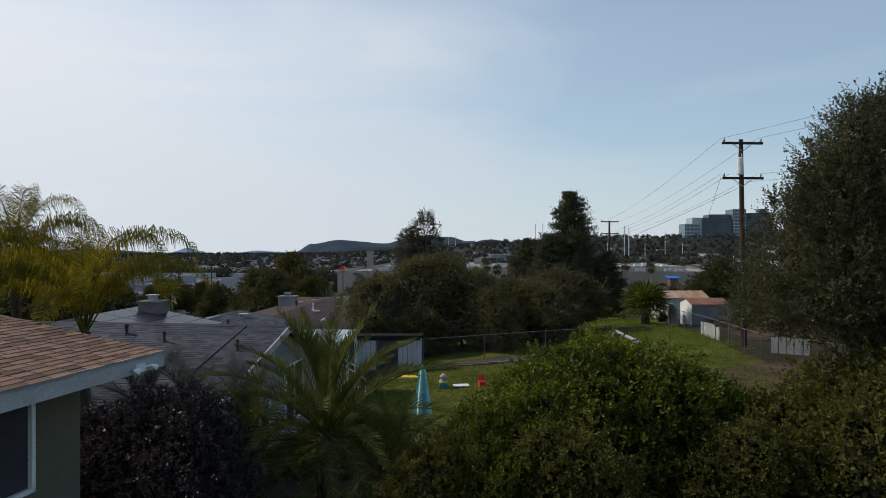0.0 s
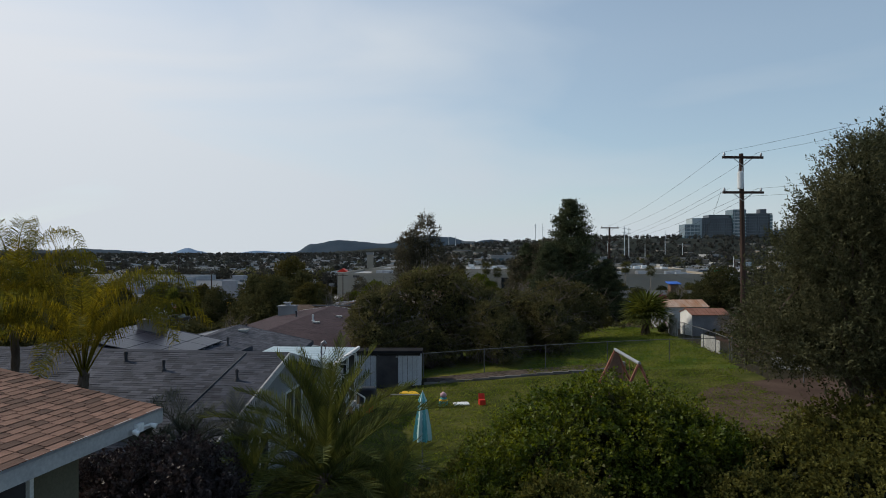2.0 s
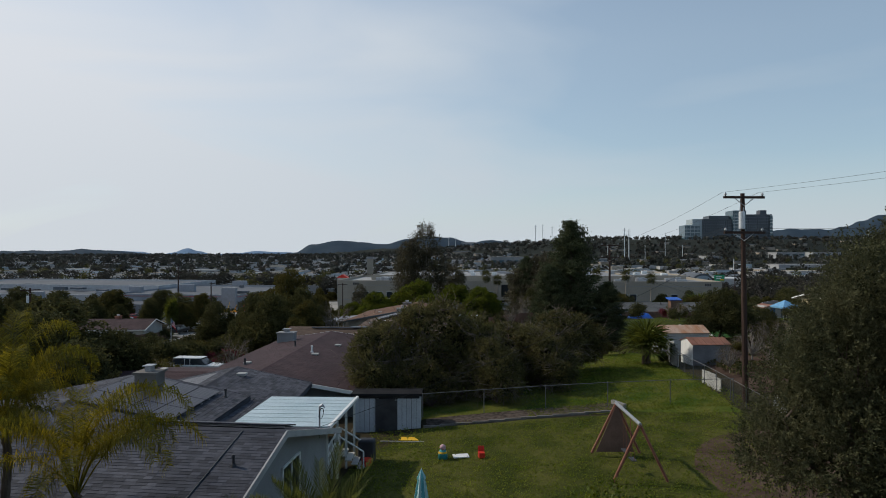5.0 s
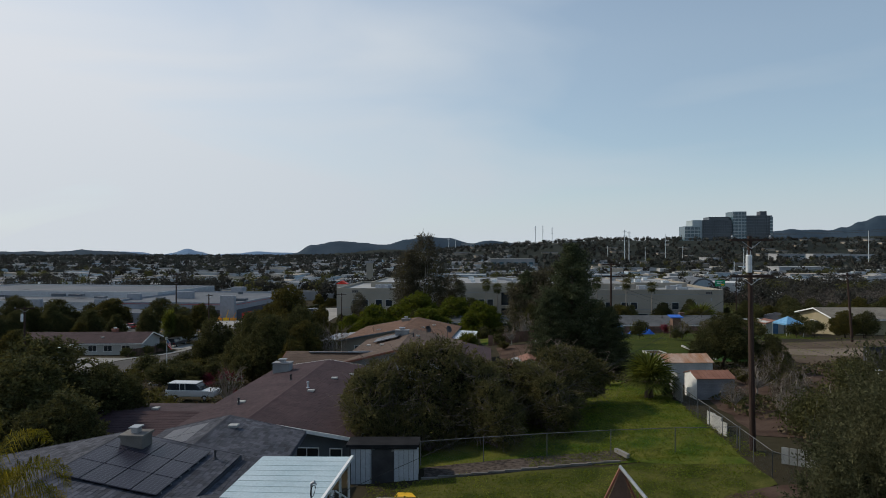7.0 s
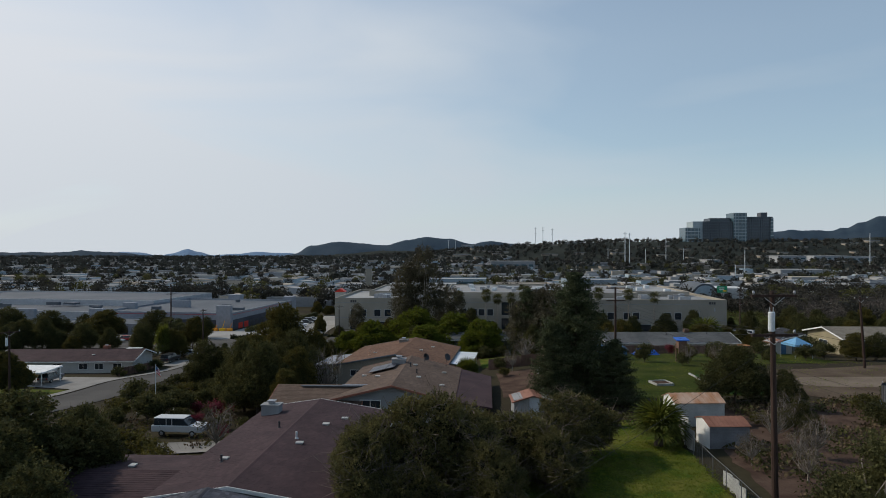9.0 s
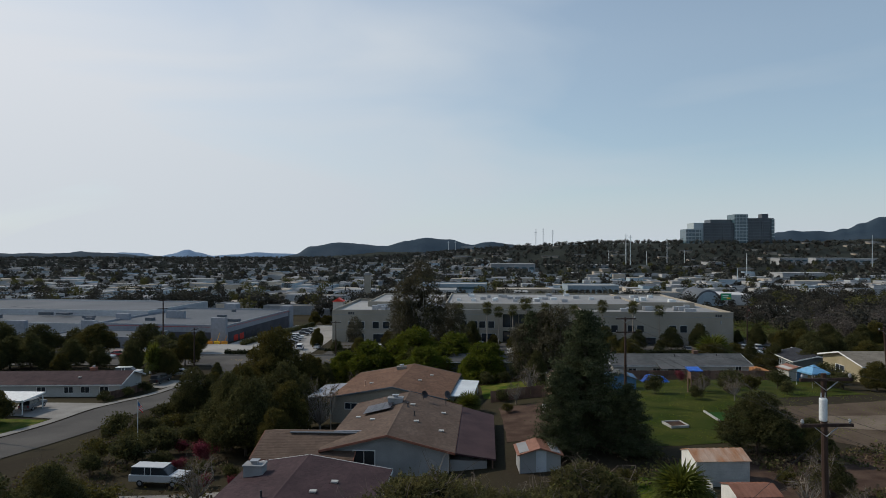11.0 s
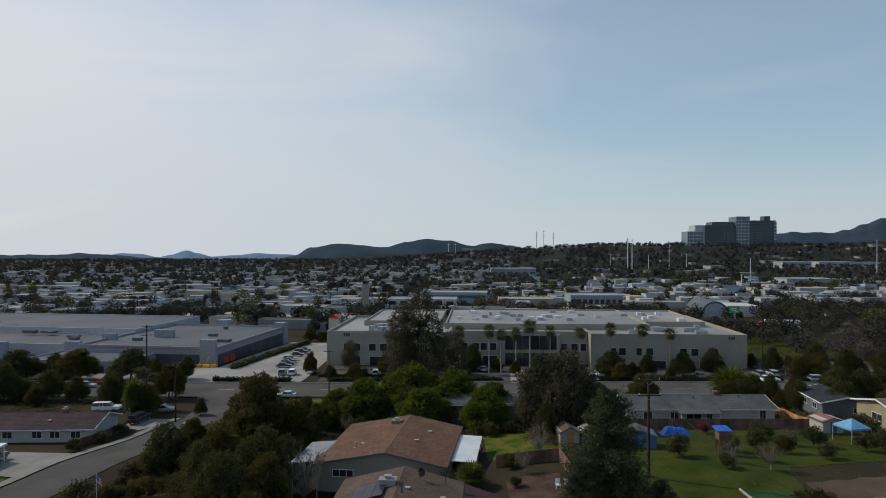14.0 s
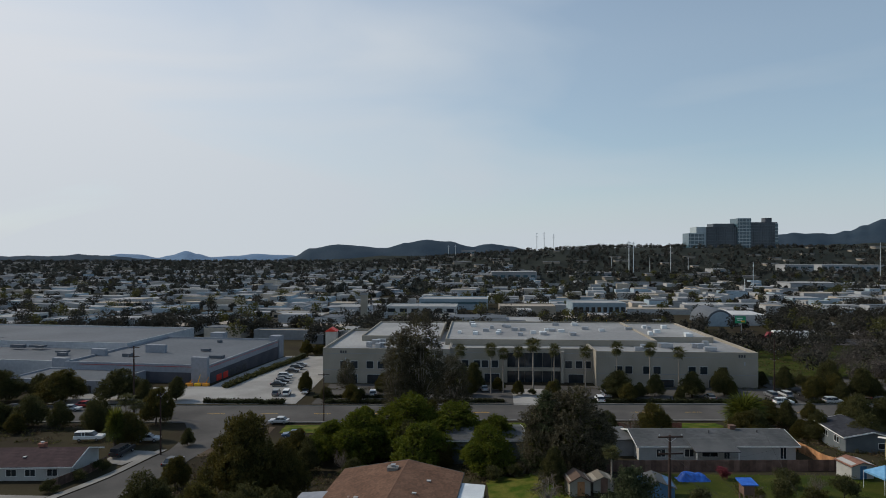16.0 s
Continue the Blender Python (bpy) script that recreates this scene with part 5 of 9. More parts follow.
D_FROND = [arc_frond("date_frond_" + k, n, u, t, 0.40, 76, LEAF_DATE, 50 + i, 0.013, 0.10, 0.95, 0.35, 0.25, 0.16, 0.022)
           for i, (k, n, u, t) in enumerate((("a", 2.5, 84, 42), ("b", 2.6, 68, 12), ("c", 2.7, 50, -15), ("d", 2.7, 30, -38), ("e", 2.5, 8, -50), ("f", 2.1, -12, -60)))]


def date_palm(label, trunk, seed, count, k):
    g = random.Random(seed)
    rows = [(D_FROND[min(5, int(6 * (i + 0.5) / count))], i * 137.5 + g.uniform(-15, 15) + seed * 30, k * g.uniform(0.85, 1.1)) for i in range(count)]
    return plume_palm("date_palm", label, trunk, 0.2, rows, seed, BARK, "date palms")


place(date_palm("young date palm with dense arching green fronds", 1.22, 80, 64, 1.13), -2.45, 12.9, z=0.75)
place(date_palm("small date palm with low arching fronds", 0.8, 81, 26, 0.7), -1.0, 12.0, z=0.7)
place(date_palm("small date palm half hidden by the dark bush", 0.8, 82, 22, 0.6), -3.7, 12.0, z=1.2)
G_FROND = [arc_frond("grey_frond_" + k, 1.5, u, t, 0.42, 46, LEAF_GREYPALM, 60 + i, 0.010, 0.15, 0.9, 0.2, 0.3, 0.2)
           for i, (k, u, t) in enumerate((("a", 80, 20), ("b", 55, -30), ("c", 25, -50)))]


def grey_palm(trunk, seed, count):
    g = random.Random(seed)
    rows = [(G_FROND[min(2, int(3 * (i + 0.5) / count))], i * 137.5 + g.uniform(-18, 18) + seed * 25, g.uniform(0.8, 1.1)) for i in range(count)]
    return plume_palm("grey_palm", "grey-green stiff-leaved palm in front of the grey roof", trunk, 0.14, rows, seed, BARK, "grey palms")


place(grey_palm(1.35, 90, 22), -5.55, 13.4, z=0.95)
place(grey_palm(1.25, 91, 20), -6.6, 13.6, z=0.95)
place(grey_palm(1.1, 92, 18), -4.5, 13.8, z=0.95)

BUSH_LOBES = [(0, 0, 1.5, 1.5, 1.3, 1.35), (-1.35, -0.2, 1.2, 1.15, 1.1, 1.15), (1.35, 0.1, 1.45, 1.25, 1.1, 1.3), (-0.3, -0.7, 0.9, 1.6, 0.9, 1.0), (0.6, 0.5, 1.95, 1.2, 1.0, 1.05), (-0.75, 0.4, 1.9, 0.95, 0.9, 0.95),
              (1.5, -0.7, 0.8, 1.2, 0.9, 0.95), (2.3, -0.1, 0.9, 0.9, 0.9, 0.95), (-2.1, -0.4, 0.6, 0.8, 0.8, 0.75)]
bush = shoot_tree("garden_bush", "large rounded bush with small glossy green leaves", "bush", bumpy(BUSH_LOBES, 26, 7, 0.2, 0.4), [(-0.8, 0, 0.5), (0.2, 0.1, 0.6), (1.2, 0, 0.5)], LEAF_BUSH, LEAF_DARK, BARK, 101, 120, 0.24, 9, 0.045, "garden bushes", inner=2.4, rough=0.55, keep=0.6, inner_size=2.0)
place(bush, 3.0, 12.3, 0, 1.0, 0.90, z=1.1)
again(bush, 1.0, 11.2, 70, 0.55, z=1.1)
again(bush, 4.8, 12.7, 150, 0.8, 0.82, z=0.95)
SMALL_LOBES = [(0, 0, 1.3, 1.2, 1.1, 1.15), (-0.9, -0.2, 0.9, 0.9, 0.9, 0.85), (0.9, 0.1, 1.1, 0.9, 0.9, 0.9), (0.2, -0.6, 0.6, 1.1, 0.7, 0.65), (0.4, 0.3, 1.8, 0.75, 0.7, 0.7), (-0.4, 0.2, 1.65, 0.7, 0.7, 0.7)]
dark = shoot_tree("shady_bush", "dark shaded bush with purple-brown leaves", "bush", SMALL_LOBES, [(-0.3, 0, 0.4), (0.4, 0, 0.5)], LEAF_PURPLE, LEAF_PURPLE, BARK, 111, 120, 0.18, 7, 0.048, "shady bushes", inner=1.6, rough=0.45, keep=0.6)
place(dark, -4.9, 10.5, 0, 0.86, z=1.2)
again(dark, -4.2, 10.0, 80, 0.72, z=1.2)
again(dark, -5.8, 11.2, 160, 0.68, z=1.3)
low = shoot_tree("low_shrub", "loose dark green shrub with twiggy gaps", "bush", SMALL_LOBES, [(-0.4, 0, 0.4), (0.3, 0.1, 0.5)], LEAF_SHRUB, LEAF_DARK, BARK, 121, 75, 0.28, 8, 0.054, "low shrubs", 20, inner=0.9, rough=0.6, wild=0.7, keep=0.5)
place(low, 6.6, 11.6, 0, 0.85, z=1.0)
for x, y, rz, k, z in ((8.3, 11.8, 100, 1.05, 1.0), (5.4, 10.6, 200, 0.7, 1.1), (9.6, 12.8, 300, 1.1, 0.8), (-0.1, 10.6, 20, 0.6, 1.0), (7.2, 10.3, 40, 0.8, 1.2), (8.9, 10.6, 250, 0.75, 1.2), (2.2, 10.3, 130, 0.65, 1.2), (0.6, 12.4, 310, 0.6, 1.0)):
    again(low, x, y, rz, k, z=z)

JUNIPER_LOBES = [(0, 0, 7.5, 0.42, 0.45, 0.75), (0.25, 0.1, 6.7, 0.7, 0.7, 0.85), (-0.85, -0.1, 6.75, 0.38, 0.4, 0.7), (-0.75, -0.1, 5.9, 0.62, 0.7, 0.85), (1.1, 0.2, 6.9, 0.6, 0.7, 0.8), (1.2, 0.1, 5.8, 0.9, 0.9, 1.0), (0, 0, 5.5, 0.85, 0.9, 0.9),
                 (-1.4, 0.1, 5.6, 0.42, 0.5, 0.7), (-1.35, 0.1, 4.7, 0.75, 0.8, 0.85), (-0.4, -0.6, 4.5, 0.85, 0.7, 0.8), (0.8, -0.4, 4.5, 1.0, 0.9, 0.9), (-1.0, -0.3, 4.0, 1.1, 1.0, 0.6), (0.5, 0.3, 3.95, 1.3, 1.2, 0.65), (-1.9, 0.2, 4.1, 0.6, 0.7, 0.5),
                 (2.0, 0.2, 5.0, 0.8, 0.9, 1.1), (2.0, 0.2, 3.8, 0.9, 1.0, 0.7)]
fern = shoot_tree("feathery_tree", "tall feathery dark green juniper tree with drooping sprays", "tree", bumpy(JUNIPER_LOBES, 24, 6), [(0.1, 0, 2.6), (0.6, 0.2, 2.9)], LEAF_JUNIPER, LEAF_DARK, BARK, 131, 95, 0.46, 16, 0.028, "junipers", 16, r=0.12, long=2.8, inner=1.5, rough=0.7, up=0.9, keep=0.4, inner_size=2.6)
place(fern, 9.05, 13.3, 0, 1.0, z=0.75)
again(fern, 11.0, 14.4, 100, 1.06, 1.12, z=0.6)
again(fern, 11.6, 12.6, 200, 1.0, 1.1, z=0.8)
bare = leafy_tree("bare_tree", "half-leafless tree with pale upward twigs", "tree", 8.6, 1.9, 1.8, 2.5, LEAF_OLIVE, BARK_PALE, 141, 60, 16, 0.08, 0.3, 26, bare=40)
place(bare, 11.9, 15.6, 0, 1.0)
grass = []
g = np.random.default_rng(5)
for k in range(26000):
    x, y = g.uniform(-4, 15.5), g.uniform(17.5, 35.0)
    if k % 2 == 0:
        x, y = g.uniform(5, 18.5), g.uniform(36, 58)
    grass.append((x, y, land(x, y) + 0.07))
p = np.array(grass)
p = (p[:, None, :] + g.normal(size=(len(p), 4, 3)) * (0.07, 0.07, 0.01)).reshape(-1, 3)
v, f = leaf_cloud(p, 0.026, 6, 3.4)
tagged(new("grass_tufts", np_mesh("grass_tufts", v, f, GRASS_BLADE)), "short uneven grass tufts on the lawns", "grass", kind="stuff")

# ---- the middle ground: houses ----
ZC = -2.9
HOUSE_C = gable_house("house", "low house with dark maroon shingle roof and grey walls", -11.9, 39.0, ZC, -3.5, 20.5, 4.9, 6.9, 1.28 - ZC, 0.155, STUCCO_TEAL, SHINGLE_MAROON, PAINT_WHITE, 0.26, 0.4, 0.6, 21)
window(HOUSE_C, "-y", 3.2, 1.95, 2.3, 0.85, 0.6, PAINT_WHITE, 2, 0.07)
window(HOUSE_C, "-y", 5.4, 2.0, 0.8, 0.7, 0.6, PAINT_WHITE, 0, 0.07)
chimney(HOUSE_C, -3.4, 17.3, 3.75, 1.5, 1.0, 0.7, STUCCO_GREY)
for x, y in ((1.6, 8.6), (2.2, 13.6), (3.2, 15.9), (-2.5, 5.5)):
    vent_box(HOUSE_C, x, y, roof_at(1.28 - ZC, 0.155, x), 0.155, 0.5)
for x, y in ((1.1, 9.5), (-2.5, 5.0), (-1.0, 12.0)):
    vent_pipe(HOUSE_C, x, y, roof_at(1.28 - ZC, 0.155, x), 0.5, METAL_WHITE if x > 0 else PAINT_DARK, 0.07)

WING_C = gable_house("house_wing", "low maroon shingle wing with broad flat roof", -14.5, 43.6, ZC - 0.6, 88, 9.2, 4.7, 4.7, 0.5 - ZC + 0.6, 0.13, STUCCO_TEAL, SHINGLE_MAROON, PAINT_WHITE, 0.26, 0.4, 0.5, 22)
vent_box(WING_C, 0.8, 5.6, 0.45 - ZC + 0.6, 0.13, 0.5)
ZD = -2.75
HOUSE_D = gable_house("house", "ranch house with light brown shingle roof, grey gable and patio door", -4.75, 64.6, ZD, -4.0, 17.0, 6.3, 6.2, 1.35 - ZD, 0.245, STUCCO_GREY, SHINGLE_TAN, WOOD_RED, 0.26, 0.4, 0.55, 31)
window(HOUSE_D, "-y", -2.2, 1.35, 2.1, 2.3, 0.55, PAINT_WHITE, 1, 0.08)
chimney(HOUSE_D, -1.0, 12.4, 3.75, 1.6, 1.0, 0.75, STUCCO_GREY)
for x, y in ((1.0, 11.8), (2.0, 6.2), (4.6, 5.2), (4.4, 11.6), (-2.6, 7.0), (-5.2, 3.6), (-4.6, 9.5)):
    vent_box(HOUSE_D, x, y, roof_at(1.35 - ZD, 0.245, x), 0.245, 0.5)
for x, y in ((1.6, 8.0), (0.6, 10.5)):
    vent_pipe(HOUSE_D, x, y, roof_at(1.35 - ZD, 0.245, x), 0.5, PAINT_DARK, 0.07)
lean = part("lean_to_roof", Solid().slab((6.1, 0.2, -0.2 - ZD), (9.9, 0.6, -0.85 - ZD), (9.9, 15.6, -0.85 - ZD), (6.1, 16.8, -0.2 - ZD), 0.14), SHINGLE_MAROON, HOUSE_D, "flat dark maroon lean-to roof")
for yy in (0.9, 5.5, 10.5, 15.0):
    part("post", Solid().box(9.6, yy, 0.8, 0.14, 0.14, 2.1), WOOD_FENCE, lean)
part("lean_to_wall", Solid().box(7.4, 8.0, 0.4, 3.4, 14.0, 2.4), STUCCO_GREY, HOUSE_D)
solar_array("small grey solar heating panels on the brown roof", -8.2, 74.3, 0.62, -4, -13.8, 3, 2, "Y")
GARAGE_D = gable_house("garage", "light brown shingle garage wing facing the garden", -7.6, 68.6, ZD - 0.4, 88, 9.4, 4.6, 4.0, 0.5 - ZD + 0.4, 0.27, STUCCO_GREY, SHINGLE_TAN, WOOD_RED, 0.26, 0.4, 0.5, 33, category="garage")
for yy in (0.5, 1.6, 2.4):
    vent_pipe(GARAGE_D, -2.5, yy, 2.6, 0.3, PAINT_DARK, 0.06)
    break
wood = thing("lumber_stack", "grey boards lying along the garage ridge", "boards", -11.2, 68.2, 0.45, -2)
part("board", Solid().box(0, 0, 0.06, 6.5, 0.35, 0.08), ROOF_BLUEGREY, wood)
part("board", Solid().box(2.5, 0.3, 0.12, 3.0, 0.2, 0.06, 4), WALL_BLUEGREY, wood)
dish = thing("satellite_dishes", "two dark satellite dishes on the roof", "satellite dish", -1.9, 79.3, 0.75)
for dx in (0.0, 2.6):
    part("dish", Solid().tube([(dx, 0, 0.75), (dx + 0.12, -0.12, 0.80), (dx + 0.2, -0.2, 0.85)], [0.08, 0.34, 0.45], 14, cap=False), PAINT_DARK, dish)
    part("bracket", Solid().tube([(dx, 0, -0.8), (dx, 0, 0.75)], [0.03, 0.03], 6), PAINT_DARK, dish)

ZE = -4.4
HOUSE_E = gable_house("house", "house with orange-brown shingle roof and blue-grey gable trim", -6.4, 89.5, ZE, -8.0, 16.5, 8.8, 7.4, 0.15 - ZE, 0.19, STUCCO_BEIGE, SHINGLE_ORANGE, STUCCO_TEAL, 0.28, 0.42, 0.5, 41)
chimney(HOUSE_E, -1.4, 13.2, 3.9, 1.3, 1.0, 0.75, CONCRETE)
window(HOUSE_E, "-y", -5.2, 1.7, 2.6, 0.9, 0.5, PAINT_WHITE, 2, 0.07)
window(HOUSE_E, "-y", 2.0, 1.6, 1.4, 1.1, 0.5, PAINT_WHITE, 1, 0.07)
for x, y in ((2.6, 6.5), (3.6, 11.0), (-4.0, 5.0)):
    vent_box(HOUSE_E, x, y, roof_at(0.15 - ZE, 0.19, x), 0.19, 0.5)
vent_pipe(HOUSE_E, -4.6, 4.0, roof_at(0.15 - ZE, 0.19, 4.6), 0.7, METAL_RUST, 0.1)
pc = thing("patio_cover", "flat white metal patio cover beside the orange roof", "patio cover", 2.9, 94.5, land(3.9, 94.5), -8)
zz = -1.55 - land(3.9, 94.5)
part("roof_sheet", Solid().slab((-1.6, -3, zz), (1.9, -3, zz - 0.1), (1.9, 7.5, zz - 0.1), (-1.6, 7.5, zz), 0.08), METAL_WHITE, pc)
for yy in (-2.7, 2.2, 7.1):
    part("post", Solid().box(1.7, yy, zz / 2 - 0.1, 0.12, 0.12, zz), PAINT_WHITE, pc)
pc = thing("carport", "sloping pale blue-grey carport roof by the driveway", "carport", -15.8, 95.0, land(-16.9, 95), -8)
zz = -1.7 - land(-16.9, 95)
part("roof_sheet", Solid().slab((-1.8, -3.5, zz - 0.1), (1.7, -3.5, zz + 0.25), (1.7, 4.5, zz + 0.25), (-1.8, 4.5, zz - 0.1), 0.08), WALL_BLUEGREY, pc)
for xx, yy in ((-1.6, -3.2), (-1.6, 4.2), (1.5, -3.2), (1.5, 4.2)):
    part("post", Solid().box(xx, yy, zz / 2 - 0.1, 0.12, 0.12, zz - 0.1), PAINT_WHITE, pc)

ZL = -9.5
HOUSE_L = gable_house("house", "long white house with dull maroon hipped roof at the street", -59.5, 128.0, ZL, 92, 27.0, 5.0, 5.0, 4.2, 0.32, STUCCO_WHITE, SHINGLE_MAROON, PAINT_WHITE, 0.4, 0.6, 0.6, 51)
for u in (3.5, 7.0, 10.0, 15.0):
    window(HOUSE_L, "-x", u, 1.5, 1.7, 1.2, -4.4, PAINT_WHITE, 1, 0.08)
chimney(HOUSE_L, 0.6, 8.0, 4.0, 1.0, 1.0, 0.7, WOOD_RED)
vent_box(HOUSE_L, -2.5, 9.0, 3.4, 0.26, 0.6)
CARPORT = thing("carport", "white flat-roofed carport with a car below", "carport", -68.6, 107.5, land(-68.6, 107.5))
part("roof_sheet", Solid().slab((-6, -2.5, 2.5), (3.2, -2.5, 2.4), (3.2, 3, 2.6), (-6, 3, 2.7), 0.25), PAINT_WHITE, CARPORT)
for xx, yy in ((2.9, -2.2), (2.9, 2.7), (-1.5, -2.2), (-5.5, -2.2)):
    part("post", Solid().box(xx, yy, 1.2, 0.14, 0.14, 2.6), PAINT_WHITE, CARPORT)

ZM = land(45, 124)
HOUSE_M = gable_house("house", "long low white house with pale grey shingle roof", 57.2, 126.3, ZM, 90, 26.0, 4.9, 4.9, -1.75 - ZM, 0.27, STUCCO_WHITE, SHINGLE_SLATE, PAINT_WHITE, 0.4, 0.6, 0.5, 61)
for u, w in ((2.5, 1.1), (11.5, 1.0), (14.2, 2.6), (17.5, 1.5), (22.0, 1.5)):
    window(HOUSE_M, "-x", u, 1.35, w, 1.3 if w > 1.1 else 2.0, -4.4, PAINT_WHITE, 1, 0.08)
porch = part("porch_roof", Solid().slab((-7.0, 10.5, 2.35), (-7.0, 17.5, 2.35), (-3.5, 17.5, 3.05), (-3.5, 10.5, 3.05), -0.12), SHINGLE_SLATE, HOUSE_M)
for yy in (10.7, 17.2):
    part("post", Solid().box(-6.8, yy, 1.1, 0.14, 0.14, 2.5), PAINT_WHITE, porch)
chimney(HOUSE_M, 0.2, 8.6, 3.7, 0.9, 0.9, 0.75, WOOD_FENCE, False)
for x, y in ((1.0, 20.0), (-1.0, 5.0), (-1.2, 13.0)):
    vent_pipe(HOUSE_M, x, y, 3.6, 0.4, PAINT_DARK, 0.08)
part("addition", Solid().box(1.5, 27.8, 1.0, 6.5, 4.5, 3.0), STUCCO_GREY, HOUSE_M)
part("addition_roof", Solid().slab((-2.2, 25.4, 2.75), (-2.2, 30.6, 2.5), (5.2, 30.6, 2.5), (5.2, 25.4, 2.75), 0.12), SHINGLE_SLATE, HOUSE_M)
HOUSE_M2 = gable_house("house", "dark-walled house with low grey roof among trees", 14.0, 128.0, land(10, 126), 90, 13.0, 4.5, 4.5, -1.9 - land(10, 126), 0.2, STUCCO_TEAL, SHINGLE_SLATE, PAINT_WHITE, 0.4, 0.6, 0.5, 62)
for u in (3.0, 8.0):
    window(HOUSE_M2, "-x", u, 1.3, 1.6, 1.3, -4.0, PAINT_WHITE, 1, 0.08)
HOUSE_N = gable_house("house", "dark grey house with white fascia and grey roof", 72.0, 126.0, land(72, 128), -8, 11.0, 4.6, 6.0, -2.2 - land(72, 128), 0.24, STUCCO_TEAL, SHINGLE_DARK, PAINT_WHITE, 0.4, 0.6, 0.5, 71)
window(HOUSE_N, "-y", 2.0, 1.4, 2.2, 1.0, 0.5, PAINT_WHITE, 1, 0.08)
window(HOUSE_N, "-x", 3.5, 1.5, 1.8, 1.1, -4.1, PAINT_WHITE, 1, 0.08)
window(HOUSE_N, "-x", 7.5, 1.5, 1.8, 1.1, -4.1, PAINT_WHITE, 1, 0.08)
HOUSE_T = gable_house("house", "yellow stucco house with broad beige shingle roof", 82.5, 109.5, -2.9, 88, 17.0, 6.2, 6.0, 4.3, 0.22, STUCCO_YELLOW, SHINGLE_BEIGE, PAINT_WHITE, 0.4, 0.6, 0.6, 81)
window(HOUSE_T, "+y", 0.5, 1.5, 2.4, 1.1, 16.4, PAINT_WHITE, 1, 0.08)
window(HOUSE_T, "-x", 13.0, 1.5, 2.0, 1.1, -5.6, PAINT_WHITE, 1, 0.08)

# small garden buildings
def hut(label, x, y, w, d, h, wall, roof, rz=0, rise=0.5, door=PAINT_WHITE):
    z = land(x, y)
    root = thing("garden_hut", label, "shed", x, y, z, rz)
    part("wall", Solid().prism([(-w / 2, -0.2), (w / 2, -0.2), (w / 2, h), (0, h + rise - 0.08), (-w / 2, h)], -d / 2, d / 2, "y"), wall, root)
    for s in (-1, 1):
        part("roof_slope", Solid().slab((s * (w / 2 + 0.25), -d / 2 - 0.25, h - 0.15), (s * (w / 2 + 0.25), d / 2 + 0.25, h - 0.15), (0, d / 2 + 0.25, h + rise), (0, -d / 2 - 0.25, h + rise), 0.1 * s), roof, root)
    part("door", Solid().box(0.1, -d / 2 - 0.02, 0.95, 0.9, 0.05, 1.9), door, root)
    return root


hut("tan wooden playhouse hut with shingle roof", 17.4, 101.5, 2.6, 2.6, 2.0, STUCCO_BEIGE, SHINGLE_TAN, 4, 0.7, WOOD_ORANGE)
hut("low tan storage hut", 20.6, 102.5, 2.6, 2.2, 1.7, STUCCO_BEIGE, SHINGLE_BEIGE, 4, 0.5, WOOD_FENCE)
hut("blue shed with dull grey roof", 26.6, 100.0, 4.2, 3.2, 1.9, PAINT_BLUE, SHINGLE_SLATE, -8, 0.7, PAINT_BLUE)
hut("white shed with red-brown roof by the canopy", 56.8, 108.0, 3.2, 2.8, 2.1, STUCCO_WHITE, METAL_BROWN, 5, 0.4, PAINT_BLUE)
hut("grey-roofed hut on the dry plot", 8.9, 64.0, 3.6, 2.6, 1.7, STUCCO_GREY, METAL_BROWN, 0, 0.5, SHED_GREY)
booth = thing("deer_stand", "small raised hut with bright blue tarp roof", "hut", 35.2, 94.2, land(35.2, 94.2))
part("wall", Solid().box(0, 0, 2.6, 1.2, 1.2, 1.2), WOOD_FENCE, booth)
for xx in (-0.55, 0.55):
    for yy in (-0.55, 0.55):
        part("leg", Solid().box(xx, yy, 1.0, 0.12, 0.12, 2.2), WOOD_FENCE, booth)
part("tarp_roof", Solid().slab((-0.95, -0.85, 3.25), (0.95, -0.85, 3.25), (0.9, 0.85, 3.5), (-0.9, 0.85, 3.5), 0.12), TARP_BLUE, booth)


def canopy(x, y):
    z = land(x, y)
    root = thing("pop_up_canopy", "sky-blue pop-up canopy on thin legs", "canopy", x, y, z, 10)
    s = Solid()
    w = 1.55
    c = [(-w, -w, 2.3), (w, -w, 2.3), (w, w, 2.3), (-w, w, 2.3)]
    s.add(c + [(0, 0, 3.35)] + [(a, b, 2.05) for a, b, q in c], [(0, 1, 4), (1, 2, 4), (2, 3, 4), (3, 0, 4), (0, 5, 6, 1), (1, 6, 7, 2), (2, 7, 8, 3), (3, 8, 5, 0)])
    part("canopy_top", s, TARP_SKY, root)
    for a, b, q in c:
        part("leg", Solid().tube([(a, b, 0), (a, b, 2.3)], [0.03, 0.03], 6), METAL_WHITE, root)
    return root


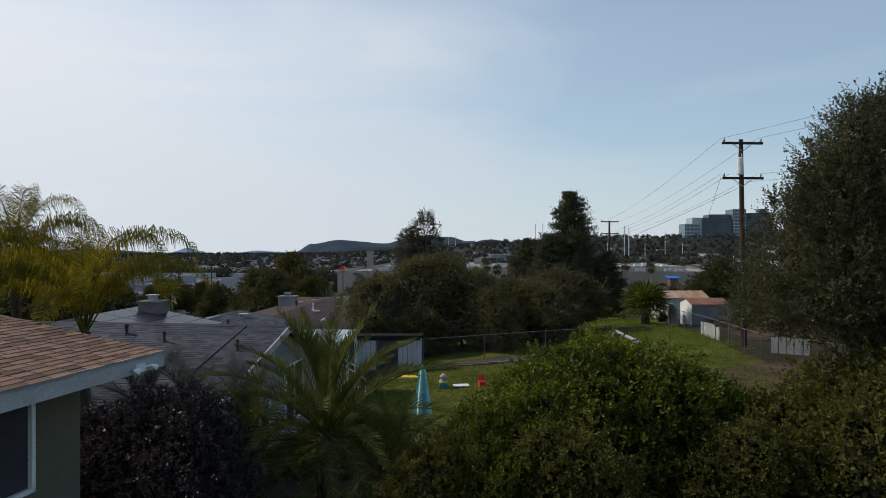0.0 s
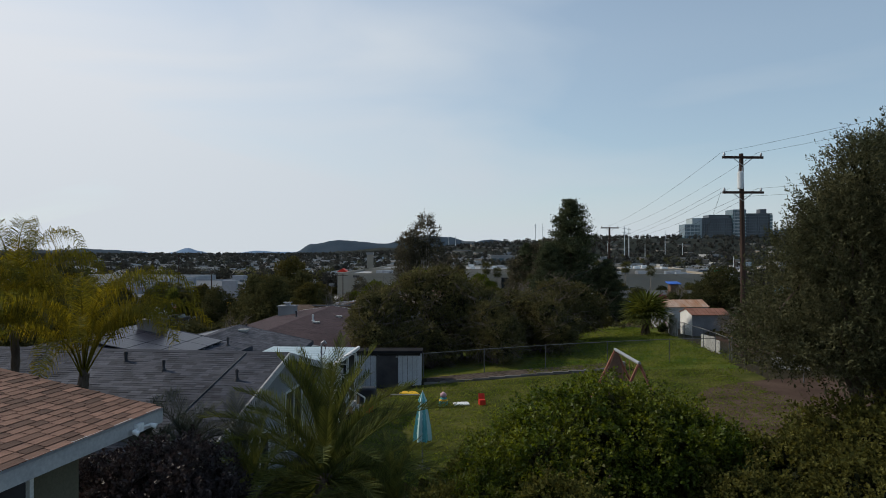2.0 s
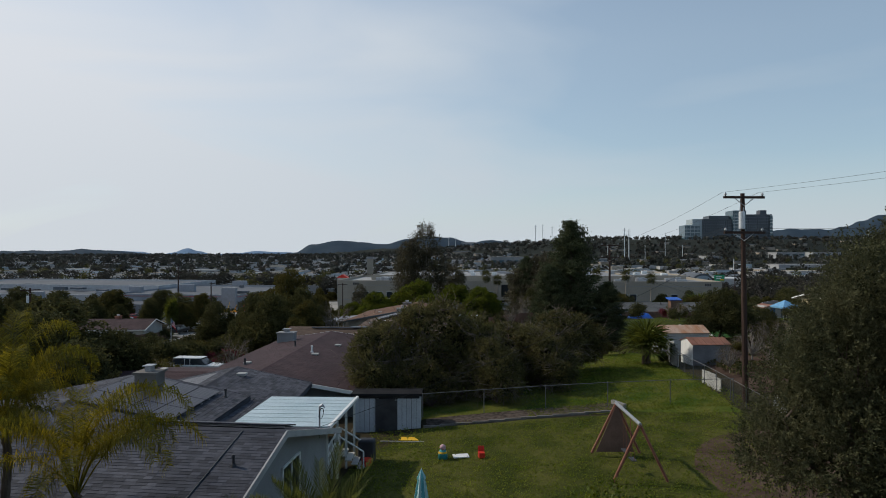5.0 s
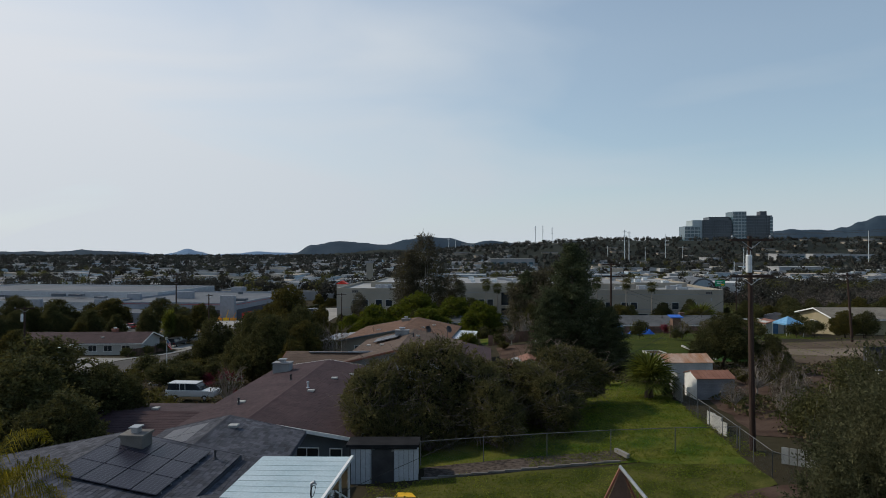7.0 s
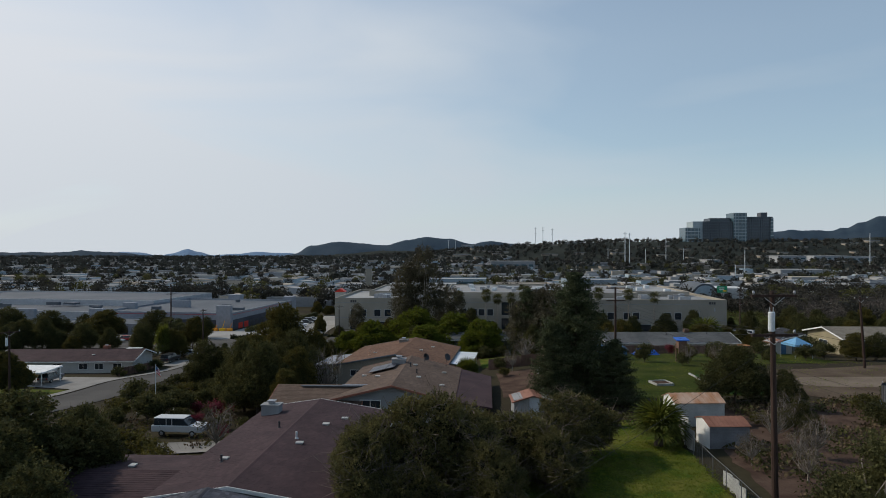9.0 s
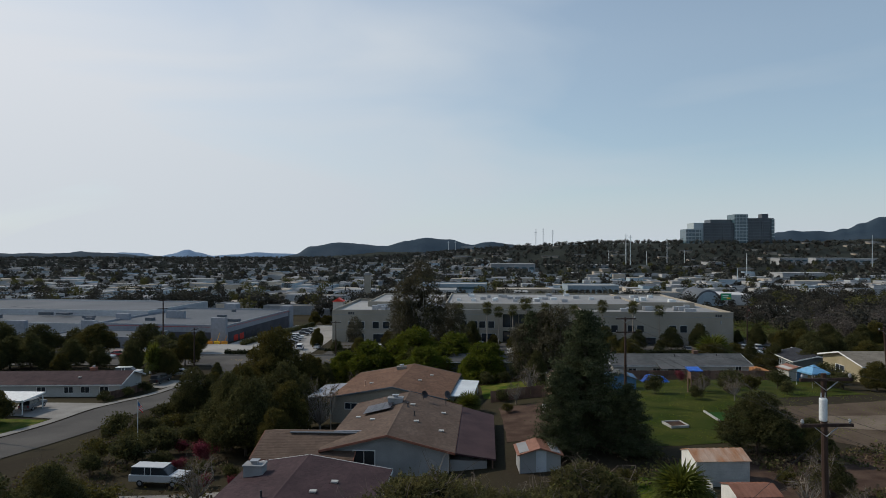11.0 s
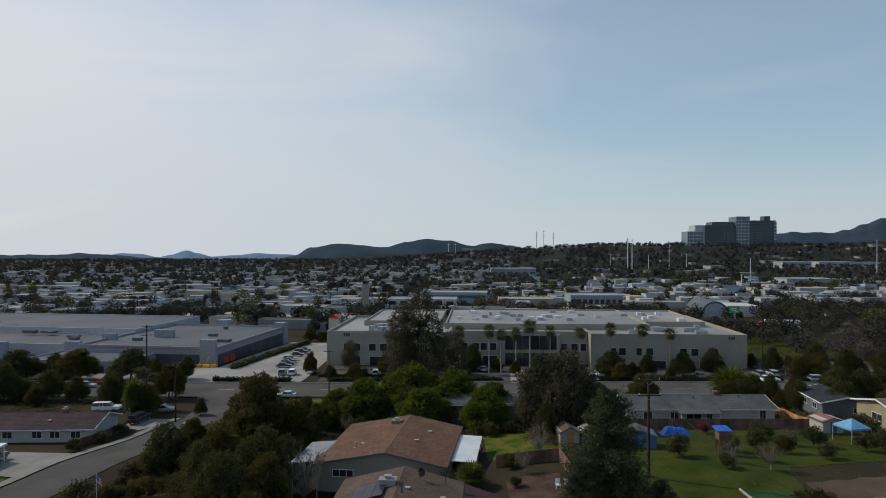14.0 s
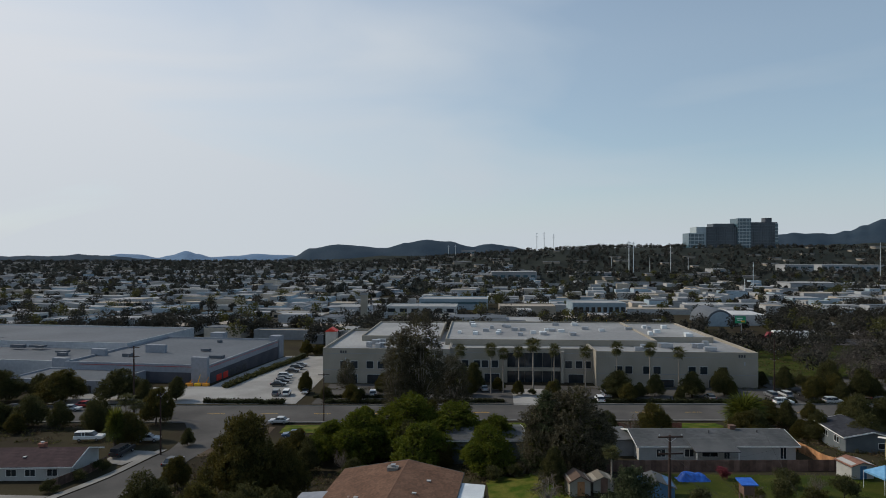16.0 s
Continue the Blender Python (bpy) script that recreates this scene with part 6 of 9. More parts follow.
canopy(56.5, 101.9)
heap = thing("tarp_heap", "bright blue tarp draped over a heap", "tarp", 34.0, 106.3, land(34, 106.3))
s = Solid()
nx, ny = 16, 8
s.add([(-2.2 + 4.4 * i / nx, -1.0 + 2.0 * j / ny, max(0.02, (1.2 - 0.45 * i / nx) * min(1, 5 * i / nx, 5 * (1 - i / nx)) * min(1, 3.2 * j / ny, 3.2 * (1 - j / ny)) + 0.16 * noise.noise((i * 0.5, j * 0.6, 1.0)))) for j in range(ny + 1) for i in range(nx + 1)],
      [(j * (nx + 1) + i, j * (nx + 1) + i + 1, (j + 1) * (nx + 1) + i + 1, (j + 1) * (nx + 1) + i) for j in range(ny) for i in range(nx)])
part("tarp_sheet", s, TARP_BLUE, heap)
bed = thing("raised_bed", "square timber raised bed on the lawn", "raised bed", 25.6, 75.4, land(25.6, 75.4), 8)
for a, b, c, d in ((0, -1, 2.1, 0.1), (0, 1, 2.1, 0.1), (-1, 0, 0.1, 2.1), (1, 0, 0.1, 2.1)):
    part("plank", Solid().box(a, b, 0.15, c, d, 0.3), SHED_PALE, bed)
part("soil", Solid().box(0, 0, 0.1, 1.9, 1.9, 0.2), DIRT, bed)
edge2 = thing("timber_edging", "pale timber edging along the turf strip", "edging")
for k in range(6):
    t = k / 6
    part("plank", Solid().box(31.05, 81 - 10.2 * (t + 0.083), land(31, 75.5) + 0.12, 0.16, 1.68, 0.2), SHED_PALE, edge2)
tank = thing("trampoline", "round trampoline with dark blue net", "trampoline", 44.0, 62.0, land(44, 62))
part("net", Solid().tube([(0, 0, 0.9), (0, 0, 2.6)], [2.0, 2.0], 24, cap=False), PAINT_DARK, tank)
part("rim_pad", Solid().tube([(0, 0, 0.82), (0, 0, 0.95)], [2.15, 2.15], 24), PAINT_BLUE, tank)
for k in range(6):
    a = k * math.pi / 3
    part("pole", Solid().tube([(2.1 * math.cos(a), 2.1 * math.sin(a), 0), (2.1 * math.cos(a), 2.1 * math.sin(a), 2.7)], [0.04, 0.04], 6), METAL_GREY, tank)
chair = thing("garden_chairs", "white plastic garden chairs on the dry plot", "chair", 12.6, 82.5, land(12.6, 82.5))
for dx in (0, 0.9):
    part("seat", Solid().box(dx, 0, 0.42, 0.5, 0.5, 0.06), PAINT_WHITE, chair)
    part("backrest", Solid().slab((dx - 0.25, 0.25, 0.42), (dx + 0.25, 0.25, 0.42), (dx + 0.25, 0.38, 0.95), (dx - 0.25, 0.38, 0.95), 0.04), PAINT_WHITE, chair)
    for ax in (-0.2, 0.2):
        for ay in (-0.2, 0.2):
            part("leg", Solid().tube([(dx + ax, ay, 0), (dx + ax, ay, 0.42)], [0.025, 0.025], 5), PAINT_WHITE, chair)
drum = thing("water_drums", "white plastic drums lying in the garden", "drum", 33.5, 49.0, land(33.5, 49))
for k in range(3):
    part("drum", Solid().tube([(k * 0.7, 0, 0.35), (k * 0.7 + 0.6, 0.2, 0.35)], [0.32, 0.32], 12), PAINT_WHITE, drum)
pergola = thing("rail_structure", "white pipe trellis over the garden", "trellis", 36.0, 52.0, land(36, 52))
for xx in (0, 3.2, 6.4):
    part("post", Solid().tube([(xx, 0, 0), (xx, 0, 2.2)], [0.04, 0.04], 6), PAINT_WHITE, pergola)
part("rail", Solid().tube([(-0.5, 0, 2.2), (6.9, 0, 2.3)], [0.04, 0.04], 6), PAINT_WHITE, pergola)


def board_fence(label, points, h, material, board=0.5, slope=True):
    root = thing("board_fence", label, "fence")
    for (x0, y0), (x1, y1) in zip(points, points[1:]):
        d = math.dist((x0, y0), (x1, y1))
        n = max(1, round(d / board))
        rz = math.degrees(math.atan2(y1 - y0, x1 - x0))
        for i in range(n):
            t = (i + 0.5) / n
            x, y = x0 + (x1 - x0) * t, y0 + (y1 - y0) * t
            part("board", Solid().box(x, y, land(x, y) + h / 2 - 0.05, d / n - 0.02, 0.05, h + 0.1 * (i % 2) * 0.3, rz), material, root)
    return root


board_fence("dark brown board fence behind the big lawn", [(20, 112.5), (44, 112.5), (62, 113.5)], 1.7, WOOD_FENCE, 0.8)
board_fence("dark board fence around the dry plot", [(6.8, 92), (14.5, 92), (14.5, 70)], 1.6, WOOD_FENCE, 0.8)
board_fence("new orange board fence stepping down to the road", [(64.5, 150), (60.8, 135), (59.5, 116)], 1.7, WOOD_ORANGE, 0.6)
board_fence("red-brown board fence along the road verge", [(28, 151.5), (50, 151.5)], 1.6, WOOD_RED, 1.0)
board_fence("dark board fence by the white house", [(-60.2, 118), (-58.6, 132)], 1.5, WOOD_FENCE, 0.8)
board_fence("dark long fence along the road", [(70, 152), (125, 152)], 1.8, WOOD_FENCE, 1.5)

# flag on its pole
fl = thing("flag_pole", "thin pole with a faded striped flag in the front garden", "flag pole", -36.8, 83.6, land(-36.8, 83.6))
h = 6.2
part("pole", Solid().tube([(0, 0, 0), (0, 0, h)], [0.05, 0.035], 8), METAL_WHITE, fl)
for k in range(6):
    part("stripe", Solid().slab((0.03 + 0.02 * k, 0, h - 0.15 - 0.16 * k), (0.45 + 0.03 * k, 0.1, h - 0.65 - 0.16 * k), (0.45 + 0.03 * k, 0.1, h - 0.81 - 0.16 * k), (0.03 + 0.02 * k, 0, h - 0.31 - 0.16 * k), 0.01), PAINT_RED if k % 2 else PAINT_WHITE, fl)
part("canton", Solid().slab((0.03, -0.02, h - 0.15), (0.24, 0.03, h - 0.4), (0.26, 0.03, h - 0.85), (0.05, -0.02, h - 0.6), 0.012), PAINT_BLUE, fl)

# ---- street, road, drives ----
patch("street", [(-62, 40), (-53, 40), (-49.6, 92), (-48.4, 105), (-46.6, 120), (-44.2, 140), (-41.5, 154), (-37, 163), (-58, 163), (-52.5, 152), (-51.2, 140), (-53.6, 128), (-56.6, 110), (-58.8, 92)], ASPHALT, "worn grey residential street running downhill", "street", 0.09)
patch("main_road", [(-190, 162), (190, 160), (190, 176), (-190, 178)], ASPHALT, "wide grey asphalt road with pale markings", "road", 0.14)
patch("pavement_street", [(-63.2, 60), (-61.6, 60), (-59.1, 92), (-56.9, 110), (-53.9, 128), (-51.6, 140), (-53.2, 140), (-55.5, 128), (-58.5, 110), (-60.7, 92)], CONCRETE, "pale concrete pavement beside the street", "pavement", 0.16)
patch("drive_left", [(-59.4, 103), (-58.0, 115), (-72, 116), (-72, 106)], CONCRETE, "pale concrete driveway", "driveway", 0.11)
patch("drive_left_far", [(-55.6, 131), (-52.4, 139), (-60, 140), (-60, 133)], CONCRETE, "pale concrete apron", "driveway", 0.12)
patch("lawn_left", [(-61.3, 88), (-59.8, 102.5), (-80, 104), (-80, 86)], LAWN_LUSH, "clipped front lawn", "lawn", 0.08)
patch("drive_truck", [(-47, 60), (-18, 62.5), (-15, 66), (-22, 66), (-47, 64.5)], CONCRETE, "pale concrete driveway past the pickup", "driveway", 0.14)
patch("dry_lot", [(-47.2, 136), (-36, 136), (-36, 158), (-44, 158)], DIRT_TAN, "dry vacant lot at the corner", "bare soil", 0.08, ragged=0.4)
patch("verge_grass", [(-34, 153), (60, 151), (60, 158.5), (-34, 159.5)], LAWN_LUSH, "green verge along the road", "grass verge", 0.10, ragged=0.5)
patch("parking_left", [(-100, 180), (-37, 180), (-36.5, 262), (-60, 262), (-67, 203), (-100, 200)], PARKING, "pale concrete car park between the buildings", "car park", 0.12)
patch("parking_front", [(-33, 180), (110, 178), (112, 198), (-33, 206)], ASPHALT, "car park in front of the office building", "car park", 0.12)
patch("parking_entry", [(18, 176.5), (32, 176.5), (30, 198), (20, 198)], PARKING, "pale concrete car park entrance", "driveway", 0.17)
patch("lawn_roadside", [(98, 216), (200, 217), (270, 296), (118, 292)], LAWN_GARDEN, "rough dark grass below the highway", "grass verge", 0.10, 5, ragged=0.5)
patch("parking_right", [(92, 180), (190, 178), (190, 215), (94, 210)], ASPHALT, "asphalt car park behind the hedge", "car park", 0.12)
for i in range(30):
    x = -180 + i * 12.5
    m = tagged(new("road_mark", plain_mesh("road_mark", [(x, 168.9, land(x, 169) + 0.16), (x + 4, 168.9, land(x + 4, 169) + 0.16), (x + 4, 169.08, land(x + 4, 169) + 0.16), (x, 169.08, land(x, 169) + 0.16)], [(0, 1, 2, 3)], PAINT_YELLOW)), "worn yellow lane dash on the road", "road marking", "lane dashes", "structure")
kerb = thing("kerb", "pale concrete kerb along the road", "kerb", kind="structure")
for i in range(60):
    for y, dy in ((161.6, 0), (177.6, 0)):
        x = -180 + i * 6
        if -62 < x < -40 and y < 165:
            continue
        part("kerb_stone", Solid().box(x + 3, y, land(x + 3, y) + 0.15, 5.9, 0.25, 0.3), CONCRETE, kerb)

# ---- vehicles ----
CAR_PAINT = {k: surface("car_" + k, c, tuple(v * 1.1 for v in c), 0.5, 0.28, 0.0, spec=0.6, grain=0.03) for k, c in
             {"white": (0.75, 0.75, 0.74), "silver": (0.46, 0.47, 0.48), "black": (0.025, 0.025, 0.028), "grey": (0.16, 0.165, 0.17), "blue": (0.05, 0.09, 0.16), "red": (0.35, 0.03, 0.03), "orange": (0.75, 0.30, 0.02)}.items()}
TAIL = surface("tail_light", (0.35, 0.01, 0.01), (0.4, 0.02, 0.02), 2, 0.2, 0)
HEAD = surface("head_light", (0.7, 0.72, 0.74), (0.8, 0.82, 0.84), 2, 0.1, 0)
CARS = {}


def car_shape(kind):
    """Side outlines: body and cabin, in x (forward) and z."""
    if kind == "pickup":
        return 5.6, 1.9, [(-2.8, 0.45), (2.7, 0.45), (2.8, 0.75), (2.7, 1.08), (1.3, 1.16), (-2.78, 1.16)], [(-2.6, 1.14), (1.35, 1.14), (0.6, 1.78), (-0.9, 1.84), (-2.5, 1.76)]
    if kind == "suv":
        return 4.7, 1.85, [(-2.3, 0.4), (2.25, 0.4), (2.35, 0.7), (2.2, 0.95), (1.1, 1.05), (-2.32, 1.05)], [(-2.28, 1.03), (1.15, 1.03), (0.45, 1.62), (-1.8, 1.66)]
    return 4.5, 1.8, [(-2.2, 0.35), (2.2, 0.35), (2.25, 0.6), (2.1, 0.82), (1.0, 0.93), (-1.6, 0.95), (-2.22, 0.9)], [(-1.75, 0.92), (1.05, 0.92), (0.3, 1.42), (-1.0, 1.44)]


def car(kind, colour, x, y, rz, label="", z=None, s=1.0):
    zg = (land(x, y) + 0.17) if z is None else z
    key = (kind, colour)
    if key in CARS:
        k = copy_thing(CARS[key], pose(x, y, zg, 0, 0, rz))
        return tagged(k, label)
    length, w, body, cabin = car_shape(kind)
    root = thing(kind if kind != "sedan" else "car", label or f"{colour} {kind} standing on the asphalt", "car", x, y, zg, rz, group="parked cars")
    b = part("body", Solid().prism(body, -w / 2, w / 2, "y"), CAR_PAINT[colour], root)
    soft_edges(b, 0.09, 2)
    c = Solid()
    n = len(cabin)
    c.add([(p[0], s_ * (w / 2 - 0.06 - (0.16 if p[1] > 1.3 else 0)), p[1]) for s_ in (-1, 1) for p in cabin],
          [tuple(range(n)), tuple(range(2 * n - 1, n - 1, -1))] + [(i, i + n, (i + 1) % n + n, (i + 1) % n) for i in range(n)])
    soft_edges(part("cabin", c, GLASS, root, "dark glazed cabin"), 0.05, 2)
    top = max(p[1] for p in cabin)
    lo, hi = min(p[0] for p in cabin if p[1] > top - 0.13), max(p[0] for p in cabin if p[1] > top - 0.13)
    soft_edges(part("roof", Solid().box((lo + hi) / 2, 0, top + 0.0, hi - lo + 0.2, w - 0.36, 0.07), CAR_PAINT[colour], root), 0.03, 2)
    for px in (0.25 * (lo + 3 * hi) - 0.35, 0.5 * (lo + hi) - 0.2):
        for s_ in (-1, 1):
            part("pillar", Solid().tube([(px, s_ * (w / 2 - 0.07), cabin[0][1]), (px - 0.08, s_ * (w / 2 - 0.21), top)], [0.04, 0.04], 5), CAR_PAINT[colour], root)
    for px in (-length * 0.29, length * 0.30):
        for s_ in (-1, 1):
            wh = part("wheel", Solid().tube([(px, s_ * (w / 2 - 0.2), 0.33), (px, s_ * (w / 2 + 0.01), 0.33)], [0.33, 0.33], 14), RUBBER, root)
            part("rim", Solid().tube([(px, s_ * (w / 2), 0.33), (px, s_ * (w / 2 + 0.025), 0.33)], [0.2, 0.17], 10), METAL_GREY, wh)
    for s_ in (-1, 1):
        part("headlight", Solid().box(length / 2 - 0.06, s_ * (w / 2 - 0.3), 0.72, 0.12, 0.36, 0.14), HEAD, root)
        part("tail_light", Solid().box(-length / 2 + 0.06, s_ * (w / 2 - 0.2), 0.85, 0.1, 0.22, 0.2), TAIL, root)
    CARS[key] = root
    return root


car("pickup", "silver", -27.3, 69.0, -5, "silver pickup with dark-windowed bed cap on the driveway")
car("pickup", "silver", -14.9, 108.0, 60, "silver pickup behind the orange-roofed house")
car("suv", "grey", -66.8, 109.5, 90, "grey car below the carport")
for kind, colour, x, y, rz in (
        ("sedan", "silver", -36.0, 160.8, 178), ("sedan", "blue", -30, 149, 178), ("sedan", "silver", -89, 172, 0), ("suv", "white", -63, 147, 10),
        ("sedan", "silver", -58, 146, 5), ("pickup", "white", -70, 146.5, 5), ("pickup", "black", -58.5, 137, 85), ("sedan", "black", -46.6, 131, 80),
        ("suv", "white", 85.5, 177.5, 2), ("suv", "silver", 98.5, 178.5, 2), ("sedan", "black", 112, 180, 2), ("sedan", "silver", 127, 181, 2),
        ("suv", "grey", 87.5, 187, 90), ("suv", "silver", 91.5, 187.5, 90), ("suv", "black", 96.5, 187, 90), ("sedan", "grey", 70, 184, 90),
        ("suv", "white", -42, 191, 95), ("suv", "grey", -44.8, 191, 95), ("suv", "white", -37.5, 194, 95), ("sedan", "black", -47.5, 203, 5), ("sedan", "black", -47.5, 207, 5),
        ("sedan", "black", -48, 211, 5), ("suv", "silver", -48.5, 215, 5), ("sedan", "black", -48.5, 224, 5), ("suv", "black", -48.5, 230, 5), ("sedan", "grey", -48.5, 236, 5),
        ("suv", "white", -22, 191.5, 95), ("suv", "white", -18.5, 190, 95), ("suv", "white", -15.5, 198, 95), ("suv", "black", -9, 197, 95), ("sedan", "grey", 3, 196, 95), ("sedan", "silver", 12, 196, 95),
        ("suv", "white", 40.5, 181, 88), ("pickup", "silver", 44, 188, 88), ("sedan", "black", 52, 190, 90), ("sedan", "red", -88, 176, 0), ("sedan", "black", -104, 173, 180)):
    car(kind, colour, x, y, rz)

# ---- trees of the middle ground ----
CROWN_LOBES = [(0.4, 0.1, 5.9, 1.6, 1.6, 1.7), (-1.6, 0.4, 4.6, 1.5, 1.5, 1.5), (2.2, -0.3, 4.6, 1.4, 1.4, 1.3), (0.3, 1.6, 4.2, 1.7, 1.6, 1.7), (0.2, -1.5, 3.9, 1.8, 1.5, 1.5), (-2.7, -0.8, 3.0, 1.2, 1.3, 1.1),
               (2.5, 1.1, 2.7, 1.5, 1.5, 1.2), (1.8, -1.6, 2.3, 1.4, 1.3, 1.1), (-1.4, 1.5, 2.6, 1.6, 1.5, 1.3), (0.9, -0.3, 7.3, 0.9, 0.9, 0.8), (-0.6, 0.3, 6.9, 0.8, 0.8, 0.7), (3.3, 0.2, 3.6, 0.9, 0.9, 0.8)]
TALL_LOBES = [(-0.6, 0, 6.6, 1.1, 1.1, 1.4), (0.9, 0.2, 5.7, 1.3, 1.3, 1.3), (-1.3, 0.3, 4.9, 1.3, 1.3, 1.3), (0.2, -0.9, 4.3, 1.5, 1.3, 1.4), (1.9, 0.4, 3.8, 1.2, 1.3, 1.2), (-2.1, -0.5, 3.2, 1.1, 1.2, 1.0), (0.4, 1.1, 3.3, 1.6, 1.4, 1.4), (0.9, -1.2, 2.4, 1.4, 1.2, 1.1), (-1.0, -0.9, 2.0, 1.3, 1.2, 1.0), (2.6, -0.4, 2.2, 1.0, 1.1, 0.9)]
TANGLE_LOBES = [(0, 0, 5.6, 1.9, 1.7, 1.5), (-2.0, 0.2, 4.6, 1.9, 1.6, 1.7), (2.1, 0, 4.7, 1.8, 1.7, 1.6), (-0.6, -1.0, 3.6, 2.2, 1.3, 1.5), (1.2, 0.8, 3.9, 2.2, 1.6, 1.7), (-3.3, -0.2, 3.2, 1.3, 1.3, 1.2), (3.4, 0, 3.2, 1.3, 1.3, 1.2), (0.9, -0.4, 6.7, 0.9, 0.9, 0.7), (-1.2, 0.2, 6.3, 0.8, 0.8, 0.7), (-4.2, 0.2, 4.1, 0.8, 0.8, 0.7)]
GUM_LOBES = [(0, 0, 20, 2.6, 2.4, 3.4), (-1.9, 0.3, 16, 2.4, 2.2, 3.0), (2.2, -0.2, 15.5, 2.3, 2.2, 3.2), (0, 0, 12.5, 3.4, 3.0, 3.4), (-2.0, 0, 9, 2.4, 2.2, 2.6), (2.4, 0.3, 9.5, 2.2, 2.0, 2.8), (3.7, 0, 12.5, 1.5, 1.5, 1.8), (0.2, 0, 23, 1.4, 1.4, 1.2), (-2.4, 0.2, 19.4, 1.2, 1.2, 1.4)]
oak = shoot_tree("oak_tree", "spreading dark green garden tree", "tree", bumpy(CROWN_LOBES, 22, 1), [(0, 0, 2.0)], LEAF_OAK, LEAF_OAK, BARK, 201, 26, 0.46, 7, 0.110, "garden trees", 14, r=0.17, rough=0.65, keep=0.5, inner=0.5, inner_size=2.2)
tall_oak = shoot_tree("oak_tree", "upright dark green garden tree with uneven crown", "tree", bumpy(TALL_LOBES, 20, 2), [(0, 0, 1.8), (0.5, 0.3, 1.5)], LEAF_OAK, LEAF_OAK, BARK, 202, 26, 0.46, 7, 0.110, "upright garden trees", 14, r=0.13, rough=0.65, keep=0.5, inner=0.5, inner_size=2.2)
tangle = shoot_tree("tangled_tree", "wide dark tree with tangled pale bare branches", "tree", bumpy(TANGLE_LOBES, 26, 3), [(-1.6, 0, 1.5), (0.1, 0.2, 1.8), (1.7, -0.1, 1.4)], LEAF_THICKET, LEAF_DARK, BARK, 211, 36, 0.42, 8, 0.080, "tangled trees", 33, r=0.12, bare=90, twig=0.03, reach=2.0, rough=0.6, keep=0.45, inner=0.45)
bright = shoot_tree("bright_tree", "broad tree with fresh bright green foliage", "tree", [(1.2 * a, 1.2 * b, 1.1 * c, 1.2 * d, 1.2 * e, 1.1 * f) for a, b, c, d, e, f in bumpy(CROWN_LOBES, 18, 5)], [(0, 0, 2.0)], LEAF_BRIGHT, LEAF_OAK, BARK, 221, 22, 0.5, 7, 0.14, "bright trees", 14, r=0.17, rough=0.5, keep=0.7, inner=0.4)
olive = shoot_tree("olive_tree", "sunlit yellow-green rounded tree", "tree", bumpy(CROWN_LOBES, 22, 4), [(0, 0, 2.0)], LEAF_OLIVE, LEAF_OAK, BARK, 231, 26, 0.42, 7, 0.115, "yellow-green trees", 14, r=0.17, rough=0.55, keep=0.7, inner=0.5)
gum = shoot_tree("gum_tree", "tall slender gum tree with grey-green hanging leaves", "tree", GUM_LOBES, [(0, 0, 6.0), (0.8, 0.3, 7.5)], LEAF_EUC, LEAF_OLIVE, BARK_PALE, 241, 11, 0.95, 8, 0.15, "gum trees", 26, r=0.2, bare=50, rough=0.8, keep=0.3, up=0.1, inner=0.10, inner_size=1.4)
shrub = leafy_tree("round_shrub", "low rounded green garden shrub", "shrub", 2.4, 1.5, 1.4, 0.2, LEAF_OAK, BARK, 251, 60, 55, 0.11, 0.28, 10, low=-0.95, group="garden shrubs")
shrub2 = leafy_tree("olive_shrub", "dry yellowish garden shrub", "shrub", 2.6, 1.5, 1.4, 0.2, LEAF_OLIVE, BARK, 261, 55, 50, 0.11, 0.28, 10, bare=14, low=-0.95, group="dry shrubs")
redsh = leafy_tree("red_shrub", "dark red flowering shrub", "shrub", 2.2, 1.5, 1.4, 0.2, LEAF_RED, BARK, 271, 50, 50, 0.1, 0.28, 8, low=-0.95, group="red shrubs")
twigs = leafy_tree("leafless_tree", "leafless tree with fine brown twigs", "tree", 6.5, 2.4, 2.3, 1.4, LEAF_OLIVE, BARK_PALE, 281, 60, 6, 0.1, 0.3, 34, bare=60, group="leafless trees")
cedar = conifer("cedar_tree", "tall dark cedar with drooping sprays", 12.6, 4.7, LEAF_CEDAR, BARK, 291, 46, 15, 140, 0.095, 0.3, 0.46, group="cedars")
fan_leaf = fan_leaf_mesh("fan_leaf", 0.7, 0.95, 15, LEAF_PALM)
fan_leaf_dark = fan_leaf_mesh("fan_leaf_dark", 0.7, 0.95, 15, LEAF_OAK)
skyduster = fan_palm("fan_palm", "tall fan palm with small dark head", 12.5, 0.17, fan_leaf_dark, 24, 301, "fan palms in front of the office", scale=1.55)
stout = fan_palm("stout_fan_palm", "short stout fan palm with spiky blades", 1.3, 0.32, fan_leaf, 44, 311, "stout palms", False, 1.35)

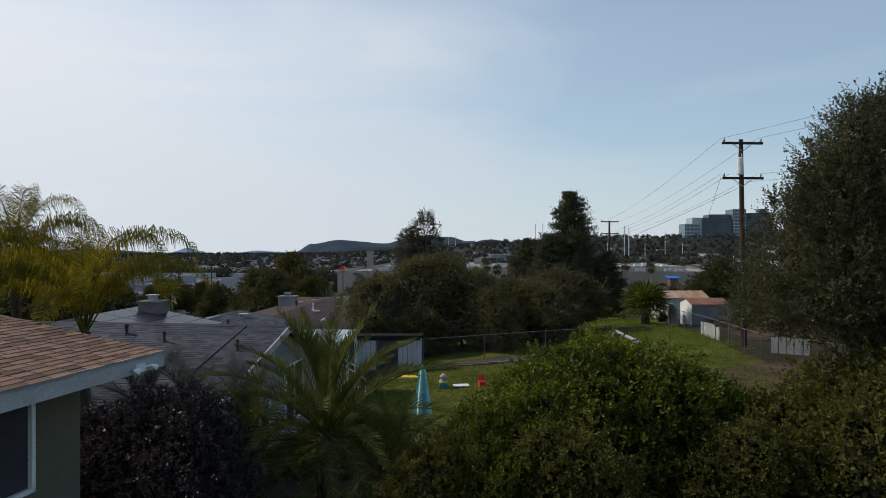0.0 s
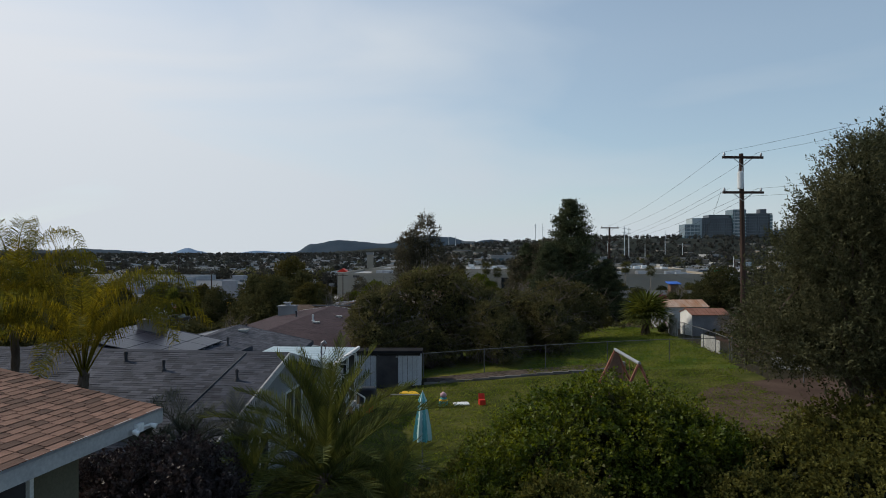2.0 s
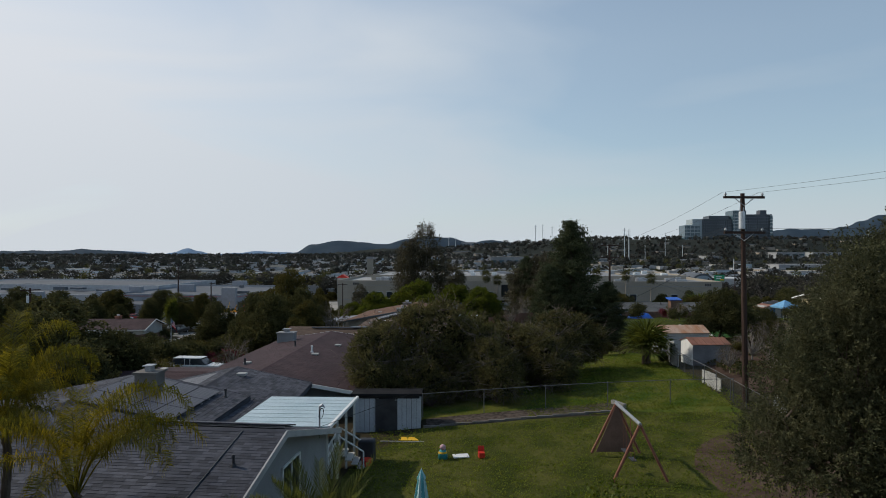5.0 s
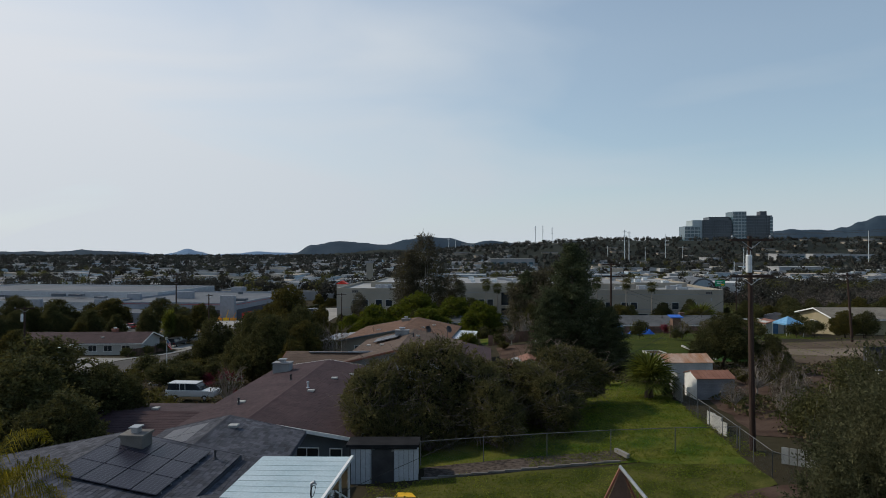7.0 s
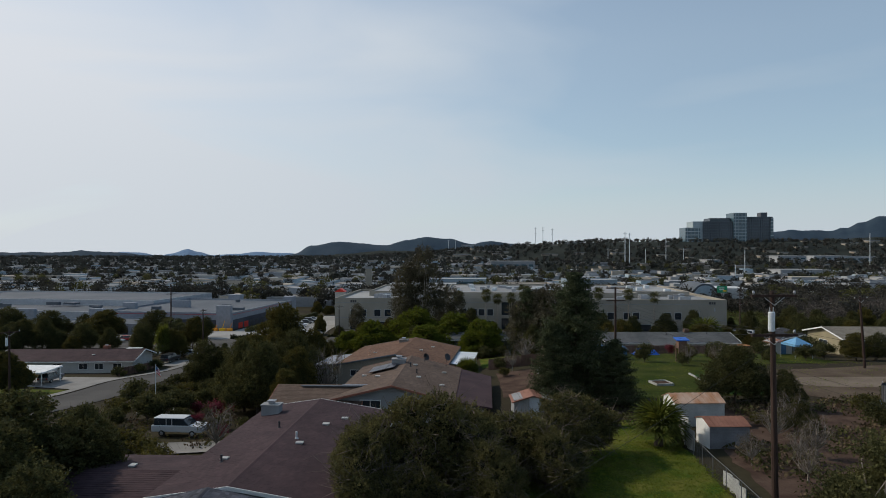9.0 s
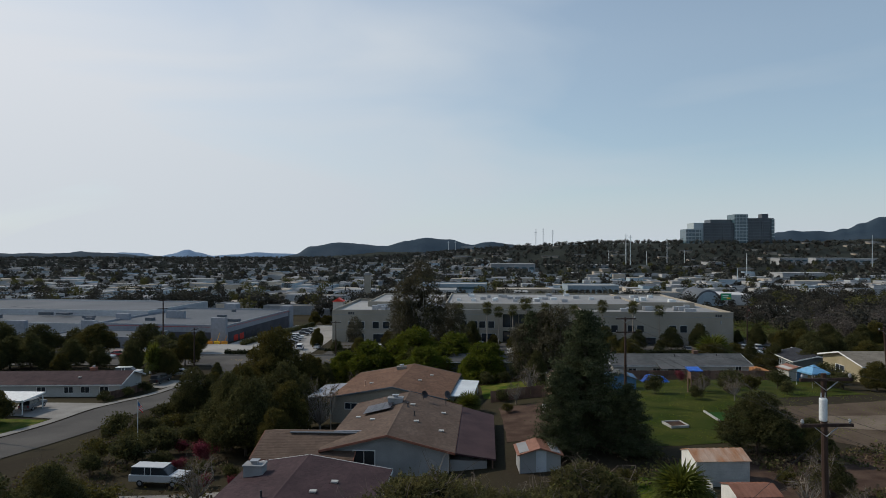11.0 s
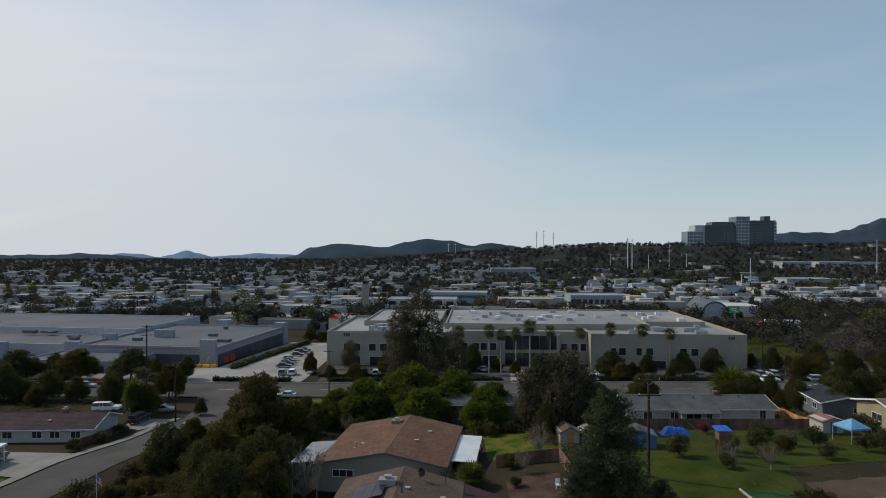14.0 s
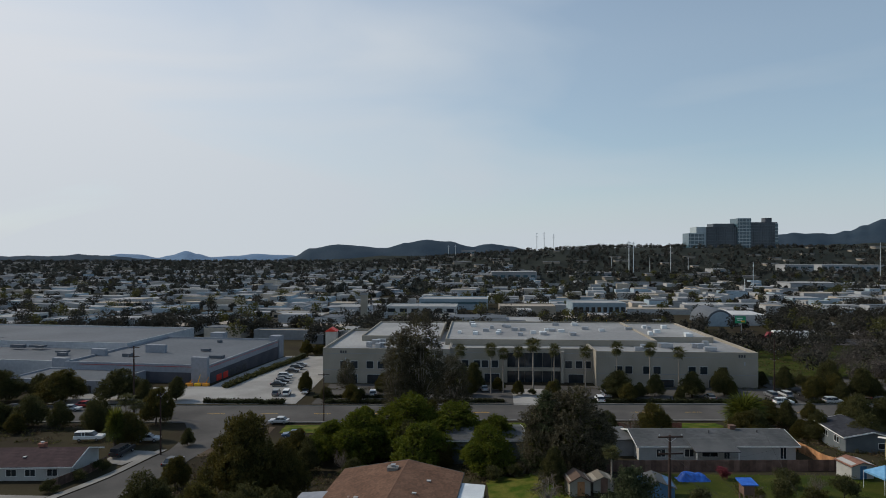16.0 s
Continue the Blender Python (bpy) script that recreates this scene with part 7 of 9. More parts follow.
place(tangle, -0.5, 43.5, 0, 1.05, 0.96, dz=-0.7)
again(tangle, -4.4, 42.4, 90, 0.85, 0.82, dz=-0.7)
again(tangle, 5.2, 45.0, 160, 0.9, 0.68, dz=-0.7)
again(tangle, 9.2, 48.0, 220, 0.95, 0.74, dz=-0.7)
again(tangle, 3.0, 40.8, 300, 0.6, 0.62, dz=-0.7)
again(tangle, 2.0, 46.0, 30, 0.8, 0.72, dz=-0.7)
again(tangle, 7.0, 43.4, 110, 0.62, 0.6, dz=-0.7)
again(tangle, -1.6, 40.2, 190, 0.55, 0.5, dz=-0.7)
h = 6.0 - land(20.6, 32.5)
yard = leafy_tree("yard_tree", "dense dark green yard tree beside the wire fence", "tree", h, 2.9, 2.8, 1.2, LEAF_OAK, BARK_PALE, 206, 240, 110, 0.08, 0.36, 20, low=-0.9, hollow=0.35, group="yard trees")
place(yard, 20.8, 32.6)
again(yard, 24.5, 34.5, 120, 0.85, 0.8)
place(cedar, 14.2, 68.5, 0, 0.96, 1.02)
again(cedar, 11.4, 66.0, 120, 0.64, 0.66)
again(cedar, 17.6, 66.0, 200, 0.62, 0.5)
again(cedar, 15.2, 112, 60, 0.85, 0.9, label="grey-green feathery tree behind the lawn")
place(gum, -4.6, 152, 0, 1.0, 1.02)
again(gum, -8.8, 151, 80, 0.85, 0.85)
again(gum, 2.5, 156, 160, 0.8, 0.62)
again(gum, -25.5, 190, 220, 0.5, 0.4)
pepper = shoot_tree("pepper_tree", "broad grey-green feathery pepper tree weeping to the ground", "tree", [(1.6 * a, 1.5 * b, 1.45 * c, 1.6 * d, 1.5 * e, 1.45 * f) for a, b, c, d, e, f in bumpy(CROWN_LOBES, 20, 8)], [(0, 0, 2.4)], LEAF_EUC, LEAF_OAK, BARK, 245, 13, 0.75, 9, 0.13, "pepper trees", 14, r=0.22, rough=0.6, keep=0.5, up=-0.2, long=2.2, inner=0.2)
place(pepper, 18.0, 111.5, 0, 1.0)
again(pepper, 21.5, 117, 120, 0.8, 0.75)
place(bright, -6.0, 133, 0, 1.45, 1.15)
again(bright, 2.5, 130, 70, 1.3, 0.95)
again(bright, -13.5, 131, 140, 1.25, 0.95)
again(bright, 6.5, 121, 200, 0.55, 0.5)
again(bright, -3.0, 124, 250, 1.1, 0.8)
again(bright, -20, 134, 300, 1.0, 0.75)
again(bright, 9.0, 127, 30, 0.9, 0.7)
place(olive, -28.0, 110, 0, 1.3, 1.6)
again(olive, -22.0, 112, 160, 0.85, 1.05)
again(olive, -63, 160, 40, 0.9, 1.0)
again(olive, -37.5, 193, 40, 0.5, 0.75)
place(oak, -24.5, 95, 0, 0.9, 0.85)
for x, y, rz, s, sz in ((-22, 86, 140, 0.75, 0.85), (-27.5, 43.0, 30, 1.3, 0.98), (-24, 37, 120, 1.1, 0.9), (-20.5, 34.5, 200, 0.8, 0.75), (-40, 50, 90, 1.4, 1.0), (-32, 49, 210, 1.0, 0.85), (-36, 44, 210, 1.1, 0.85), (-30, 33, 300, 1.0, 0.85), (-23.5, 45.5, 20, 0.7, 0.75), (-22.5, 80, 20, 1.0, 1.05), (-18.5, 82.5, 80, 0.8, 0.95), (-25.5, 84, 140, 1.0, 1.1), (-20.5, 88, 200, 1.05, 1.2), (-18.2, 77, 260, 0.6, 0.7), (-26.5, 91, 300, 1.0, 1.2), (-19, 95.5, 30, 0.75, 0.9),
                        (-41, 119, 30, 0.55, 0.6), (-60, 143, 200, 0.75, 0.8), (-69, 184, 250, 0.8, 0.75), (-76, 181, 20, 0.6, 0.7), (-84, 184, 60, 1.45, 0.95), (-97, 181, 100, 1.6, 1.0), (-105, 185, 160, 0.9, 0.85), (-114, 182, 30, 1.5, 0.95), (-127, 185, 90, 1.7, 1.1), (-138, 183, 150, 1.2, 0.8), (-90, 158, 30, 0.9, 0.8), (-104, 157, 100, 1.0, 0.9), (-74, 157, 200, 0.8, 0.8), (-118, 156, 10, 1.1, 1.0), (-49, 143, 80, 0.35, 0.4),
                        (29.6, 66.0, 10, 0.88, 0.66), (33.8, 64.0, 150, 0.42, 0.44), (30.0, 55.6, 0, 0.40, 0.31), (23.5, 119, 30, 0.8, 0.75), (14.8, 103.5, 70, 0.5, 0.62), (27, 140, 120, 0.8, 0.8), (33, 145, 10, 0.6, 0.65), (60, 141, 40, 0.8, 0.75), (69, 141, 140, 0.5, 0.5), (76, 137, 240, 0.9, 0.95), (84, 140, 10, 1.0, 1.0), (92, 146, 70, 1.0, 0.95), (98, 138, 170, 1.1, 1.05), (72, 152, 60, 0.6, 0.7), (82, 160, 130, 0.5, 0.5),
                        (62, 96, 60, 0.6, 0.5), (66.5, 98, 160, 0.6, 0.5), (47, 188, 40, 1.15, 0.8), (57, 188, 30, 0.65, 0.7), (66.5, 187, 60, 0.95, 0.78), (75.7, 188.5, 150, 0.75, 0.9), (30, 186, 190, 0.5, 0.6), (-12, 183, 80, 0.55, 0.55), (-30, 184, 10, 0.5, 0.45), (-23, 183, 150, 0.6, 0.55), (104, 186, 90, 0.8, 0.75), (114, 190, 190, 0.9, 0.8), (125, 192, 250, 0.9, 0.85), (140, 190, 40, 1.0, 0.9), (96, 196, 60, 0.8, 0.8), (150, 196, 140, 1.0, 0.95), (9, 197, 60, 0.8, 0.9), (-6, 200, 140, 0.7, 0.7)):
    again((oak, tall_oak, olive)[(rz // 10 + int(abs(x))) % 3], x, y, rz, s, sz)
place(tall_oak, -36.5, 100, 0, 1.0, 1.0)
place(twigs, -15.5, 88, 0, 1.1, 1.25)
for x, y, rz, s in ((-19, 92, 60, 1.0), (-17, 84, 140, 0.9), (-21, 62, 30, 0.8), (21.6, 46.5, 60, 0.4), (23.4, 43, 120, 0.45), (25.2, 47, 200, 0.45), (26, 52, 250, 0.55), (27, 48, 10, 0.55), (30, 56, 90, 0.6), (12.5, 95, 30, 0.75), (9.8, 88, 110, 0.5), (34.5, 90, 30, 0.5), (37.5, 87, 90, 0.55), (46, 55, 150, 0.6), (41, 47, 90, 0.6), (35, 44, 20, 0.5), (47, 100, 70, 0.45)):
    again(twigs, x, y, rz, s)
place(shrub, 29.6, 93.5, 0, 1.1)
for x, y, rz, s in ((41.5, 98, 20, 1.1), (45, 103.5, 80, 1.0), (49.5, 99, 150, 1.2), (54.5, 96, 240, 1.0), (58.5, 98, 300, 1.1), (33, 88, 40, 0.7), (47, 92, 10, 0.8), (60.5, 105, 60, 1.3), (-31, 104, 100, 0.9), (-33, 89, 140, 0.9), (-36.5, 99, 220, 1.0), (-39, 108, 300, 0.8), (-40, 103, 20, 0.8), (-38.5, 92, 60, 1.0), (-33, 82, 120, 1.3), (-31, 86, 180, 1.2), (-36, 72, 250, 1.0), (-34, 79, 300, 1.2), (-24, 71.5, 20, 0.7), (-21, 70.5, 80, 0.6), (-30, 75, 150, 0.8), (-59.4, 117, 30, 0.8), (-58.2, 123, 90, 0.8), (-57.4, 128, 160, 0.9),
                    (18.6, 52, 30, 0.4), (31, 44, 10, 0.8), (38, 57, 60, 1.0), (44, 50, 130, 1.2), (49, 58, 200, 1.3), (52, 49, 260, 1.4), (47, 68, 330, 0.8), (1.0, 88, 30, 0.8), (3.4, 87.5, 100, 0.9), (8.3, 91, 60, 0.7), (7.5, 109, 60, 0.9), (10.5, 110, 160, 0.8), (-58, 116.6, 30, 0.5)):
    again(shrub, x, y, rz, s)
place(shrub2, 36.4, 96.5, 0, 1.1)
for x, y, rz, s in ((43.5, 95, 60, 1.0), (39, 90.5, 160, 0.7), (-39, 86, 60, 1.0), (-37.5, 94, 150, 1.1), (-25, 56, 30, 1.3), (-28, 58.5, 120, 1.4), (-22.5, 53, 200, 1.2), (-32, 62, 300, 1.2), (40, 62, 60, 0.8), (36, 47, 140, 0.8), (8.2, 84, 60, 0.5), (15, 58, 30, 0.6), (28, 58, 210, 0.5), (-39, 78, 30, 1.1), (-37, 66, 90, 1.2), (-37, 97, 200, 1.0)):
    again(shrub2, x, y, rz, s)
place(redsh, -26.5, 78, 0, 1.1)
for x, y, s in ((-22.5, 68.0, 0.6), (-19.5, 67.2, 0.55), (-31, 82, 0.8), (-27.5, 73.5, 0.7), (38, 106.5, 0.8)):
    again(redsh, x, y, x * 20, s)
place(stout, 17.0, 51.6, 0, 1.15)
again(stout, 62.5, 150.5, 60, 2.4, label="large stout palm at the drive gate")
again(stout, 3.6, 85.5, 140, 0.9)
again(skyduster, 21.6, 101, 20, 0.62, 0.42, label="slender young palm beside the garden huts")
again(stout, -62, 141, 120, 1.0, 2.5)
again(stout, 6, 199, 20, 1.2, 2.0)
place(skyduster, 5.2, 193, 0, 0.95)
for x, y, s, sz in ((13.5, 192, 0.95, 0.98), (17, 193, 0.9, 0.88), (25, 191.5, 1.25, 1.08), (31, 193, 0.9, 0.96), (21.5, 195, 0.9, 0.9), (39.5, 192.5, 0.95, 0.92), (47.5, 190.5, 0.95, 1.02), (56.5, 190.5, 0.95, 1.0), (64.5, 191, 0.95, 0.92), (-4.6, 196, 0.9, 0.85), (-64.6, 150, 0.9, 0.62), (-62, 149, 0.9, 0.55)):
    again(skyduster, x, y, x * 37, s, sz)


def raised_bed(x, y, rz, w, d):
    root = thing("raised_bed", "raised garden bed framed with weathered boards", "garden bed", x, y, land(x, y), rz, "raised beds")
    for a, b, c, e in ((0, -d / 2, w, 0.06), (0, d / 2, w, 0.06), (-w / 2, 0, 0.06, d - 0.12), (w / 2, 0, 0.06, d - 0.12)):
        part("board", Solid().box(a, b, 0.15, c, e, 0.42), WOOD_GREY, root)
    part("soil", Solid().box(0, 0, 0.1, w - 0.1, d - 0.1, 0.36), DIRT, root)
    return root


raised_bed(-36.6, 83.2, 12, 4.2, 1.7)
raised_bed(-35.8, 91.3, 8, 3.2, 1.8)
raised_bed(-34.5, 94.6, 8, 3.0, 1.6)
utility_pole("tall dark utility pole beside the warehouse", -73, 170, land(-73, 170), 16, (15.6, 13.5), False, 20, 0, 0.18)
utility_pole("wooden utility pole at the street corner", -51.5, 137, land(-51.5, 137), 11.5, (11.2,), False, 80, 0, 0.14)
utility_pole("wooden utility pole with transformer by the house", -59.5, 89, land(-59.5, 89), 10.5, (10.2,), True, 40, 0, 0.14)
utility_pole("tall wooden pole at the car park", 91, 192, land(91, 192), 15, (12.0, 9.5), False, 10, 0, 0.16)
utility_pole("thin utility pole by the parking entrance", -26.5, 163, land(-26.5, 163), 11, (10.6,), False, 10, 0, 0.12)

# ---- more garden trees and undergrowth ----
g = random.Random(91)
KEEP_OFF = ((-63, -44, 40, 162), (-16, 8, 60, 108), (-24, -4, 36, 62), (-32, -20, 66.5, 71.5), (-76, -50, 104, 134), (26, 60, 117, 133))


def free(x, y, gap=0.0):
    return not any(a - gap < x < b + gap and c - gap < y < d + gap for a, b, c, d in KEEP_OFF)


for x0, x1, y0, y1, n, kinds in ((-31, -20, 112, 134, 5, (oak, olive, tall_oak, twigs)), (-46, -32, 74, 124, 26, (shrub, shrub2, shrub)), (-24, 12, 112, 150, 12, (oak, olive, bright, twigs)), (-140, -60, 148, 159, 16, (tall_oak, olive, oak)), (66, 130, 128, 158, 18, (tall_oak, olive, oak)), (-30, 90, 181, 197, 26, (oak, shrub, olive)),
                                 (92, 150, 180, 204, 14, (oak, tall_oak, olive)), (28, 60, 134, 149, 8, (oak, twigs, olive)), (-42, -24, 30, 60, 8, (tall_oak, olive, oak)), (44, 66, 40, 62, 10, (oak, olive, twigs)), (-100, -60, 84, 100, 6, (oak, olive)), (-56, -38, 258, 268, 5, (oak, olive))):
    for i in range(n):
        x, y = g.uniform(x0, x1), g.uniform(y0, y1)
        if not free(x, y, 1.5):
            continue
        k = g.choice(kinds)
        s = g.uniform(0.45, 0.95) if k is not shrub else g.uniform(0.9, 1.6)
        if y > 175 and -36 < x < 95:
            s *= 0.8
        again(k, x, y, g.uniform(0, 360), s, s * g.uniform(0.8, 1.15))


def undergrowth(name, label, zones, leaf, size, seed):
    q = np.random.default_rng(seed)
    pts = []
    for x0, x1, y0, y1, h, dense in zones:
        for k in range(int((x1 - x0) * (y1 - y0) * dense)):
            x, y = q.uniform(x0, x1), q.uniform(y0, y1)
            w = noise.noise((x * 0.22, y * 0.22, seed * 0.37))
            if w < -0.12 or not free(x, y):
                continue
            n = 9
            c = q.normal(size=(n, 3)) * (0.32, 0.32, 0.16)
            c[:, 2] = np.abs(c[:, 2])
            pts.append(c + (x, y, land(x, y) + h * (0.15 + 0.9 * max(0, w)) * q.uniform(0.2, 1.0)))
    v, f = leaf_cloud(np.concatenate(pts), size, seed, 1.8, 0.5)
    return tagged(new(name, np_mesh(name, v, f, leaf)), label, "undergrowth", kind="stuff")


ZONES = ((-47, -20, 61, 136, 1.6, 0.8), (-47, -24, 28, 61, 1.6, 0.8), (21.5, 55, 38, 52, 0.9, 1.8), (28, 55, 52, 68, 1.4, 1.6), (-24, 16, 109, 152, 1.5, 0.7), (-140, -58, 144, 160, 1.4, 0.6), (60, 140, 116, 158, 1.4, 0.6), (4, 16, 12.5, 17.5, 0.8, 2.0), (-22, -5, 8, 13.5, 0.6, 2.0), (-6, 4.5, 13.5, 17.5, 0.6, 2.0),
         (5.5, 7.5, 62, 112, 1.0, 1.2), (14.5, 20, 70, 112, 1.0, 0.8), (95, 190, 180, 300, 1.6, 0.25), (-34, 92, 197, 200, 0.8, 0.5), (16, 21, 58, 68, 0.7, 1.0), (-60, -38, 182, 186, 0.9, 0.6))
undergrowth("undergrowth", "tangled dark green weeds and low scrub", ZONES, LEAF_OAK, 0.17, 601)
undergrowth("dry_undergrowth", "dry brownish weeds and leaf litter", ZONES, foliage("leaf_dry_weeds", (0.10, 0.075, 0.045), (0.15, 0.115, 0.07), 0.1), 0.15, 602)
undergrowth("lawn_weeds", "clumps of taller grass on the slope", ((7, 18, 35.5, 58, 0.22, 5.0), (12, 17, 33, 37, 0.25, 5.0), (-4, 12, 18, 35, 0.05, 2.5), (20, 60, 70, 110, 0.2, 1.0)), GRASS_BLADE, 0.05, 603)

# ---- large buildings ----
def flat_block(parent, name, x0, x1, y0, y1, z0, z1, wall, roof, parapet=0.8, t=0.4):
    """Walls with a parapet round a sunken flat roof."""
    ring = ((x0, y0), (x1, y0), (x1, y1), (x0, y1), (x0 + t, y0 + t), (x1 - t, y0 + t), (x1 - t, y1 - t), (x0 + t, y1 - t))
    q = Solid().add([(a, b, z) for z in (z0, z1) for a, b in ring],
                    [f for i in range(4) for f in ((i, (i + 1) % 4, (i + 1) % 4 + 8, i + 8), (i + 4, i + 12, (i + 1) % 4 + 12, (i + 1) % 4 + 4),
                                                   (i + 8, (i + 1) % 4 + 8, (i + 1) % 4 + 12, i + 12), (i, i + 4, (i + 1) % 4 + 4, (i + 1) % 4))])
    w = part(name, q, wall, parent)
    part("roof", Solid().box((x0 + x1) / 2, (y0 + y1) / 2, z1 - parapet - 0.2, x1 - x0 - 2 * t, y1 - y0 - 2 * t, 0.4), roof, parent)
    return w


OFFICE = thing("office_building", "two-storey beige tilt-up office building with dark windows", "office building", -35.5, 208, -12.2, -3.2)
# local: x along the front (0 to 126), y into the depth
ZT = 10.8
flat_block(OFFICE, "wall", 0, 38, 0, 45, -1, ZT, STUCCO_BEIGE, ROOF_PALE)
flat_block(OFFICE, "wall", 38, 80.5, 3.5, 55, -1, ZT - 0.1, STUCCO_BEIGE, ROOF_PALE)
flat_block(OFFICE, "wall", 80.5, 126.2, -1.5, 52, -1, ZT, STUCCO_BEIGE, ROOF_PALE)
flat_block(OFFICE, "upper_wall", 36, 102, 13, 62, ZT - 1.5, ZT + 1.1, STUCCO_BEIGE, ROOF_PALE, 0.5)
flat_block(OFFICE, "upper_wall", 102.2, 122.5, 22, 61, ZT - 1.5, ZT + 1.0, STUCCO_BEIGE, ROOF_PALE, 0.5)
flat_block(OFFICE, "upper_wall", 8, 34, 20, 60, ZT - 1.5, ZT + 1.0, STUCCO_BEIGE, ROOF_PALE, 0.5)
g = random.Random(7)
for k in range(34):
    bx, by = g.uniform(40, 118), g.uniform(25, 58)
    part("roof_unit", Solid().box(bx, by, ZT + 1.0, g.uniform(1.2, 2.4), g.uniform(1.2, 2.2), g.uniform(0.9, 1.5)), METAL_GREY if k % 2 else METAL_WHITE, OFFICE)
for k in range(14):
    bx, by = g.uniform(12, 34), g.uniform(4, 18)
    part("roof_unit", Solid().box(bx, by, ZT - 0.1, g.uniform(1.2, 2.6), g.uniform(1.2, 2.0), g.uniform(1.0, 1.7)), METAL_GREY, OFFICE)
for k in range(12):
    bx, by = g.uniform(88, 122), g.uniform(4, 17)
    part("roof_unit", Solid().box(bx, by, ZT - 0.1, g.uniform(1.2, 3.0), g.uniform(1.2, 2.0), g.uniform(0.8, 1.5)), METAL_GREY, OFFICE)


def office_window(x, y, z, w, h):
    p = part("window", Solid().box(x, y - 0.03, z, w + 0.3, 0.12, h + 0.3), STUCCO_WHITE, OFFICE)
    part("pane", Solid().box(x, y - 0.08, z, w, 0.1, h), GLASS, p)


for x in (6.3, 9.5, 14.2, 17.6, 25.0, 28.2):
    office_window(x, 0, 5.9, 2.0, 2.1)
for x in (7.8, 16.0, 26.5):
    office_window(x, 0, 1.7, 5.2, 2.6)
for x in (42.5, 46.0, 48.5, 51.4, 73.3, 76.4, 79.0):
    office_window(x, 3.5, 5.9, 1.9, 2.1)
for x in (44.0, 50.5, 75.5):
    office_window(x, 3.5, 1.7, 4.4, 2.6)
for x in (87.0, 89.8, 94.9, 97.8, 107.7, 111.0, 116.6):
    office_window(x, -1.5, 5.5, 2.0, 2.1)
for x in (100.5, 108.0, 114.5):
    office_window(x, -1.5, 1.5, 4.0, 2.6)
for x0, x1, y in ((0, 38, 0), (38, 80.5, 3.5), (80.5, 126.2, -1.5)):
    part("reveal_line", Solid().box((x0 + x1) / 2, y - 0.015, 4.3, x1 - x0 - 0.2, 0.05, 0.12).box((x0 + x1) / 2, y - 0.015, 9.2, x1 - x0 - 0.2, 0.05, 0.12), STUCCO_GREY, OFFICE)
for x, y in ((5.5, -0.02), (121.0, -1.52)):
    for k in range(3):
        part("number_bar", Solid().box(x + k * 0.7, y - 0.03, 9.7, 0.5, 0.06, 0.75), PAINT_DARK, OFFICE)
    part("wall_lamp", Solid().box(x + 1.4, y - 0.1, 7.6, 0.35, 0.2, 1.0), METAL_GREY, OFFICE)
portico = part("entry", Solid().box(54.6, 3.0, 4.6, 0.9, 1.2, 10.6).box(71.4, 3.0, 4.6, 0.9, 1.2, 10.6).box(63, 3.1, 4.5, 15.9, 1.0, 0.9), STUCCO_BEIGE, OFFICE, "beige framed entrance with dark glazing")
for k in range(6):
    part("pane", Solid().box(56.4 + 2.64 * k, 3.42, 7.2, 2.5, 0.1, 4.2), GLASS, portico)
    part("pane", Solid().box(56.4 + 2.64 * k, 3.42, 2.0, 2.5, 0.1, 4.0), GLASS, portico)

WARE = thing("warehouse", "long blue-grey warehouse with flat roofs and square corner towers", "warehouse", -69.0, 206, -13.2, -8.0)
# local: the right wall runs along y from 0 to 54, the body reaches to -x
flat_block(WARE, "wall", -47, 0, 0, 54, -1, 7.0, WALL_BLUEGREY, ROOF_BLUEGREY, 0.6)
flat_block(WARE, "wall", -150, -47.3, 30, 74, -1, 8.0, WALL_PALE, ROOF_BLUEGREY, 0.5)
flat_block(WARE, "wall", -150, -47.3, 4, 29.7, -1, 6.2, WALL_PALE, ROOF_BLUEGREY, 0.5)
flat_block(WARE, "wall", -52, -20, -16, 0, -1, 5.0, WALL_BLUEGREY, ROOF_BLUEGREY, 0.4)
for x, y, w, h in ((-2.4, -0.3, 5.0, 9.4), (-31, 22, 7, 9.0), (-46, 14, 5, 8.6), (-50, 2, 5, 7.6), (-1.5, 53, 4.0, 8.4), (-27, 57, 5, 8.6), (-74, -2, 8, 7.6)):
    part("corner_tower", Solid().box(x, y, h / 2 - 0.4, w, 1.4 if y < 30 else 4, h + 0.8), WALL_BLUEGREY, WARE)
part("dado", Solid().box(-22, -0.05, 2.2, 36, 0.14, 4.8).box(0.05, 27, 2.2, 0.14, 52, 4.8), surface("ware_dado", (0.060, 0.062, 0.075), (0.085, 0.085, 0.10), 0.2, 0.85, 0.1), WARE, "dark painted base of the wall")
part("stripe", Solid().box(-22, -0.1, 6.3, 40, 0.1, 0.14).box(0.1, 27, 6.3, 0.1, 53, 0.14), CAR_PAINT["red"], WARE, "thin red stripe below the parapet")
for k in range(5):
    part("loading_door", Solid().box(0.14, 6 + 4.2 * k, 1.6, 0.1, 3.0, 3.2), PAINT_RED if k in (0, 1) else PAINT_DARK, WARE)
for x in (-46, -40, -34, -28):
    p = part("window", Solid().box(x, -16.05, 2.6, 4.6, 0.14, 2.0), PAINT_DARK, WARE)
    part("pane", Solid().box(x, -16.14, 2.6, 4.2, 0.06, 1.7), GLASS, p)
g = random.Random(9)
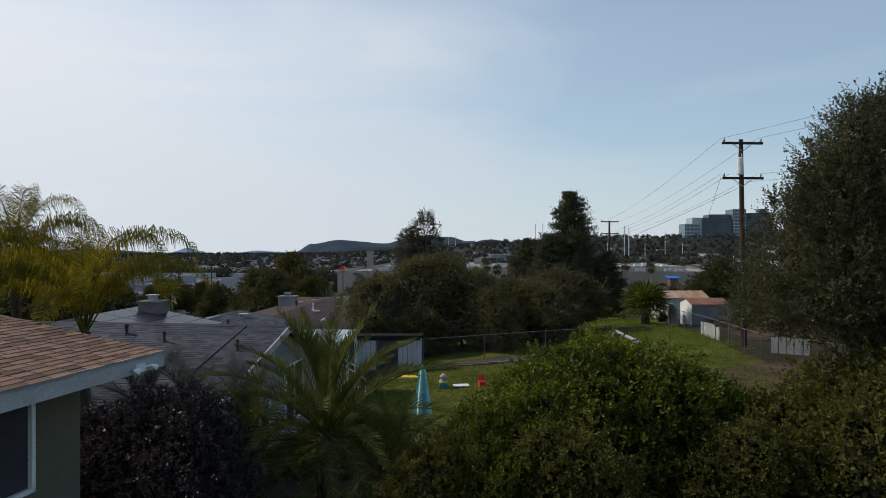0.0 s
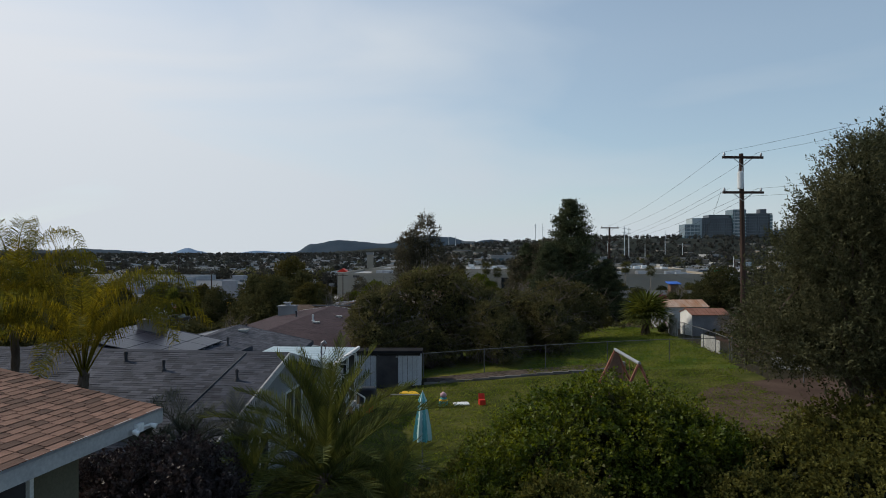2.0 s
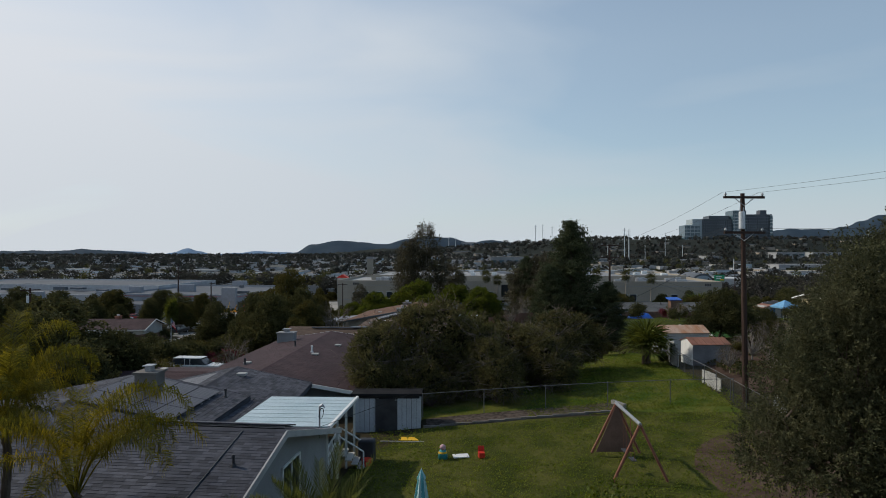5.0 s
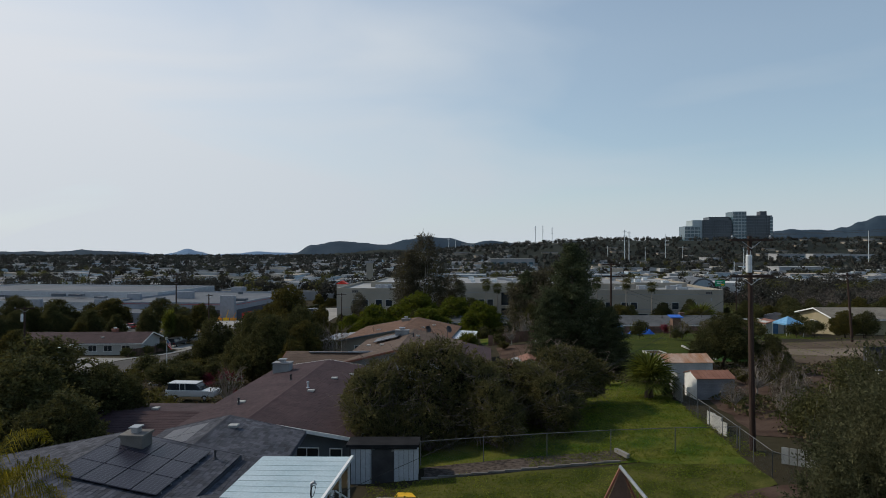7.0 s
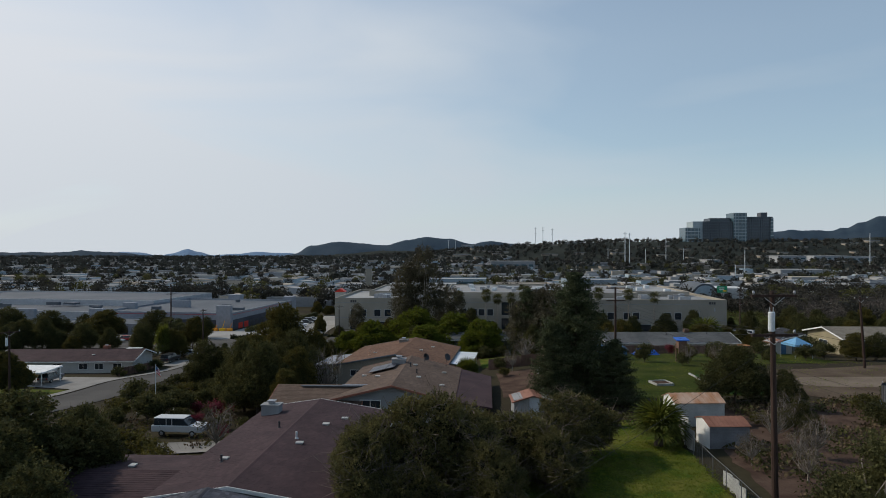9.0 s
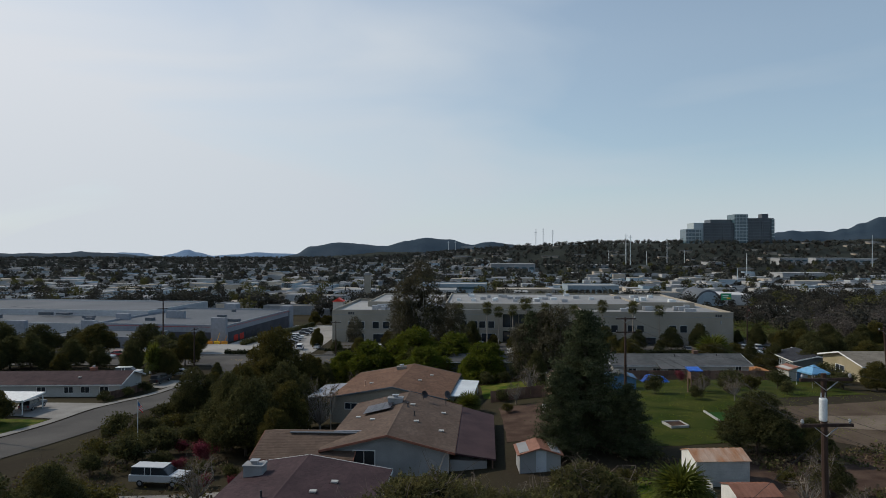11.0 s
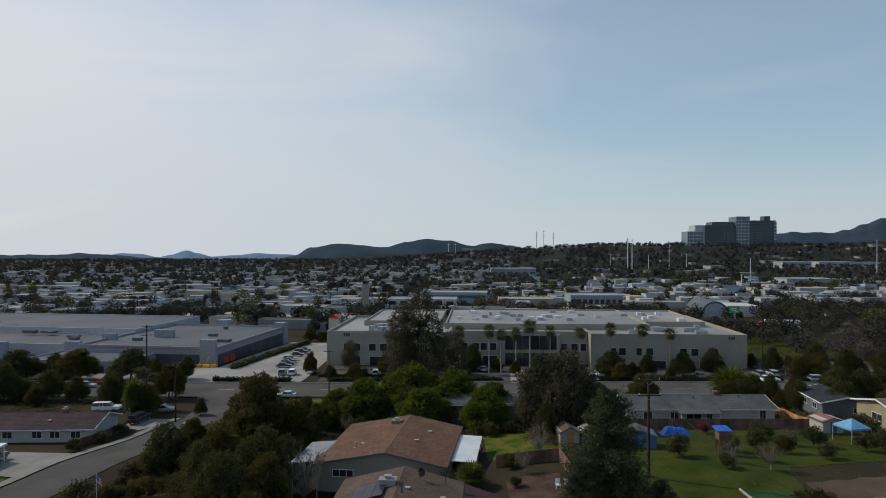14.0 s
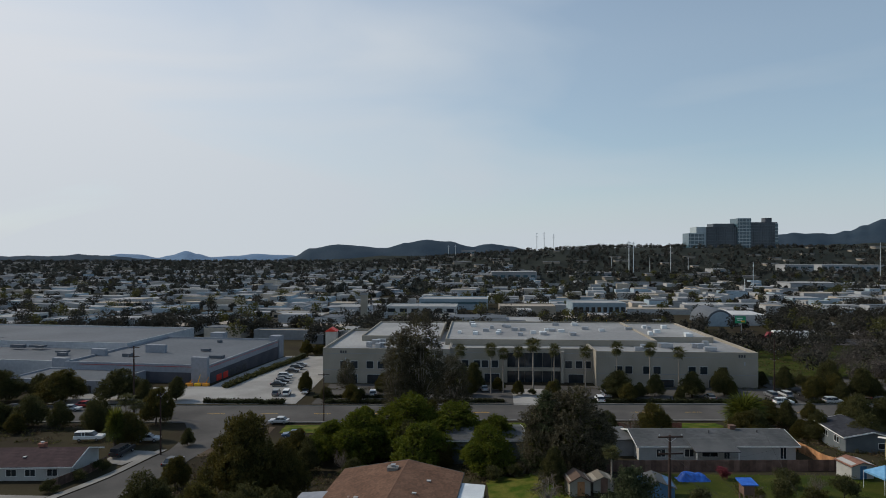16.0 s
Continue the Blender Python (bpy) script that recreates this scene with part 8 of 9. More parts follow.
for k in range(26):
    bx, by = g.uniform(-140, -5), g.uniform(10, 50)
    part("roof_unit", Solid().box(bx, by, 6.9, g.uniform(1.0, 6.0), g.uniform(1.0, 2.0), g.uniform(0.6, 1.4)), ROOF_BLUEGREY, WARE)
lift = thing("scissor_lifts", "orange and yellow lifting machines beside the warehouse", "machine", -71, 203, land(-71, 203))
for k, (dx, c) in enumerate(((0, PAINT_YELLOW), (2.4, CAR_PAINT["orange"]), (-2.4, CAR_PAINT["orange"]))):
    part("chassis", Solid().box(dx, 0, 0.5, 1.8, 1.0, 0.9), c, lift)
    part("mast", Solid().tube([(dx, 0, 0.9), (dx + 0.8, 0, 3.4 - 0.7 * k)], [0.12, 0.09], 6), c, lift)
ped = thing("stair_tower", "small white tower with red cap", "tower", -41.5, 256, land(-41.5, 256))
part("tower_wall", Solid().box(0, 0, 5, 4, 4, 11), STUCCO_WHITE, ped)
part("tower_cap", Solid().prism([(-2.3, 10.4), (2.3, 10.4), (0, 11.8)], -2.3, 2.3, "y"), PAINT_RED, ped)

# hedges and low planters of the car parks
def hedge(label, x0, y0, x1, y1, h, w, leaf, seed):
    g = np.random.default_rng(seed)
    d = math.dist((x0, y0), (x1, y1))
    n = int(d * 26)
    t = g.uniform(0, 1, n)
    off = g.uniform(-w / 2, w / 2, n)
    ux, uy = (x1 - x0) / d, (y1 - y0) / d
    p = np.stack([x0 + ux * d * t - uy * off, y0 + uy * d * t + ux * off, np.zeros(n)], 1)
    p[:, 2] = [land(a, b) + g.uniform(0.1, h) * (0.85 + 0.3 * noise.noise((a * 0.4, b * 0.4, 0))) for a, b, c in p]
    v, f = leaf_cloud((p[:, None, :] + g.normal(size=(n, 5, 3)) * 0.18).reshape(-1, 3), 0.24, seed)
    root = thing("hedge", label, "hedge")
    part("leaves", np_mesh("leaves", v, f, leaf), None, root)
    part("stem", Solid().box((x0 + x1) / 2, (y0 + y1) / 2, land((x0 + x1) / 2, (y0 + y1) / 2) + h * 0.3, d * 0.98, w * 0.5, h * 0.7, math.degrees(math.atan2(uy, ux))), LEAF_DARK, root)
    return root


k = 0
for x0, y0, x1, y1, h, w in ((-61, 181.5, -40, 180.5, 1.2, 2.0), (-30, 181, -8, 180.5, 1.2, 1.6), (-6, 181, 16, 180.5, 1.0, 1.6), (34, 180, 90, 179.5, 1.1, 1.4), (-62, 200, -52, 258, 1.6, 2.2), (92, 178.5, 150, 178, 1.2, 1.6), (-34, 188, -6, 187, 0.9, 1.4)):
    k += 1
    hedge("clipped dark green hedge beside the car park", x0, y0, x1, y1, h, w, LEAF_DARK if k != 5 else LEAF_OAK, 400 + k)

# ---- the town beyond ----
def taken(x, y):
    return (y < 285 and -175 < x < 115) or (y < 308 and -220 < x < -58) or (y < 200)


TOWN_WALLS = [surface("town_white", (0.42, 0.42, 0.41), (0.54, 0.54, 0.53), 0.05, 0.9, 0, each=0.2), surface("town_tan", (0.36, 0.31, 0.25), (0.45, 0.39, 0.32), 0.05, 0.9, 0, each=0.25), surface("town_grey", (0.27, 0.28, 0.29), (0.35, 0.36, 0.37), 0.05, 0.9, 0, each=0.25), surface("town_blue", (0.26, 0.33, 0.38), (0.33, 0.40, 0.45), 0.05, 0.9, 0, each=0.2)]
TOWN_ROOFS = [ROOF_PALE, ROOF_BLUEGREY, surface("town_roof_tan", (0.30, 0.26, 0.21), (0.38, 0.33, 0.27), 0.03, 0.9, 0, each=0.2), surface("town_roof_grey", (0.2, 0.2, 0.205), (0.30, 0.30, 0.30), 0.03, 0.9, 0, each=0.25)]


def town_block(label, x, y, w, d, h, rz, wall, roof, windows=0, category="commercial building", band=False):
    root = thing("commercial_building", label, category, x, y, land(x, y), rz, "town buildings")
    flat_block(root, "wall", -w / 2, w / 2, 0, d, -2, h, wall, roof, 0.5, 0.5)
    if band:
        p = part("window", Solid().box(0, -0.06, h * 0.62, w * 0.94, 0.14, h * 0.22), GLASS_BLUE, root)
    for i in range(windows):
        u = -w / 2 + w * (i + 0.5) / windows
        p = part("window", Solid().box(u, -0.05, h * 0.55, w / windows * 0.62, 0.12, min(3.2, h * 0.4)), PAINT_DARK, root)
        part("pane", Solid().box(u, -0.12, h * 0.55, w / windows * 0.52, 0.06, min(2.8, h * 0.34)), GLASS, p)
    return root


town_block("pale blue two-storey building with dark window row", 98, 408, 33, 24, 9.5, -2, TOWN_WALLS[3], TOWN_ROOFS[0], 9)
town_block("long light blue-grey industrial building", 8, 470, 50, 26, 8, -4, TOWN_WALLS[3], TOWN_ROOFS[0], 0, band=True)
town_block("white low shop building", -14, 425, 46, 22, 6, -4, TOWN_WALLS[0], TOWN_ROOFS[0], 6)
town_block("brown brick warehouse with flat roof", 55, 420, 36, 20, 6.5, -3, TOWN_WALLS[1], TOWN_ROOFS[2], 0)
g = random.Random(21)
kept = [(98, 415, 30), (8, 480, 36), (-14, 432, 34), (55, 428, 28), (160, 375, 34), (145, 328, 20), (150, 305, 30), (-42, 355, 5)] + [(-25, 290 + 20 * i, 5) for i in range(26)]
count = 0
more_walls, more_roofs = [Solid() for i in range(4)], [Solid() for i in range(4)]
for k in range(4200):
    y = 292 + 830 * g.random() ** 1.5
    x = g.uniform(-0.85, 0.85) * y
    if taken(x, y) or (x > 120 and y < 420) or (120 < x and y > 760) or any(math.dist((x, y), (a, b)) < r + 9 for a, b, r in kept):
        continue
    w, d, h = g.uniform(8, 13 + 36 * g.random() ** 2), g.uniform(7, 19), g.choice((3.5, 4, 4, 4.5, 5, 6))
    kept.append((x, y + d / 2, max(w, d) * 0.46))
    i, j = g.choice((0, 0, 1, 2, 2, 3)), g.choice((0, 0, 1, 2, 3, 3))
    if count >= 285:
        z, a = land(x, y), -5
        more_walls[i].box(x, y + d / 2, z + h / 2 - 1, w, d, h + 2, a)
        more_roofs[j].box(x, y + d / 2, z + h + 0.15, w - 0.8, d - 0.8, 0.3, a)
        count += 1
        if count >= 900:
            break
        continue
    town_block(("white", "tan", "grey", "blue-grey")[i] + " low commercial building with flat roof", x, y, w, d, h, g.choice((-5, -4, -6, 84)), TOWN_WALLS[i], TOWN_ROOFS[j], g.choice((0, 0, 0, 4)), band=g.random() < 0.15)
    count += 1
for q, m in list(zip(more_walls, TOWN_WALLS)) + list(zip(more_roofs, TOWN_ROOFS)):
    if q.v:
        tagged(new("far_workshops", q.mesh("far_workshops", m)), "low flat-roofed workshops far out in the town", "distant buildings", kind="stuff")

patch("far_scrub", [(-2200, 640), (2200, 640), (2600, 2300), (-2600, 2300)], CHAPARRAL, "dark dry scrub on the distant slopes", "scrub", 0.9, 40)
sx, sy, sz = -42.0, 355.0, land(-42, 355)
silo = thing("stack_tower", "pale beige square stack above the workshops", "tower", sx, sy, sz)
part("shaft", Solid().box(0, 0, 9, 3.4, 3.4, 20), STUCCO_BEIGE, silo)
part("head", Solid().box(0, 0, 18.4, 4.0, 4.0, 1.2), STUCCO_GREY, silo)
patch("far_street", [(-30, 285), (-19, 285), (-20, 800), (-36, 800)], ASPHALT, "straight far street between workshops", "street", 0.35, 20)

# houses on the far slopes, too many to count
s_wall, s_roof = Solid(), Solid()
g = random.Random(33)
for k in range(760):
    y = g.uniform(800, 2100)
    x = g.uniform(-0.85, 0.85) * y
    if 380 < x < 760 and 1350 < y < 1500 or (x > 0.12 * y and y > 880 and g.random() < 0.75):
        continue
    z, w, d, h = land(x, y), g.uniform(9, 30), g.uniform(8, 14), g.uniform(3, 5)
    s_wall.box(x, y, z + h / 2 - 1, w, d, h + 2, g.uniform(-15, 15))
    s_roof.box(x, y, z + h + 0.4, w + 1, d + 1, 0.8, 0)
for nm, q, m, lb in (("far_house_walls", s_wall, TOWN_WALLS[1], "pale walls of distant houses on the slopes"), ("far_house_roofs", s_roof, TOWN_ROOFS[3], "dull roofs of distant houses")):
    tagged(new(nm, q.mesh(nm, m)), lb, "distant houses", kind="stuff")

# trees of the town
def far_woods(name, label, n, y0, y1, size, per, leaf, seed, keep=None, tall=(5, 11), power=1.3, span=0.85):
    g = np.random.default_rng(seed)
    pts = []
    while len(pts) < n:
        y = y0 + (y1 - y0) * g.uniform() ** power
        x = g.uniform(-span, span) * y
        if taken(x, y) or (keep and not keep(x, y)):
            continue
        if y < 1000 and any(math.dist((x, y), (a, b)) < r * 0.8 for a, b, r in kept):
            continue
        if noise.noise((x * 0.012, y * 0.012, seed)) < -0.15 and g.uniform() < 0.7:
            continue
        h = g.uniform(*tall)
        r = h * g.uniform(0.32, 0.55)
        c = g.normal(size=(per, 3))
        c /= np.linalg.norm(c, axis=1, keepdims=True)
        c *= g.uniform(0.35, 1.0, (per, 1)) * (r, r, h * 0.42)
        pts.append(c + (x, y, land(x, y) + h * 0.55))
    v, f = leaf_cloud(np.concatenate(pts), size, seed, 1.5, 0.5)
    return tagged(new(name, np_mesh(name, v, f, leaf)), label, "distant trees", kind="stuff")


far_woods("town_trees", "dark green street trees among the far buildings", 500, 282, 640, 0.62, 260, LEAF_TOWN, 501)
far_woods("town_trees", "olive green street trees among the far buildings", 420, 285, 900, 0.75, 190, LEAF_OAK, 502)
far_woods("slope_trees", "dark woods on the distant slopes", 4000, 640, 2250, 1.9, 46, LEAF_SLOPE, 503, tall=(6, 13), power=1.0)
far_woods("slope_trees", "olive woods on the distant slopes", 1500, 640, 2200, 2.0, 46, LEAF_HAZED, 504, tall=(6, 12), power=1.0)
far_woods("roadside_woods", "bare brown-grey woods beside the highway", 300, 205, 330, 0.26, 420, foliage("leaf_bare_woods", (0.068, 0.060, 0.054), (0.105, 0.092, 0.080), 0.1), 505, keep=lambda x, y: x > 118, tall=(5, 9), span=1.2)
far_woods("roadside_woods", "dark green trees beside the highway", 280, 205, 400, 0.55, 300, LEAF_TOWN, 506, keep=lambda x, y: x > 116 or x < -178, tall=(6, 11), span=1.2)
far_woods("roadside_woods", "belt of dark trees behind the warehouses", 90, 286, 340, 0.6, 420, LEAF_TOWN, 507, keep=lambda x, y: x < 110, tall=(8, 13))

# cars in the far lots
g = random.Random(77)
lots = Solid()
for k in range(70):
    y = g.uniform(290, 640)
    x = g.uniform(-0.8, 0.8) * y
    if taken(x, y) or any(math.dist((x, y), (a, b)) < r + 4 for a, b, r in kept):
        continue
    for j in range(g.randrange(2, 4)):
        for i in range(g.randrange(6, 16)):
            if g.random() < 0.8:
                cx, cy = x + i * 2.9, y + j * 8
                lots.box(cx, cy, land(cx, cy) + 0.65, 1.8, 4.4, 0.75).box(cx, cy, land(cx, cy) + 1.25, 1.5, 2.2, 0.5)
LOT = surface("lot_cars", (0.10, 0.11, 0.12), (0.5, 0.5, 0.5), 0.2, 0.3, 0.0, island=0.85, spec=0.5)
tagged(new("distant_cars", lots.mesh("distant_cars", LOT)), "rows of parked cars in distant lots", "distant cars", kind="stuff")
for k in range(22):
    x, y = 62 + 4.2 * (k % 11) + (k // 11), 372 + 9 * (k // 11)
    bus = thing("yellow_bus", "yellow bus parked in the far depot", "bus", x, y, land(x, y), 84, "yellow buses")
    soft_edges(part("body", Solid().box(0, 0, 1.6, 7.5, 2.3, 2.3), PAINT_YELLOW, bus), 0.15)
    part("window_band", Solid().box(0, 0, 2.05, 7.0, 2.34, 0.7), GLASS, bus)
    for wx in (-2.4, 2.4):
        part("wheel", Solid().tube([(wx, -1.2, 0.45), (wx, 1.2, 0.45)], [0.45, 0.45], 10), RUBBER, bus)

# highway, signs, hangar
patch("highway", [(118, 296), (420, 262), (420, 282), (118, 318)], ASPHALT, "grey highway behind the roadside trees", "highway", 0.5, 20)
lorry = thing("lorry", "white box lorry with dark red cab on the highway", "lorry", 150, 306, land(150, 306) + 0.5, -6)
part("box", Solid().box(9, 0, 2.6, 15, 2.6, 3.4), PAINT_WHITE, lorry)
soft_edges(part("cab", Solid().prism([(-3, 0.8), (1.2, 0.8), (1.2, 3.6), (-0.6, 3.7), (-1.4, 2.2), (-3, 1.9)], -1.25, 1.25, "y"), PAINT_MAROON, lorry), 0.1)
for x in (-1.8, 0.6, 4, 13.5, 14.8):
    part("wheel", Solid().tube([(x, -1.3, 0.5), (x, 1.3, 0.5)], [0.5, 0.5], 12), RUBBER, lorry)
sgn = thing("road_sign", "green highway sign on a post", "road sign", 145, 322, land(145, 322))
part("post", Solid().tube([(0, 0, 0), (0, 0, 9)], [0.18, 0.15], 8), METAL_GREY, sgn)
board = part("board", Solid().box(-0.5, -0.2, 8.0, 5.2, 0.15, 3.4), PAINT_GREEN, sgn)
for dx, dz, w in ((-1.0, 0.7, 3.0), (-1.2, -0.2, 2.4)):
    part("text_bar", Solid().box(-0.5 + dx * 0.4, -0.3, 8.0 + dz, w, 0.05, 0.4), PAINT_WHITE, board)
part("exit_tab", Solid().box(0.7, -0.3, 7.2, 1.8, 0.06, 0.8), PAINT_YELLOW, board)
HANG = thing("hangar", "dark arched hangar with pale blue end wall", "hangar", 153, 362, land(153, 362), -6)
arc = [(-8 * math.cos(math.pi * i / 14) + 0, 9.0 * math.sin(math.pi * i / 14)) for i in range(15)]
part("arch_shell", Solid().prism(arc, 0, 30, "y"), ROOF_BLUEGREY, HANG)
part("end_wall", Solid().prism([(a * 0.86, b * 0.88) for a, b in arc], -0.4, -0.05, "y"), TOWN_WALLS[3], HANG, "pale blue end wall")
part("side_hall", Solid().box(17, 17, 3, 18, 24, 6), TOWN_WALLS[0], HANG)

# tall pylons and lamp masts
def pylon(label, x, y, base, h, arms=0, r=1.1):
    root = thing("power_pylon", label, "pylon", x, y, base, group="steel pylons")
    part("mast", Solid().tube([(0, 0, -2), (0, 0, h)], [r, r * 0.55], 8), METAL_WHITE, root)
    for k in range(arms):
        part("arm", Solid().tube([(-3, 0, h - 3 - 6 * k), (3, 0, h - 3 - 6 * k)], [0.35, 0.35], 5), METAL_WHITE, root)
    return root


def at(px, py, depth):
    """A place in the distance by its bearing from the end of the walk."""
    return 0.45 + (px - 784) / 1089 * depth, 23.8 + depth, 28.2 - (py - 441) / 1089 * depth


for px, top, low, depth, arms in ((950, 412, 450, 1470, 3), (963, 411, 448, 1470, 3), (980, 414, 460, 1440, 3), (1113, 426, 505, 900, 2), (1121, 428, 505, 900, 2), (1187, 434, 497, 900, 0), (1218, 455, 488, 950, 0), (1333, 464, 530, 700, 0), (1082, 455, 487, 950, 0), (1150, 456, 487, 950, 0), (1318, 494, 530, 600, 0), (794, 434, 452, 1500, 1), (806, 434, 452, 1500, 1), (1558, 430, 500, 800, 0)):
    x, y, z = at(px, low, depth)
    pylon("tall grey steel power pylon", x, y, z, (low - top) / 1089 * depth, arms, 0.9 if arms > 1 else 0.6)

# ---- hospital on its hill ----
hx0, hy, hz = at(1219, 440, 1400)
HOSP = thing("hospital", "large dark glass hospital block on the hill", "hospital", hx0, hy, hz - 6, -4)
k = 1400 / 1089
HGLASS = surface("hospital_glass", (0.06, 0.075, 0.09), (0.10, 0.12, 0.14), 0.02, 0.25, 0.0, spec=0.5, metal=0.6)
HPALE = surface("hospital_pale", (0.34, 0.41, 0.43), (0.42, 0.48, 0.50), 0.02, 0.5, 0.0)


def hblock(name, a, b, top, mat_, floors, depth=45, front=0, bays=0, line=HPALE):
    w, h = (b - a) * k, (440 - top) * k + 6
    p = part(name, Solid().box((a + b) / 2 * k - 1219 * k, depth / 2 + front, h / 2, w, depth, h), mat_, HOSP)
    for i in range(floors):
        z = h * (i + 0.9) / floors
        part("floor_band", Solid().box((a + b) / 2 * k - 1219 * k, front - 0.3, z, w * 0.98, 0.8, h / floors * 0.22), line, p)
    for i in range(bays):
        part("mullion", Solid().box((a - 1219) * k + w * (i + 0.5) / bays, front - 0.5, h / 2, w / bays * 0.1, 0.8, h * 0.96), line, p)
    return p


HDARK = surface("hospital_line", (0.06, 0.07, 0.08), (0.085, 0.095, 0.11), 0.02, 0.6, 0)
hblock("glass_wing", 1219, 1245, 413, GLASS_BLUE, 5, bays=4)
hblock("glass_wing", 1233, 1250, 402, HPALE, 6, 45, 4)
hblock("dark_wing", 1250, 1304, 402, HGLASS, 9, 50, 2, 14, HDARK)
hblock("dark_wing", 1264, 1300, 396, HGLASS, 8, 40, 10, line=HDARK)
hblock("glass_tower", 1302, 1325, 387, GLASS_BLUE, 10, 45, -3, 4)
hblock("dark_wing", 1325, 1371, 394, HGLASS, 10, 50, 2, 12, HDARK)
hblock("stair_core", 1354, 1365, 386, HDARK, 0, 20, 12)
hblock("edge_wing", 1367, 1372, 396, GLASS_BLUE, 8, 40, 1)
part("podium", Solid().box(80, 10, -4, 260, 60, 14), HDARK, HOSP)
for px0, px1, top, low, depth, lb in ((1100, 1200, 441, 448, 1350, "long white car park deck on the ridge"), (1000, 1036, 440, 450, 1400, "white low block on the ridge"), (817, 842, 443, 452, 1500, "white block on the far ridge"), (1262, 1295, 477, 484, 900, "white low building among trees"), (1390, 1440, 469, 478, 950, "pale grey hall on the slope"), (1455, 1520, 469, 478, 950, "pale grey hall on the slope"), (1520, 1568, 470, 479, 950, "blue-grey hall on the slope"), (1400, 1490, 502, 522, 650, "grey dealership hall with blue band"), (1130, 1290, 481, 487, 1000, "long low pale hall on the slope"), (870, 950, 482, 497, 800, "long pale warehouse among trees"), (1020, 1100, 483, 492, 850, "long pale warehouse among trees")):
    x0, y, z0 = at(px0, low, depth)
    x1, _, z1 = at(px1, top, depth)
    b = thing("hall", lb, "hall", (x0 + x1) / 2, y, z0, -2, "halls on the slopes")
    part("wall", Solid().box(0, 15, (z1 - z0) / 2 - 2, x1 - x0, 30, z1 - z0 + 4), TOWN_WALLS[2], b)
    part("roof", Solid().box(0, 15, z1 - z0 + 0.2, x1 - x0 + 0.6, 30.6, 0.5), ROOF_PALE, b)
    n = max(3, int((x1 - x0) / 9))
    for i in range(n):
        part("window", Solid().box(-(x1 - x0) / 2 + (x1 - x0) * (i + 0.5) / n, -0.1, (z1 - z0) * 0.5, (x1 - x0) / n * 0.6, 0.3, (z1 - z0) * 0.3), GLASS_BLUE, b)

# ---- hills ----
def hill(name, label, ridge, base_px, depth, thick, material, rough=3.0, seed=0):
    """A far ridge: heights along it by bearing, falling away in front and behind."""
    v, f, n, rows = [], [], 160, 10
    lo, hi = ridge[0][0], ridge[-1][0]
    for j in range(rows + 1):
        for i in range(n + 1):
            px = lo + (hi - lo) * i / n
            top = profile(px, ridge)
            u = j / rows
            d = depth + thick * (u - 0.7)
            x, y, zt = at(px, top, depth)
            zb = 28.2 - (base_px - 441) / 1089 * depth
            k_ = math.sin(math.pi / 2 * min(1, u / 0.7)) if u <= 0.7 else math.cos(math.pi / 2 * (u - 0.7) / 0.3)
            z = zb + (zt - zb) * k_ + rough * noise.fractal((px * 0.03, u * 3, seed), 0.8, 2.0, 5)
            v.append((x * (d / depth), y + (d - depth), z - 2))
    f = [(j * (n + 1) + i, j * (n + 1) + i + 1, (j + 1) * (n + 1) + i + 1, (j + 1) * (n + 1) + i) for j in range(rows) for i in range(n)]
    m = plain_mesh(name, v, f, material)
    m.polygons.foreach_set("use_smooth", [True] * len(m.polygons))
    return tagged(new(name, m), label, "hill", kind="structure")


hill("backdrop_far_range", "hazy blue range on the horizon", [(150, 462), (190, 452), (215, 449), (245, 450), (280, 456), (300, 452), (330, 444), (350, 449), (375, 455), (420, 452), (455, 449), (500, 451), (560, 455), (640, 458)], 468, 4300, 500, HILL_HAZE_BLUE, 2.0, 1)
hill("backdrop_middle_ridge", "dark chaparral ridge in the distance", [(480, 462), (520, 453), (550, 439), (605, 432), (640, 435), (680, 439), (720, 429), (755, 424), (795, 427), (835, 436), (870, 431), (905, 436), (940, 443), (985, 450), (1020, 441), (1050, 438), (1080, 446), (1130, 452)], 470, 3000, 600, HILL_MID, 4.0, 2)
hill("backdrop_right_mountain", "dark mountain slope rising beyond the hospital", [(1300, 430), (1370, 416), (1410, 411), (1440, 413), (1470, 414), (1500, 408), (1530, 398), (1568, 387), (1640, 370), (1800, 350), (2100, 380)], 450, 2700, 700, HILL_MID, 5.0, 3)
hill("backdrop_left_rise", "low wooded rise in the haze", [(-700, 440), (-300, 448), (0, 453), (60, 452), (110, 452), (140, 449), (185, 452), (260, 457), (340, 464)], 474, 2250, 350, HILL_MID, 4.0, 4)
